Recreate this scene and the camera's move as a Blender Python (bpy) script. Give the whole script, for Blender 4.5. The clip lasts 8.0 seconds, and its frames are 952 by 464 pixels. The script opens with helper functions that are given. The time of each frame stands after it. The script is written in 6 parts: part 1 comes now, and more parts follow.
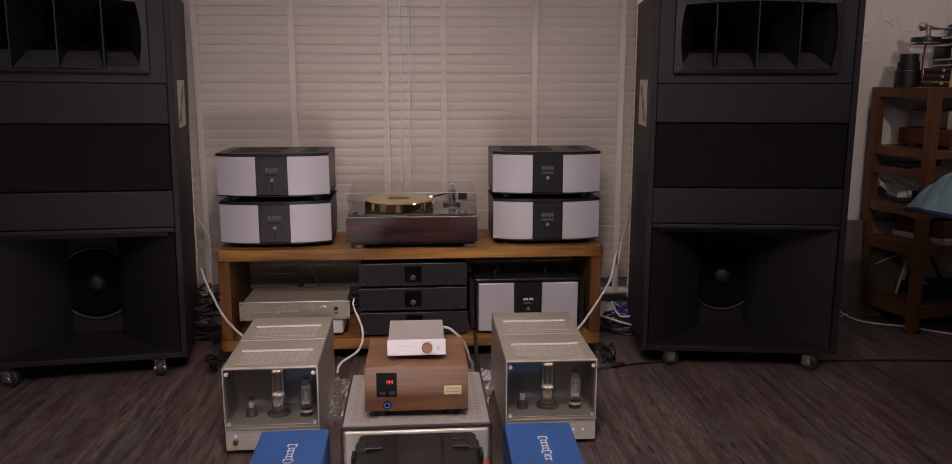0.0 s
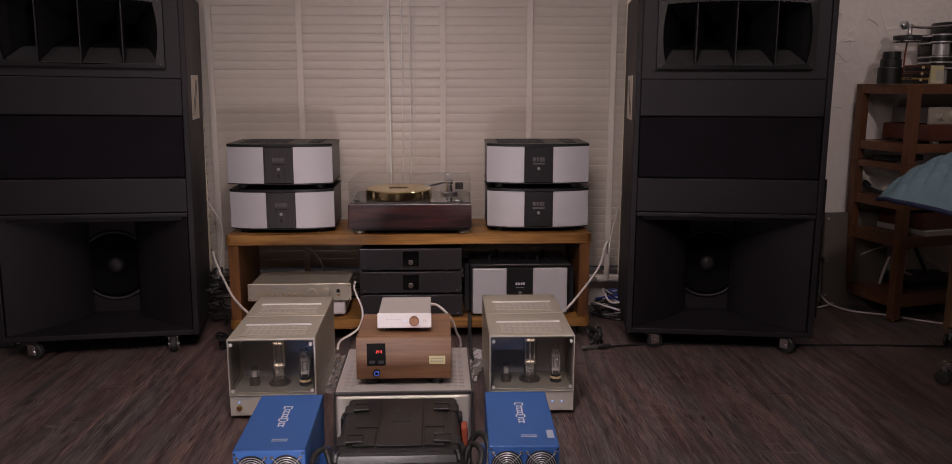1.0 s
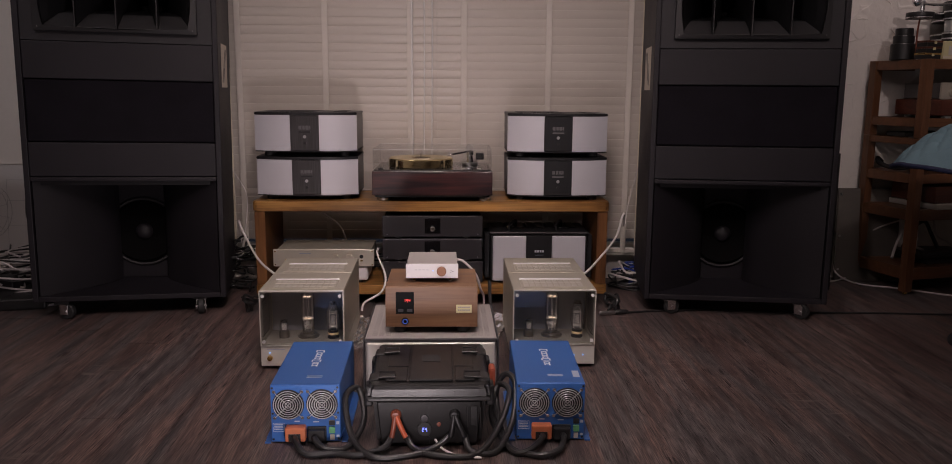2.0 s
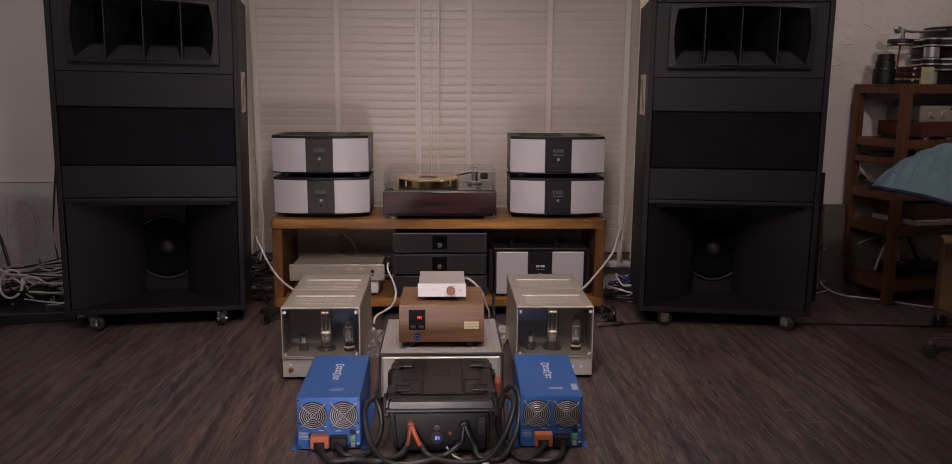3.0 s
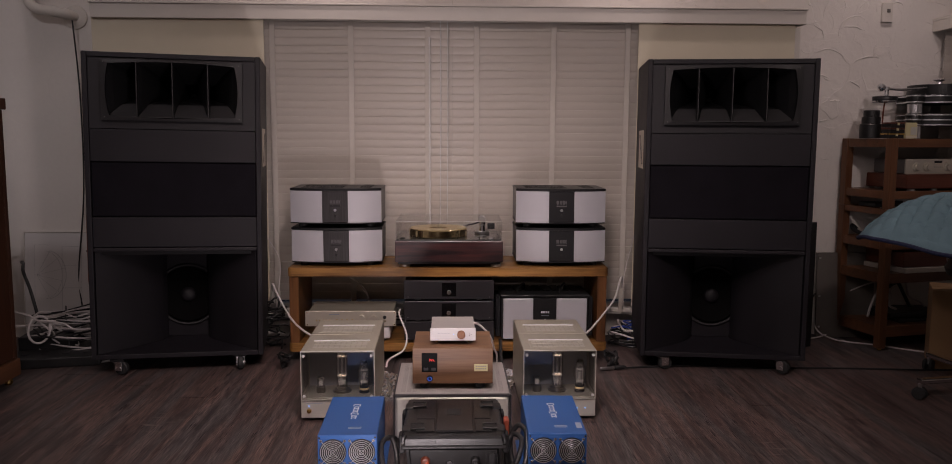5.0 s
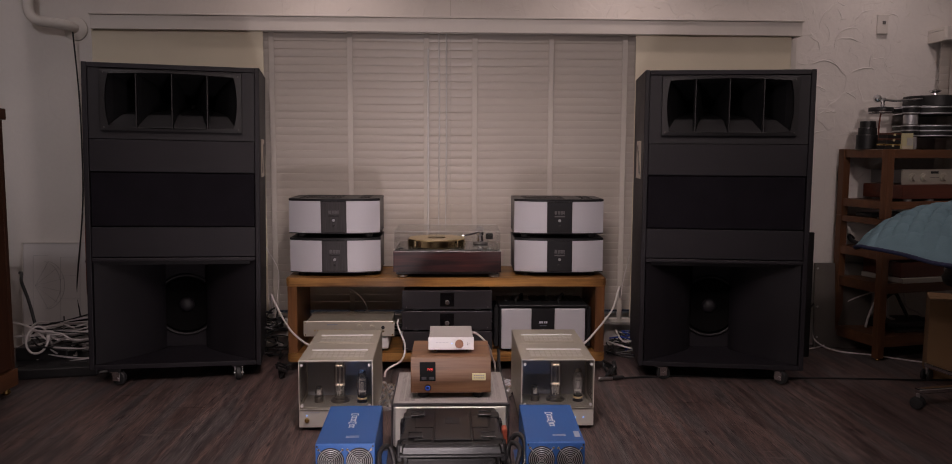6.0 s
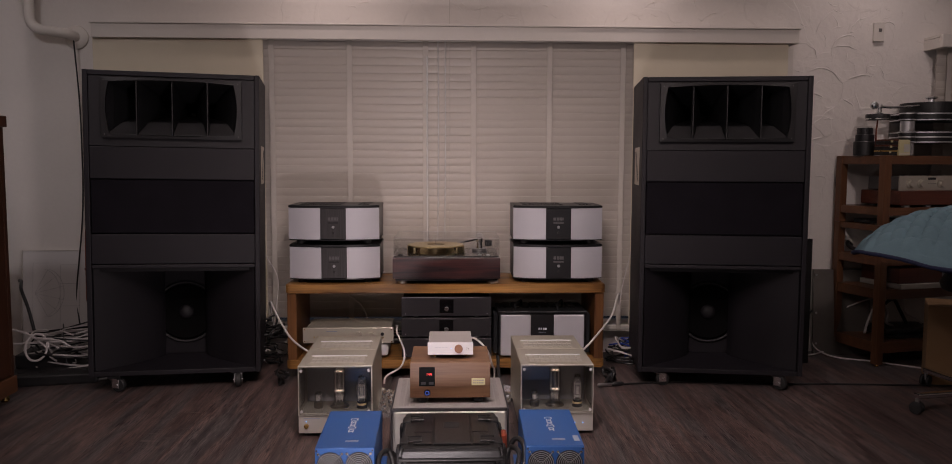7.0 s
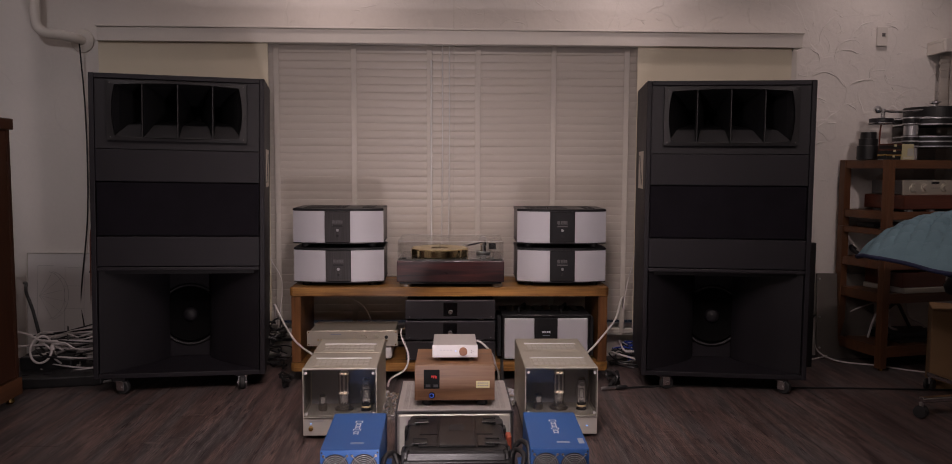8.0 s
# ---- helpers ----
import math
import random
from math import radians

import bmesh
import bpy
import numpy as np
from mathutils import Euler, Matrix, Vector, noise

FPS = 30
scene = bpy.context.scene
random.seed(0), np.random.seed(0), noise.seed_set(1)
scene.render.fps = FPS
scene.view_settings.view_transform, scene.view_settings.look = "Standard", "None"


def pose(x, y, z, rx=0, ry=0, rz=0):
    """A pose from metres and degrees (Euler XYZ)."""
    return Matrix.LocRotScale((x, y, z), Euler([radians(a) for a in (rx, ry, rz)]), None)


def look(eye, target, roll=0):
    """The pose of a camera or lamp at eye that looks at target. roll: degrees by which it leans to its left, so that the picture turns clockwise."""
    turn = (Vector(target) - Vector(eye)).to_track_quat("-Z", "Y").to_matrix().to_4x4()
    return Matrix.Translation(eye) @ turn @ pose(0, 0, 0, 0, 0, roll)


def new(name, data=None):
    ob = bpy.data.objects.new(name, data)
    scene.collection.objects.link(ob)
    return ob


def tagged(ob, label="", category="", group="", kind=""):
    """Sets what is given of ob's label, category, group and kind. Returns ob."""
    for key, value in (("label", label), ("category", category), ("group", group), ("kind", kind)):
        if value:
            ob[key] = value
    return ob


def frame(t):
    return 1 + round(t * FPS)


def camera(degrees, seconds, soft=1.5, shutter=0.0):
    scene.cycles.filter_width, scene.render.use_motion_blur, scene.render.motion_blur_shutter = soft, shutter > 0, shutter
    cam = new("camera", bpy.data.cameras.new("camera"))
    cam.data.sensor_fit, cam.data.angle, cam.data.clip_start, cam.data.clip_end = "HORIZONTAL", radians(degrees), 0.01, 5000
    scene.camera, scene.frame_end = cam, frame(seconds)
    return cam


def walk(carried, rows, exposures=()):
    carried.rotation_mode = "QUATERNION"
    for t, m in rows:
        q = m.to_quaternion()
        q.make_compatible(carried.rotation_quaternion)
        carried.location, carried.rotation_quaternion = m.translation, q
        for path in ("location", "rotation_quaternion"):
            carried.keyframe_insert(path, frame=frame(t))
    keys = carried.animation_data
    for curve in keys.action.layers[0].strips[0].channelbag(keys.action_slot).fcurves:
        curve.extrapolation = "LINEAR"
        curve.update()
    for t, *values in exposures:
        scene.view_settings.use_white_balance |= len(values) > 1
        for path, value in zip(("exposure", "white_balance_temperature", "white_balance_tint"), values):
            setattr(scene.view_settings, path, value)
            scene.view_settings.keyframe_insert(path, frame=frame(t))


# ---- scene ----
cam = camera(61.4, 8.0, 0.9)
PATH = [
    (0, (0.033, -0.046, 1.113), (0.178, 1.915, 0.747), 0.0),
    (0.5, (0.111, -0.171, 1.109), (0.222, 1.792, 0.744), -0.1),
    (1, (0.135, -0.244, 1.091), (0.226, 1.721, 0.727), 0.1),
    (1.2, (0.115, -0.240, 1.066), (0.203, 1.723, 0.690), 0.2),
    (1.4, (0.107, -0.257, 1.016), (0.184, 1.709, 0.650), 0.2),
    (1.5, (0.09, -0.271, 1.001), (0.172, 1.694, 0.636), 0.3),
    (1.6, (0.094, -0.273, 0.958), (0.170, 1.695, 0.603), 0.3),
    (1.7, (0.084, -0.288, 0.929), (0.162, 1.681, 0.583), 0.4),
    (2.8, (0.048, -0.502, 1.027), (0.123, 1.465, 0.673), 0.4),
    (3, (0.033, -0.54, 1.055), (0.112, 1.427, 0.704), 0.4),
    (3.5, (0.02, -0.629, 1.077), (0.096, 1.342, 0.745), 0.4),
    (4, (0.006, -0.692, 1.089), (0.078, 1.285, 0.792), 0.4),
    (4.5, (0.001, -0.719, 1.096), (0.072, 1.265, 0.846), 0.3),
    (4.7, (0.004, -0.72, 1.089), (0.074, 1.265, 0.849), 0.3),
    (5.8, (0.006, -0.725, 1.08), (0.081, 1.262, 0.867), 0.3),
    (6, (0.007, -0.73, 1.071), (0.081, 1.258, 0.871), 0.3),
    (6.5, (0.005, -0.74, 1.06), (0.077, 1.25, 0.878), 0.3),
    (7, (0.007, -0.742, 1.051), (0.083, 1.249, 0.878), 0.2),
    (7.5, (0.003, -0.747, 1.047), (0.076, 1.245, 0.88), 0.2),
    (8, (-0.005, -0.749, 1.046), (0.067, 1.243, 0.884), 0.3),
]
walk(cam, [(t, look(eye, target, roll)) for t, eye, target, roll in PATH])

# ---- world and lamps ----
world = bpy.data.worlds.new("night")
world.use_nodes = True
world.node_tree.nodes["Background"].inputs[0].default_value = (0.010, 0.010, 0.014, 1)
world.node_tree.nodes["Background"].inputs[1].default_value = 1.0
scene.world = world
scene.view_settings.exposure = 0.17


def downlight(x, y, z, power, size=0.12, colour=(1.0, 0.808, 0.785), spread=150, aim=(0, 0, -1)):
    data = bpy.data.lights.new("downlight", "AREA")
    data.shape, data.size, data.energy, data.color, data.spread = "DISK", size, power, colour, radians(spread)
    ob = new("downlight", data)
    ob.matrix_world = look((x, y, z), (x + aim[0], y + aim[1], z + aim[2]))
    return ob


CEIL = 2.45
# wall washers close to the window wall
for lx, lw in ((-0.62, 1.7), (0.92, 1.7), (2.25, 1.5), (-2.0, 0.15)):
    downlight(lx, 3.22, CEIL - 0.03, lw, 0.09, spread=125)
# ceiling spots aimed at the gear
for lx, ly, lw, aim in ((-0.55, 0.0, 3.8, (0.5, 2.9, -1.8)), (0.65, 0.0, 2.7, (-0.4, 2.9, -1.8)), (0.05, 0.9, 5.2, (0, 1.5, -2.1))):
    downlight(lx, ly, CEIL - 0.03, lw, 0.12, spread=75, aim=aim)
# unseen fill lamps added to lift the rack wall and the left floor
downlight(1.75, 0.3, CEIL - 0.03, 2.5, 0.14, spread=70, aim=(0.75, 3.2, -1.5))
downlight(-0.95, 0.3, CEIL - 0.03, 5.6, 0.14)
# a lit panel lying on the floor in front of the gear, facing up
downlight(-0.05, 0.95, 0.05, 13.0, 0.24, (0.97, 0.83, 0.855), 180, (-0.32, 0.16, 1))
# cool fill lamp, added unseen to brighten the cabinet corner
downlight(-1.9, 1.6, CEIL - 0.03, 1.1, 0.14, (0.95, 0.87, 0.91), 75, (-0.35, 2.0, -1.5))


# ---- materials ----
def mat(name, base, rough=0.5, metal=0.0, var=0.12, scale=6.0, bump=0.0, bscale=120.0, stretch=(1, 1, 1), coat=0.0, fine=0.35, spec=0.5, per=0.0):
    """Plain surface with grain and blotches at two sizes, and fine relief."""
    m = bpy.data.materials.new(name)
    m.use_nodes = True
    nt = m.node_tree
    p = nt.nodes["Principled BSDF"]
    tc = nt.nodes.new("ShaderNodeTexCoord")
    mp = nt.nodes.new("ShaderNodeMapping")
    mp.inputs["Scale"].default_value = stretch
    nt.links.new(tc.outputs["Object"], mp.inputs[0])
    n1 = nt.nodes.new("ShaderNodeTexNoise")
    n1.inputs["Scale"].default_value, n1.inputs["Detail"].default_value = scale, 5
    n2 = nt.nodes.new("ShaderNodeTexNoise")
    n2.inputs["Scale"].default_value, n2.inputs["Detail"].default_value = bscale, 3
    for n in (n1, n2):
        nt.links.new(mp.outputs[0], n.inputs["Vector"])
    mix = nt.nodes.new("ShaderNodeMath")
    mix.operation = "MULTIPLY_ADD"
    mix.inputs[1].default_value = fine
    nt.links.new(n2.outputs[0], mix.inputs[0])
    nt.links.new(n1.outputs[0], mix.inputs[2])
    val = mix.outputs[0]
    if per:
        oi = nt.nodes.new("ShaderNodeObjectInfo")
        ad = nt.nodes.new("ShaderNodeMath")
        ad.operation = "MULTIPLY_ADD"
        ad.inputs[1].default_value = per
        nt.links.new(oi.outputs["Random"], ad.inputs[0])
        nt.links.new(val, ad.inputs[2])
        val = ad.outputs[0]
    ramp = nt.nodes.new("ShaderNodeValToRGB")
    ramp.color_ramp.elements[0].position, ramp.color_ramp.elements[1].position = 0.35, 0.35 + 0.6 * (1 + fine) / 1.35 + per * 0.5
    lo, hi = [max(0, c * (1 - var)) for c in base], [min(1, c * (1 + var)) for c in base]
    ramp.color_ramp.elements[0].color, ramp.color_ramp.elements[1].color = (*lo, 1), (*hi, 1)
    nt.links.new(val, ramp.inputs[0])
    nt.links.new(ramp.outputs[0], p.inputs["Base Color"])
    rr = nt.nodes.new("ShaderNodeMapRange")
    rr.inputs["To Min"].default_value, rr.inputs["To Max"].default_value = max(0.02, rough - 0.07), min(1, rough + 0.07)
    nt.links.new(n1.outputs[0], rr.inputs[0])
    nt.links.new(rr.outputs[0], p.inputs["Roughness"])
    p.inputs["Metallic"].default_value = metal
    p.inputs["Coat Weight"].default_value = coat
    p.inputs["Specular IOR Level"].default_value = spec
    if bump:
        b = nt.nodes.new("ShaderNodeBump")
        b.inputs["Strength"].default_value, b.inputs["Distance"].default_value = bump, 0.002
        nt.links.new(n2.outputs[0], b.inputs["Height"])
        nt.links.new(b.outputs[0], p.inputs["Normal"])
    return m


def wood(name, dark, light, axis="x", scale=14.0, rough=0.42, per=0.0, contrast=(0.3, 0.75), bump=0.15, spec=0.5, cut=10.0):
    """Timber with long grain streaks along one axis, broad figure, and pores."""
    m = bpy.data.materials.new(name)
    m.use_nodes = True
    nt = m.node_tree
    p = nt.nodes["Principled BSDF"]
    tc = nt.nodes.new("ShaderNodeTexCoord")
    vec = tc.outputs["Object"]
    if per:
        oi = nt.nodes.new("ShaderNodeObjectInfo")
        sh = nt.nodes.new("ShaderNodeVectorMath")
        sh.operation = "SCALE"
        sh.inputs[0].default_value = (7.0, 13.0, 5.0)
        nt.links.new(oi.outputs["Random"], sh.inputs["Scale"])
        ad = nt.nodes.new("ShaderNodeVectorMath")
        nt.links.new(vec, ad.inputs[0])
        nt.links.new(sh.outputs[0], ad.inputs[1])
        vec = ad.outputs[0]
    outs = []
    for k, (sc, det, squeeze, dist) in enumerate(((scale, 6, 1 / cut, 0.6), (scale * 7, 3, 1 / (cut * 2.5), 0.0), (scale * 0.25, 2, 0.45, 0.4))):
        mp = nt.nodes.new("ShaderNodeMapping")
        st = [1.0, 1.0, 1.0]
        st["xyz".index(axis)] = squeeze
        mp.inputs["Scale"].default_value = st
        nt.links.new(vec, mp.inputs[0])
        n = nt.nodes.new("ShaderNodeTexNoise")
        n.inputs["Scale"].default_value, n.inputs["Detail"].default_value, n.inputs["Distortion"].default_value = sc, det, dist
        nt.links.new(mp.outputs[0], n.inputs["Vector"])
        outs.append(n.outputs[0])
    a = nt.nodes.new("ShaderNodeMath")
    a.operation = "MULTIPLY_ADD"
    a.inputs[1].default_value = 0.45
    nt.links.new(outs[1], a.inputs[0])
    nt.links.new(outs[0], a.inputs[2])
    b2 = nt.nodes.new("ShaderNodeMath")
    b2.operation = "MULTIPLY_ADD"
    b2.inputs[1].default_value = 0.5
    nt.links.new(outs[2], b2.inputs[0])
    nt.links.new(a.outputs[0], b2.inputs[2])
    val = b2.outputs[0]
    if per:
        pr = nt.nodes.new("ShaderNodeMath")
        pr.operation = "MULTIPLY_ADD"
        pr.inputs[1].default_value = per
        nt.links.new(oi.outputs["Random"], pr.inputs[0])
        nt.links.new(val, pr.inputs[2])
        val = pr.outputs[0]
    ramp = nt.nodes.new("ShaderNodeValToRGB")
    mr = nt.nodes.new("ShaderNodeMapRange")
    mr.inputs["From Min"].default_value, mr.inputs["From Max"].default_value = contrast[0] * 1.95, contrast[1] * 1.95 + per
    nt.links.new(val, mr.inputs[0])
    ramp.color_ramp.elements[0].position, ramp.color_ramp.elements[1].position = 0.0, 1.0
    ramp.color_ramp.elements[0].color, ramp.color_ramp.elements[1].color = (*dark, 1), (*light, 1)
    nt.links.new(mr.outputs[0], ramp.inputs[0])
    nt.links.new(ramp.outputs[0], p.inputs["Base Color"])
    rr = nt.nodes.new("ShaderNodeMapRange")
    rr.inputs["To Min"].default_value, rr.inputs["To Max"].default_value = rough - 0.08, rough + 0.1
    nt.links.new(outs[0], rr.inputs[0])
    nt.links.new(rr.outputs[0], p.inputs["Roughness"])
    p.inputs["Specular IOR Level"].default_value = spec
    bp = nt.nodes.new("ShaderNodeBump")
    bp.inputs["Strength"].default_value, bp.inputs["Distance"].default_value = bump, 0.001
    nt.links.new(outs[1], bp.inputs["Height"])
    nt.links.new(bp.outputs[0], p.inputs["Normal"])
    return m


def glow(name, colour, power):
    m = bpy.data.materials.new(name)
    m.use_nodes = True
    p = m.node_tree.nodes["Principled BSDF"]
    p.inputs["Base Color"].default_value = (*[c * 0.3 for c in colour], 1)
    p.inputs["Emission Color"].default_value = (*colour, 1)
    p.inputs["Emission Strength"].default_value = power
    return m


def glass(name, colour=(1, 1, 1), rough=0.0, ior=1.45, alpha=None, rim=4.0, gloss=0.55, haze=0.0):
    m = bpy.data.materials.new(name)
    m.use_nodes = True
    nt = m.node_tree
    p = nt.nodes["Principled BSDF"]
    p.inputs["Base Color"].default_value = (*colour, 1)
    p.inputs["Roughness"].default_value = rough
    p.inputs["IOR"].default_value = ior
    if alpha is None:
        p.inputs["Transmission Weight"].default_value = 1.0
    else:
        # thin clear sheet: mostly see-through with a mirror sheen
        out = nt.nodes["Material Output"]
        tr = nt.nodes.new("ShaderNodeBsdfTransparent")
        tr.inputs[0].default_value = (*colour, 1)
        gl = nt.nodes.new("ShaderNodeBsdfGlossy")
        gl.inputs["Roughness"].default_value = rough
        fr = nt.nodes.new("ShaderNodeLayerWeight")
        fr.inputs[0].default_value = 0.5
        pw = nt.nodes.new("ShaderNodeMath")
        pw.operation = "POWER"
        pw.inputs[1].default_value = rim
        nt.links.new(fr.outputs["Facing"], pw.inputs[0])
        sc = nt.nodes.new("ShaderNodeMath")
        sc.operation = "MULTIPLY_ADD"
        sc.inputs[1].default_value, sc.inputs[2].default_value = gloss, (ior - 1) ** 2 / (ior + 1) ** 2
        nt.links.new(pw.outputs[0], sc.inputs[0])
        mx = nt.nodes.new("ShaderNodeMixShader")
        nt.links.new(sc.outputs[0], mx.inputs[0])
        nt.links.new(tr.outputs[0], mx.inputs[1])
        nt.links.new(gl.outputs[0], mx.inputs[2])
        # even pale veil in place of the lamp highlights on the glass
        if haze:
            df = nt.nodes.new("ShaderNodeBsdfDiffuse")
            df.inputs[0].default_value = (0.8, 0.8, 0.8, 1)
            hz = nt.nodes.new("ShaderNodeMixShader")
            hz.inputs[0].default_value = haze
            nt.links.new(mx.outputs[0], hz.inputs[1])
            nt.links.new(df.outputs[0], hz.inputs[2])
            mx = hz
        nt.links.new(mx.outputs[0], out.inputs[0])
    return m


def stucco():
    """Trowelled plaster: sweeping ridges over a fine sandy grain."""
    m = mat("plaster", (0.74, 0.70, 0.66), 0.8, var=0.05, scale=2.5, bscale=60)
    nt = m.node_tree
    p = nt.nodes["Principled BSDF"]
    tc = nt.nodes.new("ShaderNodeTexCoord")
    warp = nt.nodes.new("ShaderNodeTexNoise")
    warp.inputs["Scale"].default_value, warp.inputs["Detail"].default_value = 3.2, 2
    nt.links.new(tc.outputs["Object"], warp.inputs["Vector"])
    mul = nt.nodes.new("ShaderNodeVectorMath")
    mul.operation = "MULTIPLY_ADD"
    mul.inputs[1].default_value = (0.55, 0.55, 0.55)
    nt.links.new(warp.outputs["Color"], mul.inputs[0])
    nt.links.new(tc.outputs["Object"], mul.inputs[2])
    acc = None
    for sc_, w_, sm_ in ((2.6, 0.8, 0.05), (5.5, 0.28, 0.06), (11.0, 0.12, 0.12)):
        vo = nt.nodes.new("ShaderNodeTexVoronoi")
        vo.feature = "SMOOTH_F1"
        vo.inputs["Scale"].default_value, vo.inputs["Smoothness"].default_value = sc_, sm_
        nt.links.new(mul.outputs[0], vo.inputs["Vector"])
        sp = nt.nodes.new("ShaderNodeSeparateColor")
        nt.links.new(vo.outputs["Color"], sp.inputs[0])
        pd = nt.nodes.new("ShaderNodeMath")
        pd.operation = "MULTIPLY_ADD"
        pd.inputs[1].default_value = 0.9
        nt.links.new(vo.outputs["Distance"], pd.inputs[0])
        nt.links.new(sp.outputs[0], pd.inputs[2])
        ml = nt.nodes.new("ShaderNodeMath")
        ml.operation = "MULTIPLY"
        ml.inputs[1].default_value = w_
        nt.links.new(pd.outputs[0], ml.inputs[0])
        if acc is not None:
            ad = nt.nodes.new("ShaderNodeMath")
            nt.links.new(acc.outputs[0], ad.inputs[0])
            nt.links.new(ml.outputs[0], ad.inputs[1])
            ml = ad
        acc = ml
    fine = nt.nodes.new("ShaderNodeTexNoise")
    fine.inputs["Scale"].default_value, fine.inputs["Detail"].default_value = 20, 9
    nt.links.new(tc.outputs["Object"], fine.inputs["Vector"])
    sm = nt.nodes.new("ShaderNodeMath")
    sm.operation = "MULTIPLY_ADD"
    sm.inputs[1].default_value = 0.6
    nt.links.new(fine.outputs[0], sm.inputs[0])
    nt.links.new(ml.outputs[0], sm.inputs[2])
    b = nt.nodes.new("ShaderNodeBump")
    b.inputs["Distance"].default_value = 0.009
    sx = nt.nodes.new("ShaderNodeSeparateXYZ")
    nt.links.new(tc.outputs["Object"], sx.inputs[0])
    rough_end = nt.nodes.new("ShaderNodeMapRange")
    rough_end.inputs["From Min"].default_value, rough_end.inputs["From Max"].default_value = -1.5, 1.8
    rough_end.inputs["To Min"].default_value, rough_end.inputs["To Max"].default_value = 0.12, 0.72
    nt.links.new(sx.outputs[0], rough_end.inputs[0])
    nt.links.new(rough_end.outputs[0], b.inputs["Strength"])
    nt.links.new(sm.outputs[0], b.inputs["Height"])
    nt.links.new(b.outputs[0], p.inputs["Normal"])
    return m


PLASTER = stucco()
WHITE_WALL = mat("painted_wall", (0.72, 0.69, 0.66), 0.85, var=0.04, scale=1.5)
CEILING = mat("ceiling_paint", (0.75, 0.73, 0.70), 0.9, var=0.03)
SLAT = mat("slat_paint", (0.61, 0.56, 0.505), 0.34, var=0.05, scale=3, per=0.15, bscale=40, stretch=(0.3, 1, 1))
TAPE = mat("blind_tape", (0.56, 0.52, 0.47), 0.42, var=0.06, scale=20, bump=0.2, bscale=300)
CREAM = mat("cream_fabric", (0.66, 0.60, 0.47), 0.8, var=0.05, scale=4, bump=0.2, bscale=400)
VALANCE = mat("valance_paint", (0.66, 0.62, 0.57), 0.45, var=0.05, scale=3)


def floor_wood():
    """Dark stained boards: long grey and red-brown bands, fine grain, open pores."""
    m = bpy.data.materials.new("floor_plank")
    m.use_nodes = True
    nt = m.node_tree
    p = nt.nodes["Principled BSDF"]
    geo = nt.nodes.new("ShaderNodeNewGeometry")
    oi = nt.nodes.new("ShaderNodeObjectInfo")

    def grain(sx, sy, detail, dist=0.3, off=0.0):
        mp = nt.nodes.new("ShaderNodeMapping")
        mp.inputs["Scale"].default_value = (sx, sy, 1.0)
        mp.inputs["Location"].default_value = (off, off * 1.7, off)
        nt.links.new(geo.outputs["Position"], mp.inputs[0])
        n = nt.nodes.new("ShaderNodeTexNoise")
        n.inputs["Scale"].default_value, n.inputs["Detail"].default_value, n.inputs["Distortion"].default_value = 1.0, detail, dist
        nt.links.new(mp.outputs[0], n.inputs["Vector"])
        return n.outputs[0]

    def span(v, lo, hi, to0=0.0, to1=1.0):
        mr = nt.nodes.new("ShaderNodeMapRange")
        mr.interpolation_type = "SMOOTHSTEP"
        for key, x in (("From Min", lo), ("From Max", hi), ("To Min", to0), ("To Max", to1)):
            mr.inputs[key].default_value = x
        nt.links.new(v, mr.inputs[0])
        return mr.outputs[0]

    def blend(f, a, b, kind="MIX"):
        mx = nt.nodes.new("ShaderNodeMix")
        mx.data_type, mx.blend_type = "RGBA", kind
        for sock, x in ((0, f), (6, a), (7, b)):
            if isinstance(x, tuple):
                mx.inputs[sock].default_value = (*x, 1)
            elif isinstance(x, float):
                mx.inputs[sock].default_value = x
            else:
                nt.links.new(x, mx.inputs[sock])
        return mx.outputs[2]

    hue = blend(span(grain(15, 1.3, 4, 0.5, 3.1), 0.36, 0.64), (0.124, 0.083, 0.073), (0.094, 0.081, 0.079))
    hue = blend(span(grain(9, 0.8, 2, 0.4, 17.3), 0.50, 0.72), hue, (0.093, 0.060, 0.055))
    tone = blend(span(grain(34, 2.4, 8, 0.6, 8.0), 0.30, 0.66), (0.52, 0.52, 0.54), (1.20, 1.20, 1.21))
    col = blend(1.0, hue, tone, "MULTIPLY")
    fine = grain(380, 13, 4, 0.15, 5.0)
    col = blend(1.0, col, blend(span(fine, 0.30, 0.68), (0.34, 0.34, 0.35), (1.50, 1.50, 1.51)), "MULTIPLY")
    pores = span(grain(260, 9, 3, 0.1, 2.0), 0.565, 0.63)
    zone = span(grain(22, 2.2, 4, 0.4, 21.0), 0.47, 0.58)
    pz = nt.nodes.new("ShaderNodeMath")
    pz.operation = "MULTIPLY"
    nt.links.new(pores, pz.inputs[0])
    nt.links.new(zone, pz.inputs[1])
    col = blend(pz.outputs[0], col, (0.014, 0.010, 0.011))
    col = blend(1.0, col, blend(oi.outputs["Random"], (0.92, 0.92, 0.92), (1.07, 1.06, 1.05)), "MULTIPLY")
    # pale specks of grit
    col = blend(span(grain(260, 260, 1, 0.0, 9.0), 0.765, 0.79), col, (0.30, 0.26, 0.23))
    nt.links.new(col, p.inputs["Base Color"])
    nt.links.new(span(fine, 0.2, 0.8, 0.36, 0.54), p.inputs["Roughness"])
    p.inputs["Specular IOR Level"].default_value = 0.38
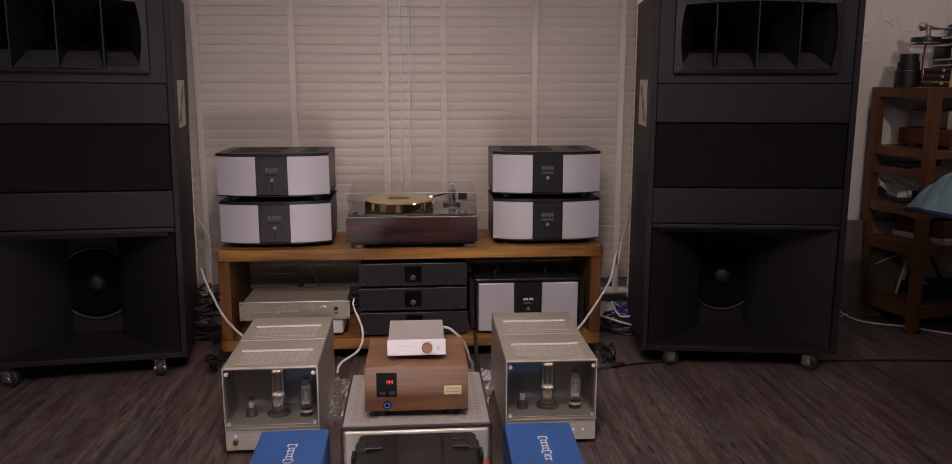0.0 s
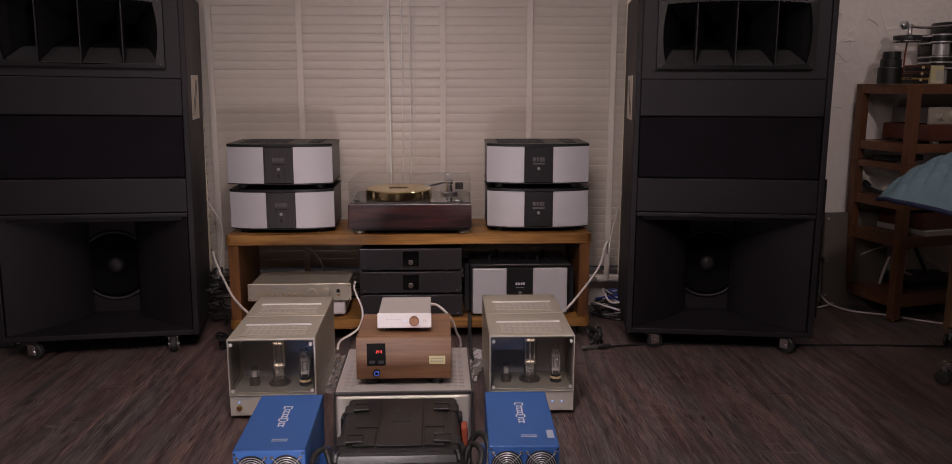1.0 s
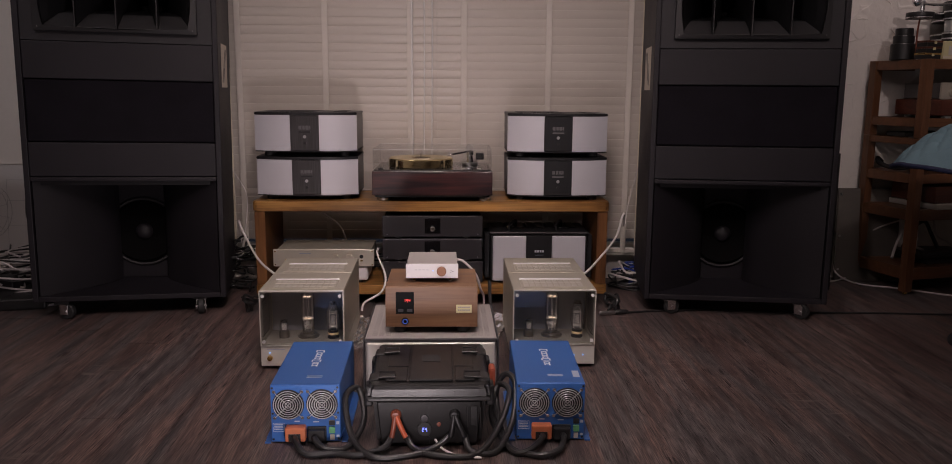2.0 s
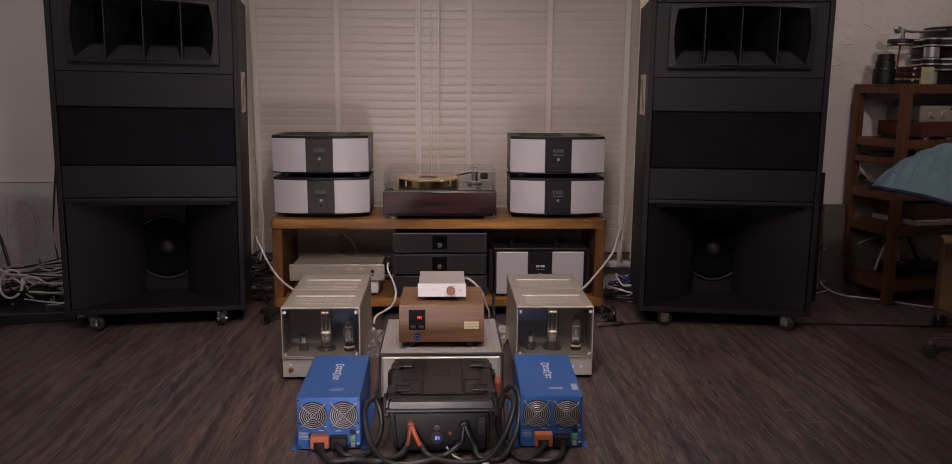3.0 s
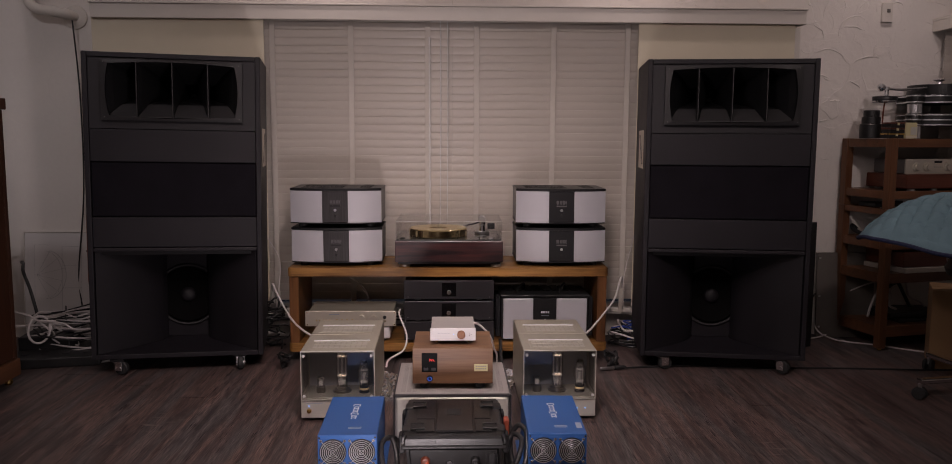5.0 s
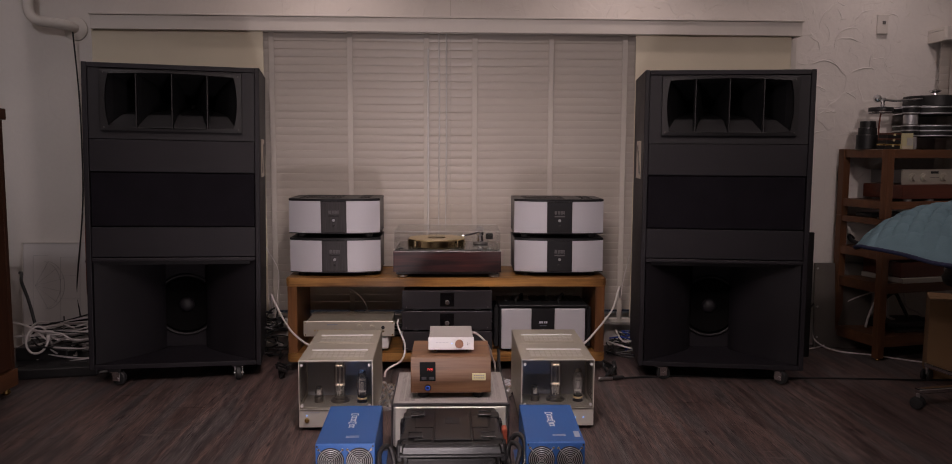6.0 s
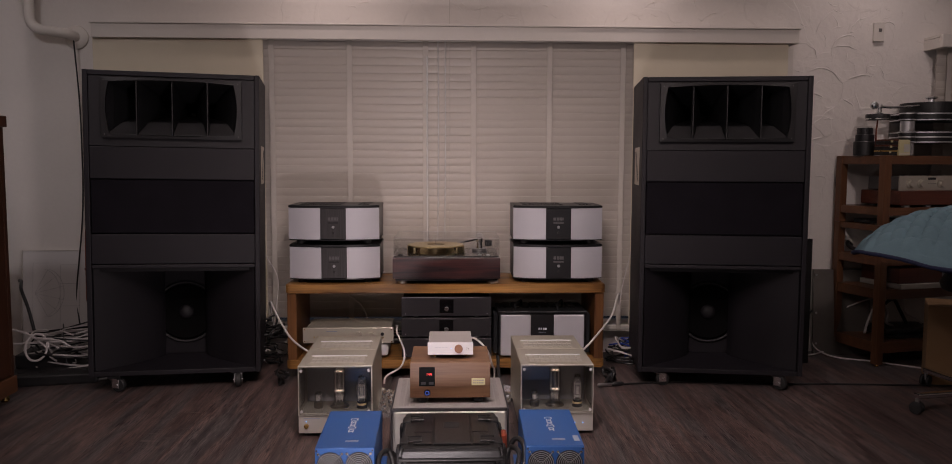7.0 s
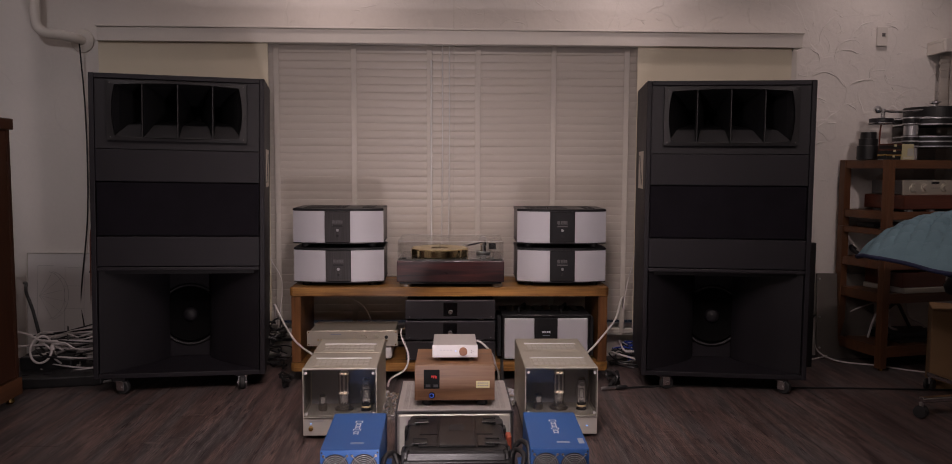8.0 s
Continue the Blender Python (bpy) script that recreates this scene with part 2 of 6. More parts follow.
    bp = nt.nodes.new("ShaderNodeBump")
    bp.inputs["Strength"].default_value, bp.inputs["Distance"].default_value = 0.5, 0.001
    nt.links.new(fine, bp.inputs["Height"])
    nt.links.new(bp.outputs[0], p.inputs["Normal"])
    return m


PLANK = floor_wood()


def scuffs(m, scale, light, cut):
    """Sparse pale scratches and dusty patches worn into a surface."""
    nt = m.node_tree
    p = nt.nodes["Principled BSDF"]
    old = p.inputs["Base Color"].links[0].from_socket
    geo = nt.nodes.new("ShaderNodeNewGeometry")
    vals = []
    for k, (sc, st) in enumerate(((scale, (1, 0.35, 1)), (scale * 6, (0.25, 1.6, 1)))):
        mp = nt.nodes.new("ShaderNodeMapping")
        mp.inputs["Scale"].default_value, mp.inputs["Rotation"].default_value = st, (0, 0, 0.5 * k)
        nt.links.new(geo.outputs["Position"], mp.inputs[0])
        n = nt.nodes.new("ShaderNodeTexNoise")
        n.inputs["Scale"].default_value, n.inputs["Detail"].default_value = sc, 8
        nt.links.new(mp.outputs[0], n.inputs["Vector"])
        r = nt.nodes.new("ShaderNodeMapRange")
        r.inputs["From Min"].default_value, r.inputs["From Max"].default_value = cut[k], cut[k] + 0.14
        nt.links.new(n.outputs[0], r.inputs[0])
        vals.append(r.outputs[0])
    ml = nt.nodes.new("ShaderNodeMath")
    ml.operation = "MULTIPLY"
    nt.links.new(vals[0], ml.inputs[0])
    nt.links.new(vals[1], ml.inputs[1])
    mx = nt.nodes.new("ShaderNodeMix")
    mx.data_type = "RGBA"
    nt.links.new(ml.outputs[0], mx.inputs["Factor"])
    nt.links.new(old, mx.inputs[6])
    mx.inputs[7].default_value = (*light, 1)
    nt.links.new(mx.outputs[2], p.inputs["Base Color"])


scuffs(PLANK, 4.0, (0.19, 0.155, 0.14), (0.53, 0.59))
SUB = mat("subfloor", (0.012, 0.010, 0.009), 0.8)
BLACKPAINT = mat("black_cabinet_paint", (0.0124, 0.0108, 0.0142), 0.54, var=0.25, scale=5, bump=0.25, bscale=260, spec=0.36)
BAFFLE = mat("black_baffle", (0.0100, 0.0087, 0.0116), 0.56, var=0.2, scale=6, bump=0.2, bscale=260)
CLOTH = mat("grille_cloth", (0.0100, 0.0088, 0.0118), 0.95, var=0.3, scale=8, bump=0.5, bscale=700, spec=0.1)
HORN = mat("horn_black", (0.0115, 0.0108, 0.012), 0.5, var=0.2, scale=9, bump=0.1, bscale=200)
HORNCELL = mat("horn_cell_black", (0.011, 0.011, 0.012), 0.4, var=0.2, scale=9)
HORNLIP_LIT = mat("horn_lip_lit", (0.050, 0.049, 0.051), 0.36, var=0.25, scale=14, bscale=150)
CONE = mat("cone_paper", (0.0030, 0.0028, 0.0030), 0.8, var=0.2, scale=30, bump=0.3, bscale=200, spec=0.06)
GASKET = mat("woofer_gasket", (0.012, 0.0112, 0.0125), 0.6, 0.0, var=0.5, scale=40)
WELL = mat("shaded_baffle", (0.0115, 0.0098, 0.0130), 0.7, var=0.2, scale=8, spec=0.25)
RUBBER = mat("rubber", (0.018, 0.018, 0.019), 0.6, var=0.2, scale=30)
CHROME = mat("chrome", (0.84, 0.84, 0.86), 0.20, 1.0, var=0.05)
ALU = mat("polished_aluminium", (0.80, 0.80, 0.82), 0.32, 0.8, var=0.05)
GUARD = mat("guard_wire", (0.50, 0.50, 0.51), 0.4, 0.75, var=0.1, scale=30)
STEEL = mat("zinc_steel", (0.55, 0.55, 0.56), 0.32, 1.0, var=0.1, scale=20)
WALNUT = wood("walnut_rack", (0.12, 0.052, 0.014), (0.47, 0.242, 0.070), "x", 20, 0.36, contrast=(0.41, 0.63))
WALNUT_V = wood("walnut_side", (0.060, 0.024, 0.010), (0.26, 0.115, 0.042), "z", 20, 0.34, contrast=(0.38, 0.68))
WALNUT_F = wood("walnut_box", (0.095, 0.044, 0.022), (0.27, 0.148, 0.080), "x", 22, 0.45, contrast=(0.32, 0.7))
TEAK = wood("teak_post", (0.066, 0.028, 0.014), (0.225, 0.098, 0.046), "z", 22, 0.36)
TEAK_X = wood("teak_rail", (0.066, 0.028, 0.013), (0.215, 0.092, 0.043), "x", 22, 0.36)
ROSE = wood("rosewood", (0.016, 0.011, 0.013), (0.105, 0.032, 0.030), "x", 20, 0.3, contrast=(0.42, 0.66), bump=0.05)
MAHOG = wood("mahogany", (0.05, 0.014, 0.009), (0.17, 0.05, 0.028), "x", 18, 0.3)
SILVER = mat("silver_anodised", (0.52, 0.515, 0.555), 0.5, 0.25, var=0.04, scale=3, bscale=300, bump=0.05)
CHARCOAL = mat("charcoal_metal", (0.085, 0.082, 0.086), 0.4, 0.5, var=0.1, scale=4, bscale=250, bump=0.05)
BLACKMETAL = mat("black_metal", (0.018, 0.018, 0.02), 0.38, 0.3, var=0.15, scale=5, bscale=250, bump=0.08)
GREYBLACK = mat("black_anodised", (0.036, 0.034, 0.038), 0.4, 0.4, var=0.12, scale=4, bscale=250, bump=0.05)
BRUSHED = mat("black_brushed", (0.070, 0.066, 0.068), 0.34, 0.6, var=0.3, scale=8, bscale=120, stretch=(30, 1, 1))
CHAMP = mat("champagne_metal", (0.62, 0.58, 0.50), 0.36, 0.6, var=0.05, scale=5, bscale=300, bump=0.04)
TITAN = mat("warm_grey_metal", (0.46, 0.43, 0.355), 0.42, 0.5, var=0.06, scale=4, bscale=260, bump=0.06)
VENT = mat("vent_metal", (0.53, 0.505, 0.45), 0.4, 0.4, var=0.06, scale=20)
WARMGREY = mat("warm_grey_paint", (0.40, 0.375, 0.36), 0.45, 0.2, var=0.06, scale=4, bscale=260, bump=0.05)
PALE = mat("pale_front", (0.58, 0.56, 0.51), 0.4, 0.25, var=0.04, scale=3, bscale=260)
WHITEMETAL = mat("white_metal", (0.66, 0.65, 0.665), 0.62, 0.1, var=0.03, scale=4)
BRASS = mat("brass", (0.80, 0.56, 0.22), 0.16, 1.0, var=0.08, scale=12)
GOLDPLATE = mat("gold_plate", (0.84, 0.68, 0.38), 0.12, 1.0, var=0.05, scale=10)
MATBRASS = mat("satin_brass", (0.58, 0.47, 0.29), 0.45, 0.45, var=0.06, scale=8)
DECKTOP = mat("deck_top", (0.30, 0.30, 0.30), 0.12, 0.85, var=0.05)
COPPER = mat("copper_feet", (0.26, 0.125, 0.075), 0.55, 0.25, var=0.1)
BLUE = mat("blue_paint", (0.032, 0.115, 0.36), 0.42, 0.1, var=0.08, scale=5, bscale=300, bump=0.08)
ORANGE = mat("orange_plastic", (0.42, 0.125, 0.055), 0.5, var=0.08, scale=20, bscale=200, bump=0.1)
REDTAG = mat("red_tag", (0.34, 0.075, 0.04), 0.5, var=0.1)
SLEEVE = mat("red_sleeve", (0.42, 0.085, 0.035), 0.45, var=0.1)
REDBOOT = mat("red_boot", (0.17, 0.045, 0.025), 0.4, var=0.1, scale=20)
CASEP = mat("case_plastic", (0.0125, 0.0122, 0.0128), 0.33, var=0.35, scale=10, bscale=520, bump=0.28)
BLACKPL = mat("black_plastic", (0.014, 0.014, 0.015), 0.4, var=0.2, scale=20, bscale=250, bump=0.1)
CABLE_B = mat("black_cable", (0.016, 0.016, 0.017), 0.42, var=0.2, scale=30)
CABLE_W = mat("white_cable", (0.62, 0.58, 0.57), 0.5, var=0.08, scale=20)
CABLE_BLUE = mat("blue_cable", (0.02, 0.05, 0.30), 0.45, var=0.1, scale=20)
PRINT = mat("pale_print", (0.66, 0.68, 0.74), 0.5, var=0.05)
PRINTDIM = mat("dim_print", (0.36, 0.40, 0.50), 0.5, var=0.05)
DISPLAY = mat("display_window", (0.004, 0.004, 0.0045), 0.6, var=0.2, spec=0.15)
VENTDARK = mat("vent_shade", (0.27, 0.252, 0.24), 0.6)
JET = mat("jet_gloss", (0.004, 0.004, 0.005), 0.12, var=0.2)
DIMMARK = mat("dim_mark", (0.11, 0.105, 0.11), 0.5)
GREEN = mat("green_terminal", (0.10, 0.30, 0.14), 0.5)
GILT = mat("gilt_paint", (0.80, 0.62, 0.34), 0.45, var=0.1)
PARTITION = mat("grey_partition", (0.30, 0.298, 0.315), 0.4, var=0.15, scale=8, bscale=200)
STEELGREY = mat("grey_steel_paint", (0.13, 0.118, 0.105), 0.5, var=0.15, scale=9, bscale=150, bump=0.05)
QUILT = mat("teal_quilt", (0.15, 0.24, 0.282), 0.85, var=0.12, scale=12, bscale=260, bump=0.4, spec=0.2)
NAVY = mat("navy_binding", (0.012, 0.016, 0.055), 0.8, var=0.15, scale=30)
CARD = mat("cardboard", (0.36, 0.22, 0.11), 0.8, var=0.08, scale=5, bscale=140, bump=0.15)
PAPER = mat("white_board", (0.60, 0.58, 0.57), 0.6, var=0.04, scale=2)
INK = mat("grey_ink", (0.30, 0.30, 0.31), 0.8)
BADGE = mat("cream_plate", (0.56, 0.50, 0.42), 0.5, var=0.06)
YELLOW = mat("yellow_card", (0.62, 0.56, 0.32), 0.6, var=0.06)
DARKWOOD = wood("dark_cabinet_wood", (0.035, 0.013, 0.007), (0.10, 0.038, 0.020), "z", 14, 0.35)
FOIL = mat("foil", (0.70, 0.70, 0.70), 0.22, 0.9, var=0.1, scale=9, bscale=40, bump=0.6)
GREYBOX = mat("grey_steel_box", (0.16, 0.15, 0.145), 0.5, 0.3, var=0.1)
SHEET = glass("clear_acrylic", (0.985, 0.985, 0.985), 0.0, 1.40, 1, 4.0, 0.3)
TUBEGLASS = glass("valve_glass", (0.985, 0.985, 0.985), 0.04, 1.7, 1, 1.7, 1.0, 0.025)
SMOKE = glass("smoked_pane", (0.955, 0.965, 0.975), 0.0, 1.75, 1)
WINDOWGLASS = glass("window_glass", (0.9, 0.93, 0.93), 0.0, 1.45, 1)
MICA = mat("mica_disc", (0.88, 0.80, 0.72), 0.5, var=0.08)
SOCKET = mat("valve_socket", (0.15, 0.135, 0.115), 0.3, 0.7, var=0.15)
CORD_GLINT = mat("cord_and_glint", (0.72, 0.71, 0.69), 0.25, var=0.1)
GETTER = mat("getter_silver", (0.45, 0.43, 0.40), 0.2, 1.0)
PLATE_G = mat("valve_plate", (0.78, 0.74, 0.70), 0.35, 0.25)
FILAMENT = glow("filament", (1.0, 0.70, 0.52), 1.6)
LED_B = glow("blue_led", (0.25, 0.45, 1.0), 1.5)
LED_RING = glow("blue_ring", (0.12, 0.22, 0.9), 0.5)
LED_R = glow("red_digits", (1.0, 0.06, 0.05), 1.1)
LED_D = glow("blue_digits", (0.14, 0.18, 1.0), 2.5)


# ---- shape helpers ----
def box(x0, x1, y0, y1, z0, z1, bev=0.0, seg=2, bm=None):
    b = bmesh.new()
    vs = [b.verts.new((x, y, z)) for x in (x0, x1) for y in (y0, y1) for z in (z0, z1)]
    for f in ((0, 1, 3, 2), (4, 6, 7, 5), (0, 4, 5, 1), (2, 3, 7, 6), (0, 2, 6, 4), (1, 5, 7, 3)):
        b.faces.new([vs[i] for i in f])
    if bev:
        bmesh.ops.bevel(b, geom=list(b.edges), offset=bev, segments=seg, affect="EDGES", profile=0.5)
    return add(bm, b) if bm is not None else b


def add(bm, *others):
    """Joins other bmeshes into bm."""
    for o in others:
        table = {v: bm.verts.new(v.co) for v in o.verts}
        for f in o.faces:
            try:
                g = bm.faces.new([table[v] for v in f.verts])
                g.smooth = f.smooth
            except ValueError:
                pass
        o.free()
    return bm


def moved(bm, m):
    bmesh.ops.transform(bm, matrix=m, verts=list(bm.verts))
    return bm


def lathe(profile, seg=32, m=None, cap=True):
    """A solid of revolution about z from (radius, height) pairs."""
    b = bmesh.new()
    rings = []
    for r, z in profile:
        if r < 1e-6:
            rings.append([b.verts.new((0, 0, z))])
        else:
            rings.append([b.verts.new((r * math.cos(2 * math.pi * k / seg), r * math.sin(2 * math.pi * k / seg), z)) for k in range(seg)])
    for a, c in zip(rings, rings[1:]):
        for k in range(seg):
            j = (k + 1) % seg
            if len(a) == 1 and len(c) == 1:
                continue
            if len(a) == 1:
                f = b.faces.new((a[0], c[j], c[k]))
            elif len(c) == 1:
                f = b.faces.new((a[k], a[j], c[0]))
            else:
                f = b.faces.new((a[k], a[j], c[j], c[k]))
            f.smooth = True
    if cap:
        for ring, flip in ((rings[0], True), (rings[-1], False)):
            if len(ring) > 1:
                b.faces.new(ring[::-1] if flip else ring)
    bmesh.ops.recalc_face_normals(b, faces=list(b.faces))
    return moved(b, m) if m is not None else b


def disc(r, h, seg=28, m=None, bev=0.0):
    e = min(bev or h * 0.12, h * 0.45, r * 0.45)
    return lathe([(r - e, 0), (r, e), (r, h - e), (r - e, h)], seg, m)


FRONT = Matrix.Rotation(radians(90), 4, "X")  # turns a lathe's axis to face -y


def at_front(x, y, z):
    return Matrix.Translation((x, y, z)) @ FRONT


def spline(points, step=6):
    pts = [Vector(p) for p in points]
    ext = [pts[0] * 2 - pts[1]] + pts + [pts[-1] * 2 - pts[-2]]
    out = []
    for i in range(1, len(ext) - 2):
        p0, p1, p2, p3 = ext[i - 1:i + 3]
        for k in range(step):
            t = k / step
            out.append(0.5 * ((2 * p1) + (p2 - p0) * t + (2 * p0 - 5 * p1 + 4 * p2 - p3) * t * t + (3 * p1 - p0 - 3 * p2 + p3) * t ** 3))
    return out + [pts[-1]]


def tube(points, r, seg=8, step=6, smooth=True):
    line = spline(points, step) if smooth else [Vector(p) for p in points]
    b = bmesh.new()
    rings, side = [], None
    for i, p in enumerate(line):
        d = (line[min(i + 1, len(line) - 1)] - line[max(i - 1, 0)]).normalized()
        if side is None:
            side = d.orthogonal().normalized()
        side = (side - d * side.dot(d)).normalized()
        up = d.cross(side)
        rings.append([b.verts.new(p + side * (r * math.cos(2 * math.pi * k / seg)) + up * (r * math.sin(2 * math.pi * k / seg))) for k in range(seg)])
    for a, c in zip(rings, rings[1:]):
        for k in range(seg):
            f = b.faces.new((a[k], a[(k + 1) % seg], c[(k + 1) % seg], c[k]))
            f.smooth = True
    b.faces.new(rings[0][::-1])
    b.faces.new(rings[-1])
    return b


def part(name, bm, material, parent, label=""):
    """Links a bmesh as one mesh object under a thing or a part."""
    me = bpy.data.meshes.new(name)
    bmesh.ops.recalc_face_normals(bm, faces=list(bm.faces))
    for e in bm.edges:
        if len(e.link_faces) == 2 and e.calc_face_angle() > 0.55:
            e.smooth = False
    bm.to_mesh(me)
    bm.free()
    me.materials.append(material)
    ob = new(name, me)
    ob.parent = parent
    if label:
        ob["label"] = label
    return ob


def thing(name, m, label, category, group="", kind=""):
    ob = new(name)
    ob.empty_display_size = 0.05
    ob.matrix_world = m
    return tagged(ob, label, category, group, kind)


def solid(name, bm, material, label="", category="", group="", kind="", m=None):
    ob = part(name, bm, material, None)
    if m is not None:
        ob.matrix_world = m
    return tagged(ob, label, category, group, kind)


# ---- structure ----
WALL_Y, WEST, EAST, SOUTH = 3.62, -2.8, 3.9, -3.2
wall = box(WEST - 0.15, -1.75, WALL_Y, WALL_Y + 0.15, 0, CEIL)
for a in ((1.78, 2.72, 0, CEIL), (-1.75, 1.78, 1.66, CEIL), (-1.75, 1.78, 0, 0.12), (2.72, EAST + 0.15, 1.70, CEIL), (2.72, EAST + 0.15, 0, 0.75)):
    box(a[0], a[1], WALL_Y, WALL_Y + 0.15, a[2], a[3], bm=wall)
NORTH = solid("wall_north", wall, PLASTER, "off-white trowelled plaster wall with a window opening", "wall", kind="structure")

# trowel ridges left standing proud of the plaster: centre, radius, start and end angle
for rx_, rz_, rr_, a0, a1 in ((2.194, 1.665, 0.083, 200, 20), (2.174, 1.513, 0.176, 105, 50), (2.163, 1.744, 0.141, 185, 95), (2.306, 1.744, 0.10, 160, 80), (2.047, 1.436, 0.134, 115, 15), (2.295, 1.381, 0.154, 130, 65),
                              (1.954, 1.623, 0.075, 80, -20), (2.42, 1.788, 0.035, 130, -10), (2.416, 1.546, 0.11, 190, 125), (2.163, 1.293, 0.11, 80, 30), (2.02, 1.337, 0.094, 100, 50), (2.108, 1.249, 0.05, 120, 40), (2.075, 1.084, 0.11, 125, 75)):
    pts = []
    for k in range(15):
        u = k / 14
        a = radians(a0 + (a1 - a0) * u)
        wob = 0.006 * noise.noise((rx_ * 7 + 4 * u, rz_ * 5, 1.0))
        proud = 0.0035 * math.sin(math.pi * min(1, 0.12 + u)) + 0.0015 * noise.noise((rz_ * 9, u * 6, 2.0))
        pts.append((rx_ + (rr_ + wob) * math.cos(a), WALL_Y + 0.0035 - proud, rz_ + (rr_ + wob) * math.sin(a)))
    part("plaster_ridge", tube(pts, 0.0036, 8, 3), PLASTER, NORTH)

# finer trowel marks scattered between the long sweeps
scatter = random.Random(23)
marks = bmesh.new()
for k in range(150):
    cx_, cz_ = scatter.uniform(1.86, 2.75), scatter.uniform(0.55, 2.1)
    rr_, a0 = scatter.uniform(0.015, 0.09), scatter.uniform(0, 360)
    a1 = a0 + scatter.choice((-1, 1)) * scatter.uniform(25, 95)
    if k > 110:
        cx_, cz_ = scatter.uniform(-0.9, 1.8), scatter.uniform(1.77, 2.0)
    pts = []
    for j in range(9):
        u = j / 8
        a = radians(a0 + (a1 - a0) * u)
        proud = 0.0022 * math.sin(math.pi * u)
        pts.append((cx_ + rr_ * math.cos(a) * 1.25, WALL_Y + 0.0024 - proud, cz_ + rr_ * math.sin(a) + 0.004 * noise.noise((k * 3.1, u * 5, 0.5))))
    add(marks, tube(pts, 0.0026, 6, 2))
tagged(part("plaster_marks", marks, PLASTER, NORTH), kind="stuff")

solid("wall_west", box(WEST - 0.15, WEST, SOUTH, WALL_Y, 0, CEIL), PLASTER, "off-white trowelled plaster side wall", "wall", kind="structure")
solid("wall_east", box(EAST, EAST + 0.15, SOUTH, WALL_Y, 0, CEIL), WHITE_WALL, "plain off-white side wall", "wall", kind="structure")
solid("wall_south", box(WEST - 0.15, EAST + 0.15, SOUTH - 0.15, SOUTH, 0, CEIL), WHITE_WALL, "plain off-white rear wall", "wall", kind="structure")
solid("ceiling", box(WEST - 0.15, EAST + 0.15, SOUTH - 0.15, WALL_Y + 0.15, CEIL, CEIL + 0.12), CEILING, "plain white ceiling", "ceiling", kind="structure")


def window(name, x0, x1, z0, z1):
    w = tagged(new(name), "white-framed window behind a closed blind", "window", kind="structure")
    w.location = (0, WALL_Y + 0.08, 0)
    mid = (x0 + x1) / 2
    fr = bmesh.new()
    for a in ((x0, x1, z0, z0 + 0.05), (x0, x1, z1 - 0.05, z1), (x0, x0 + 0.05, z0 + 0.05, z1 - 0.05), (x1 - 0.05, x1, z0 + 0.05, z1 - 0.05), (mid - 0.03, mid + 0.03, z0 + 0.05, z1 - 0.05)):
        box(a[0], a[1], -0.03, 0.03, a[2], a[3], 0.004, 1, fr)
    part("window_frame", fr, VALANCE, w)
    for a, b in ((x0 + 0.05, mid - 0.03), (mid + 0.03, x1 - 0.05)):
        part("pane", box(a, b, -0.003, 0.003, z0 + 0.05, z1 - 0.05), WINDOWGLASS, w)


window("window_1", -1.75, 1.78, 0.12, 1.66)
window("window_2", 2.72, EAST + 0.1, 0.75, 1.70)


# ---- window dressing ----
def blind(x0, x1, z0, z1, tapes, y=3.535, pitch=0.0402, label="", cords=()):
    b = thing("venetian_blind", pose((x0 + x1) / 2, y, 0), label, "window blind", "window blinds")
    h = (x1 - x0) / 2
    part("head_rail", box(-h, h, -0.02, 0.035, z1, z1 + 0.045, 0.003), VALANCE, b)
    part("bottom_rail", box(-h, h, -0.022, 0.022, z0 - 0.02, z0 + 0.004, 0.005), VALANCE, b)
    # one gently bowed slat, tipped nearly shut
    bm = bmesh.new()
    rows = []
    for side, off in ((1, 0.0), (0, 0.0024)):
        row = []
        for k in range(5):
            u = (k / 4 - 0.5) * 0.050
            bow = 0.0022 * (1 - (2 * u / 0.050) ** 2)
            row.append((u, bow - off))
        rows.append(row)
    tilt = radians(75)
    loop = rows[0] + rows[1][::-1]
    ends = []
    for x in (-h, h):
        ends.append([bm.verts.new((x, -(u * math.cos(tilt) + w * math.sin(tilt)), u * math.sin(tilt) - w * math.cos(tilt))) for u, w in loop])
    n = len(loop)
    for k in range(n):
        f = bm.faces.new((ends[0][k], ends[0][(k + 1) % n], ends[1][(k + 1) % n], ends[1][k]))
    bm.faces.new(ends[0])
    bm.faces.new(ends[1][::-1])
    first = part("slat", bm, SLAT, b)
    count = int((z1 - z0 - 0.02) / pitch)
    rnd = random.Random(5)
    for k in range(count):
        ob = first if k == 0 else new("slat", first.data)
        ob.parent = b
        ob.matrix_basis = pose(0, rnd.uniform(-0.0008, 0.0008), z1 - 0.025 - k * pitch, rnd.uniform(-1.3, 1.3), rnd.uniform(-0.06, 0.06), 0)
    for t in tapes:
        x = t - (x0 + x1) / 2
        part("ladder_tape", box(x - 0.0135, x + 0.0135, -0.0225, -0.0205, z0 - 0.02, z1 + 0.01), TAPE, b)
    for c in cords:
        x = c - (x0 + x1) / 2
        part("pull_cord", tube([(x, -0.04, z1 + 0.01), (x + 0.002, -0.031, 1.2), (x - 0.002, -0.03, 0.47)], 0.0028, 6), CORD_GLINT, b)
    return b


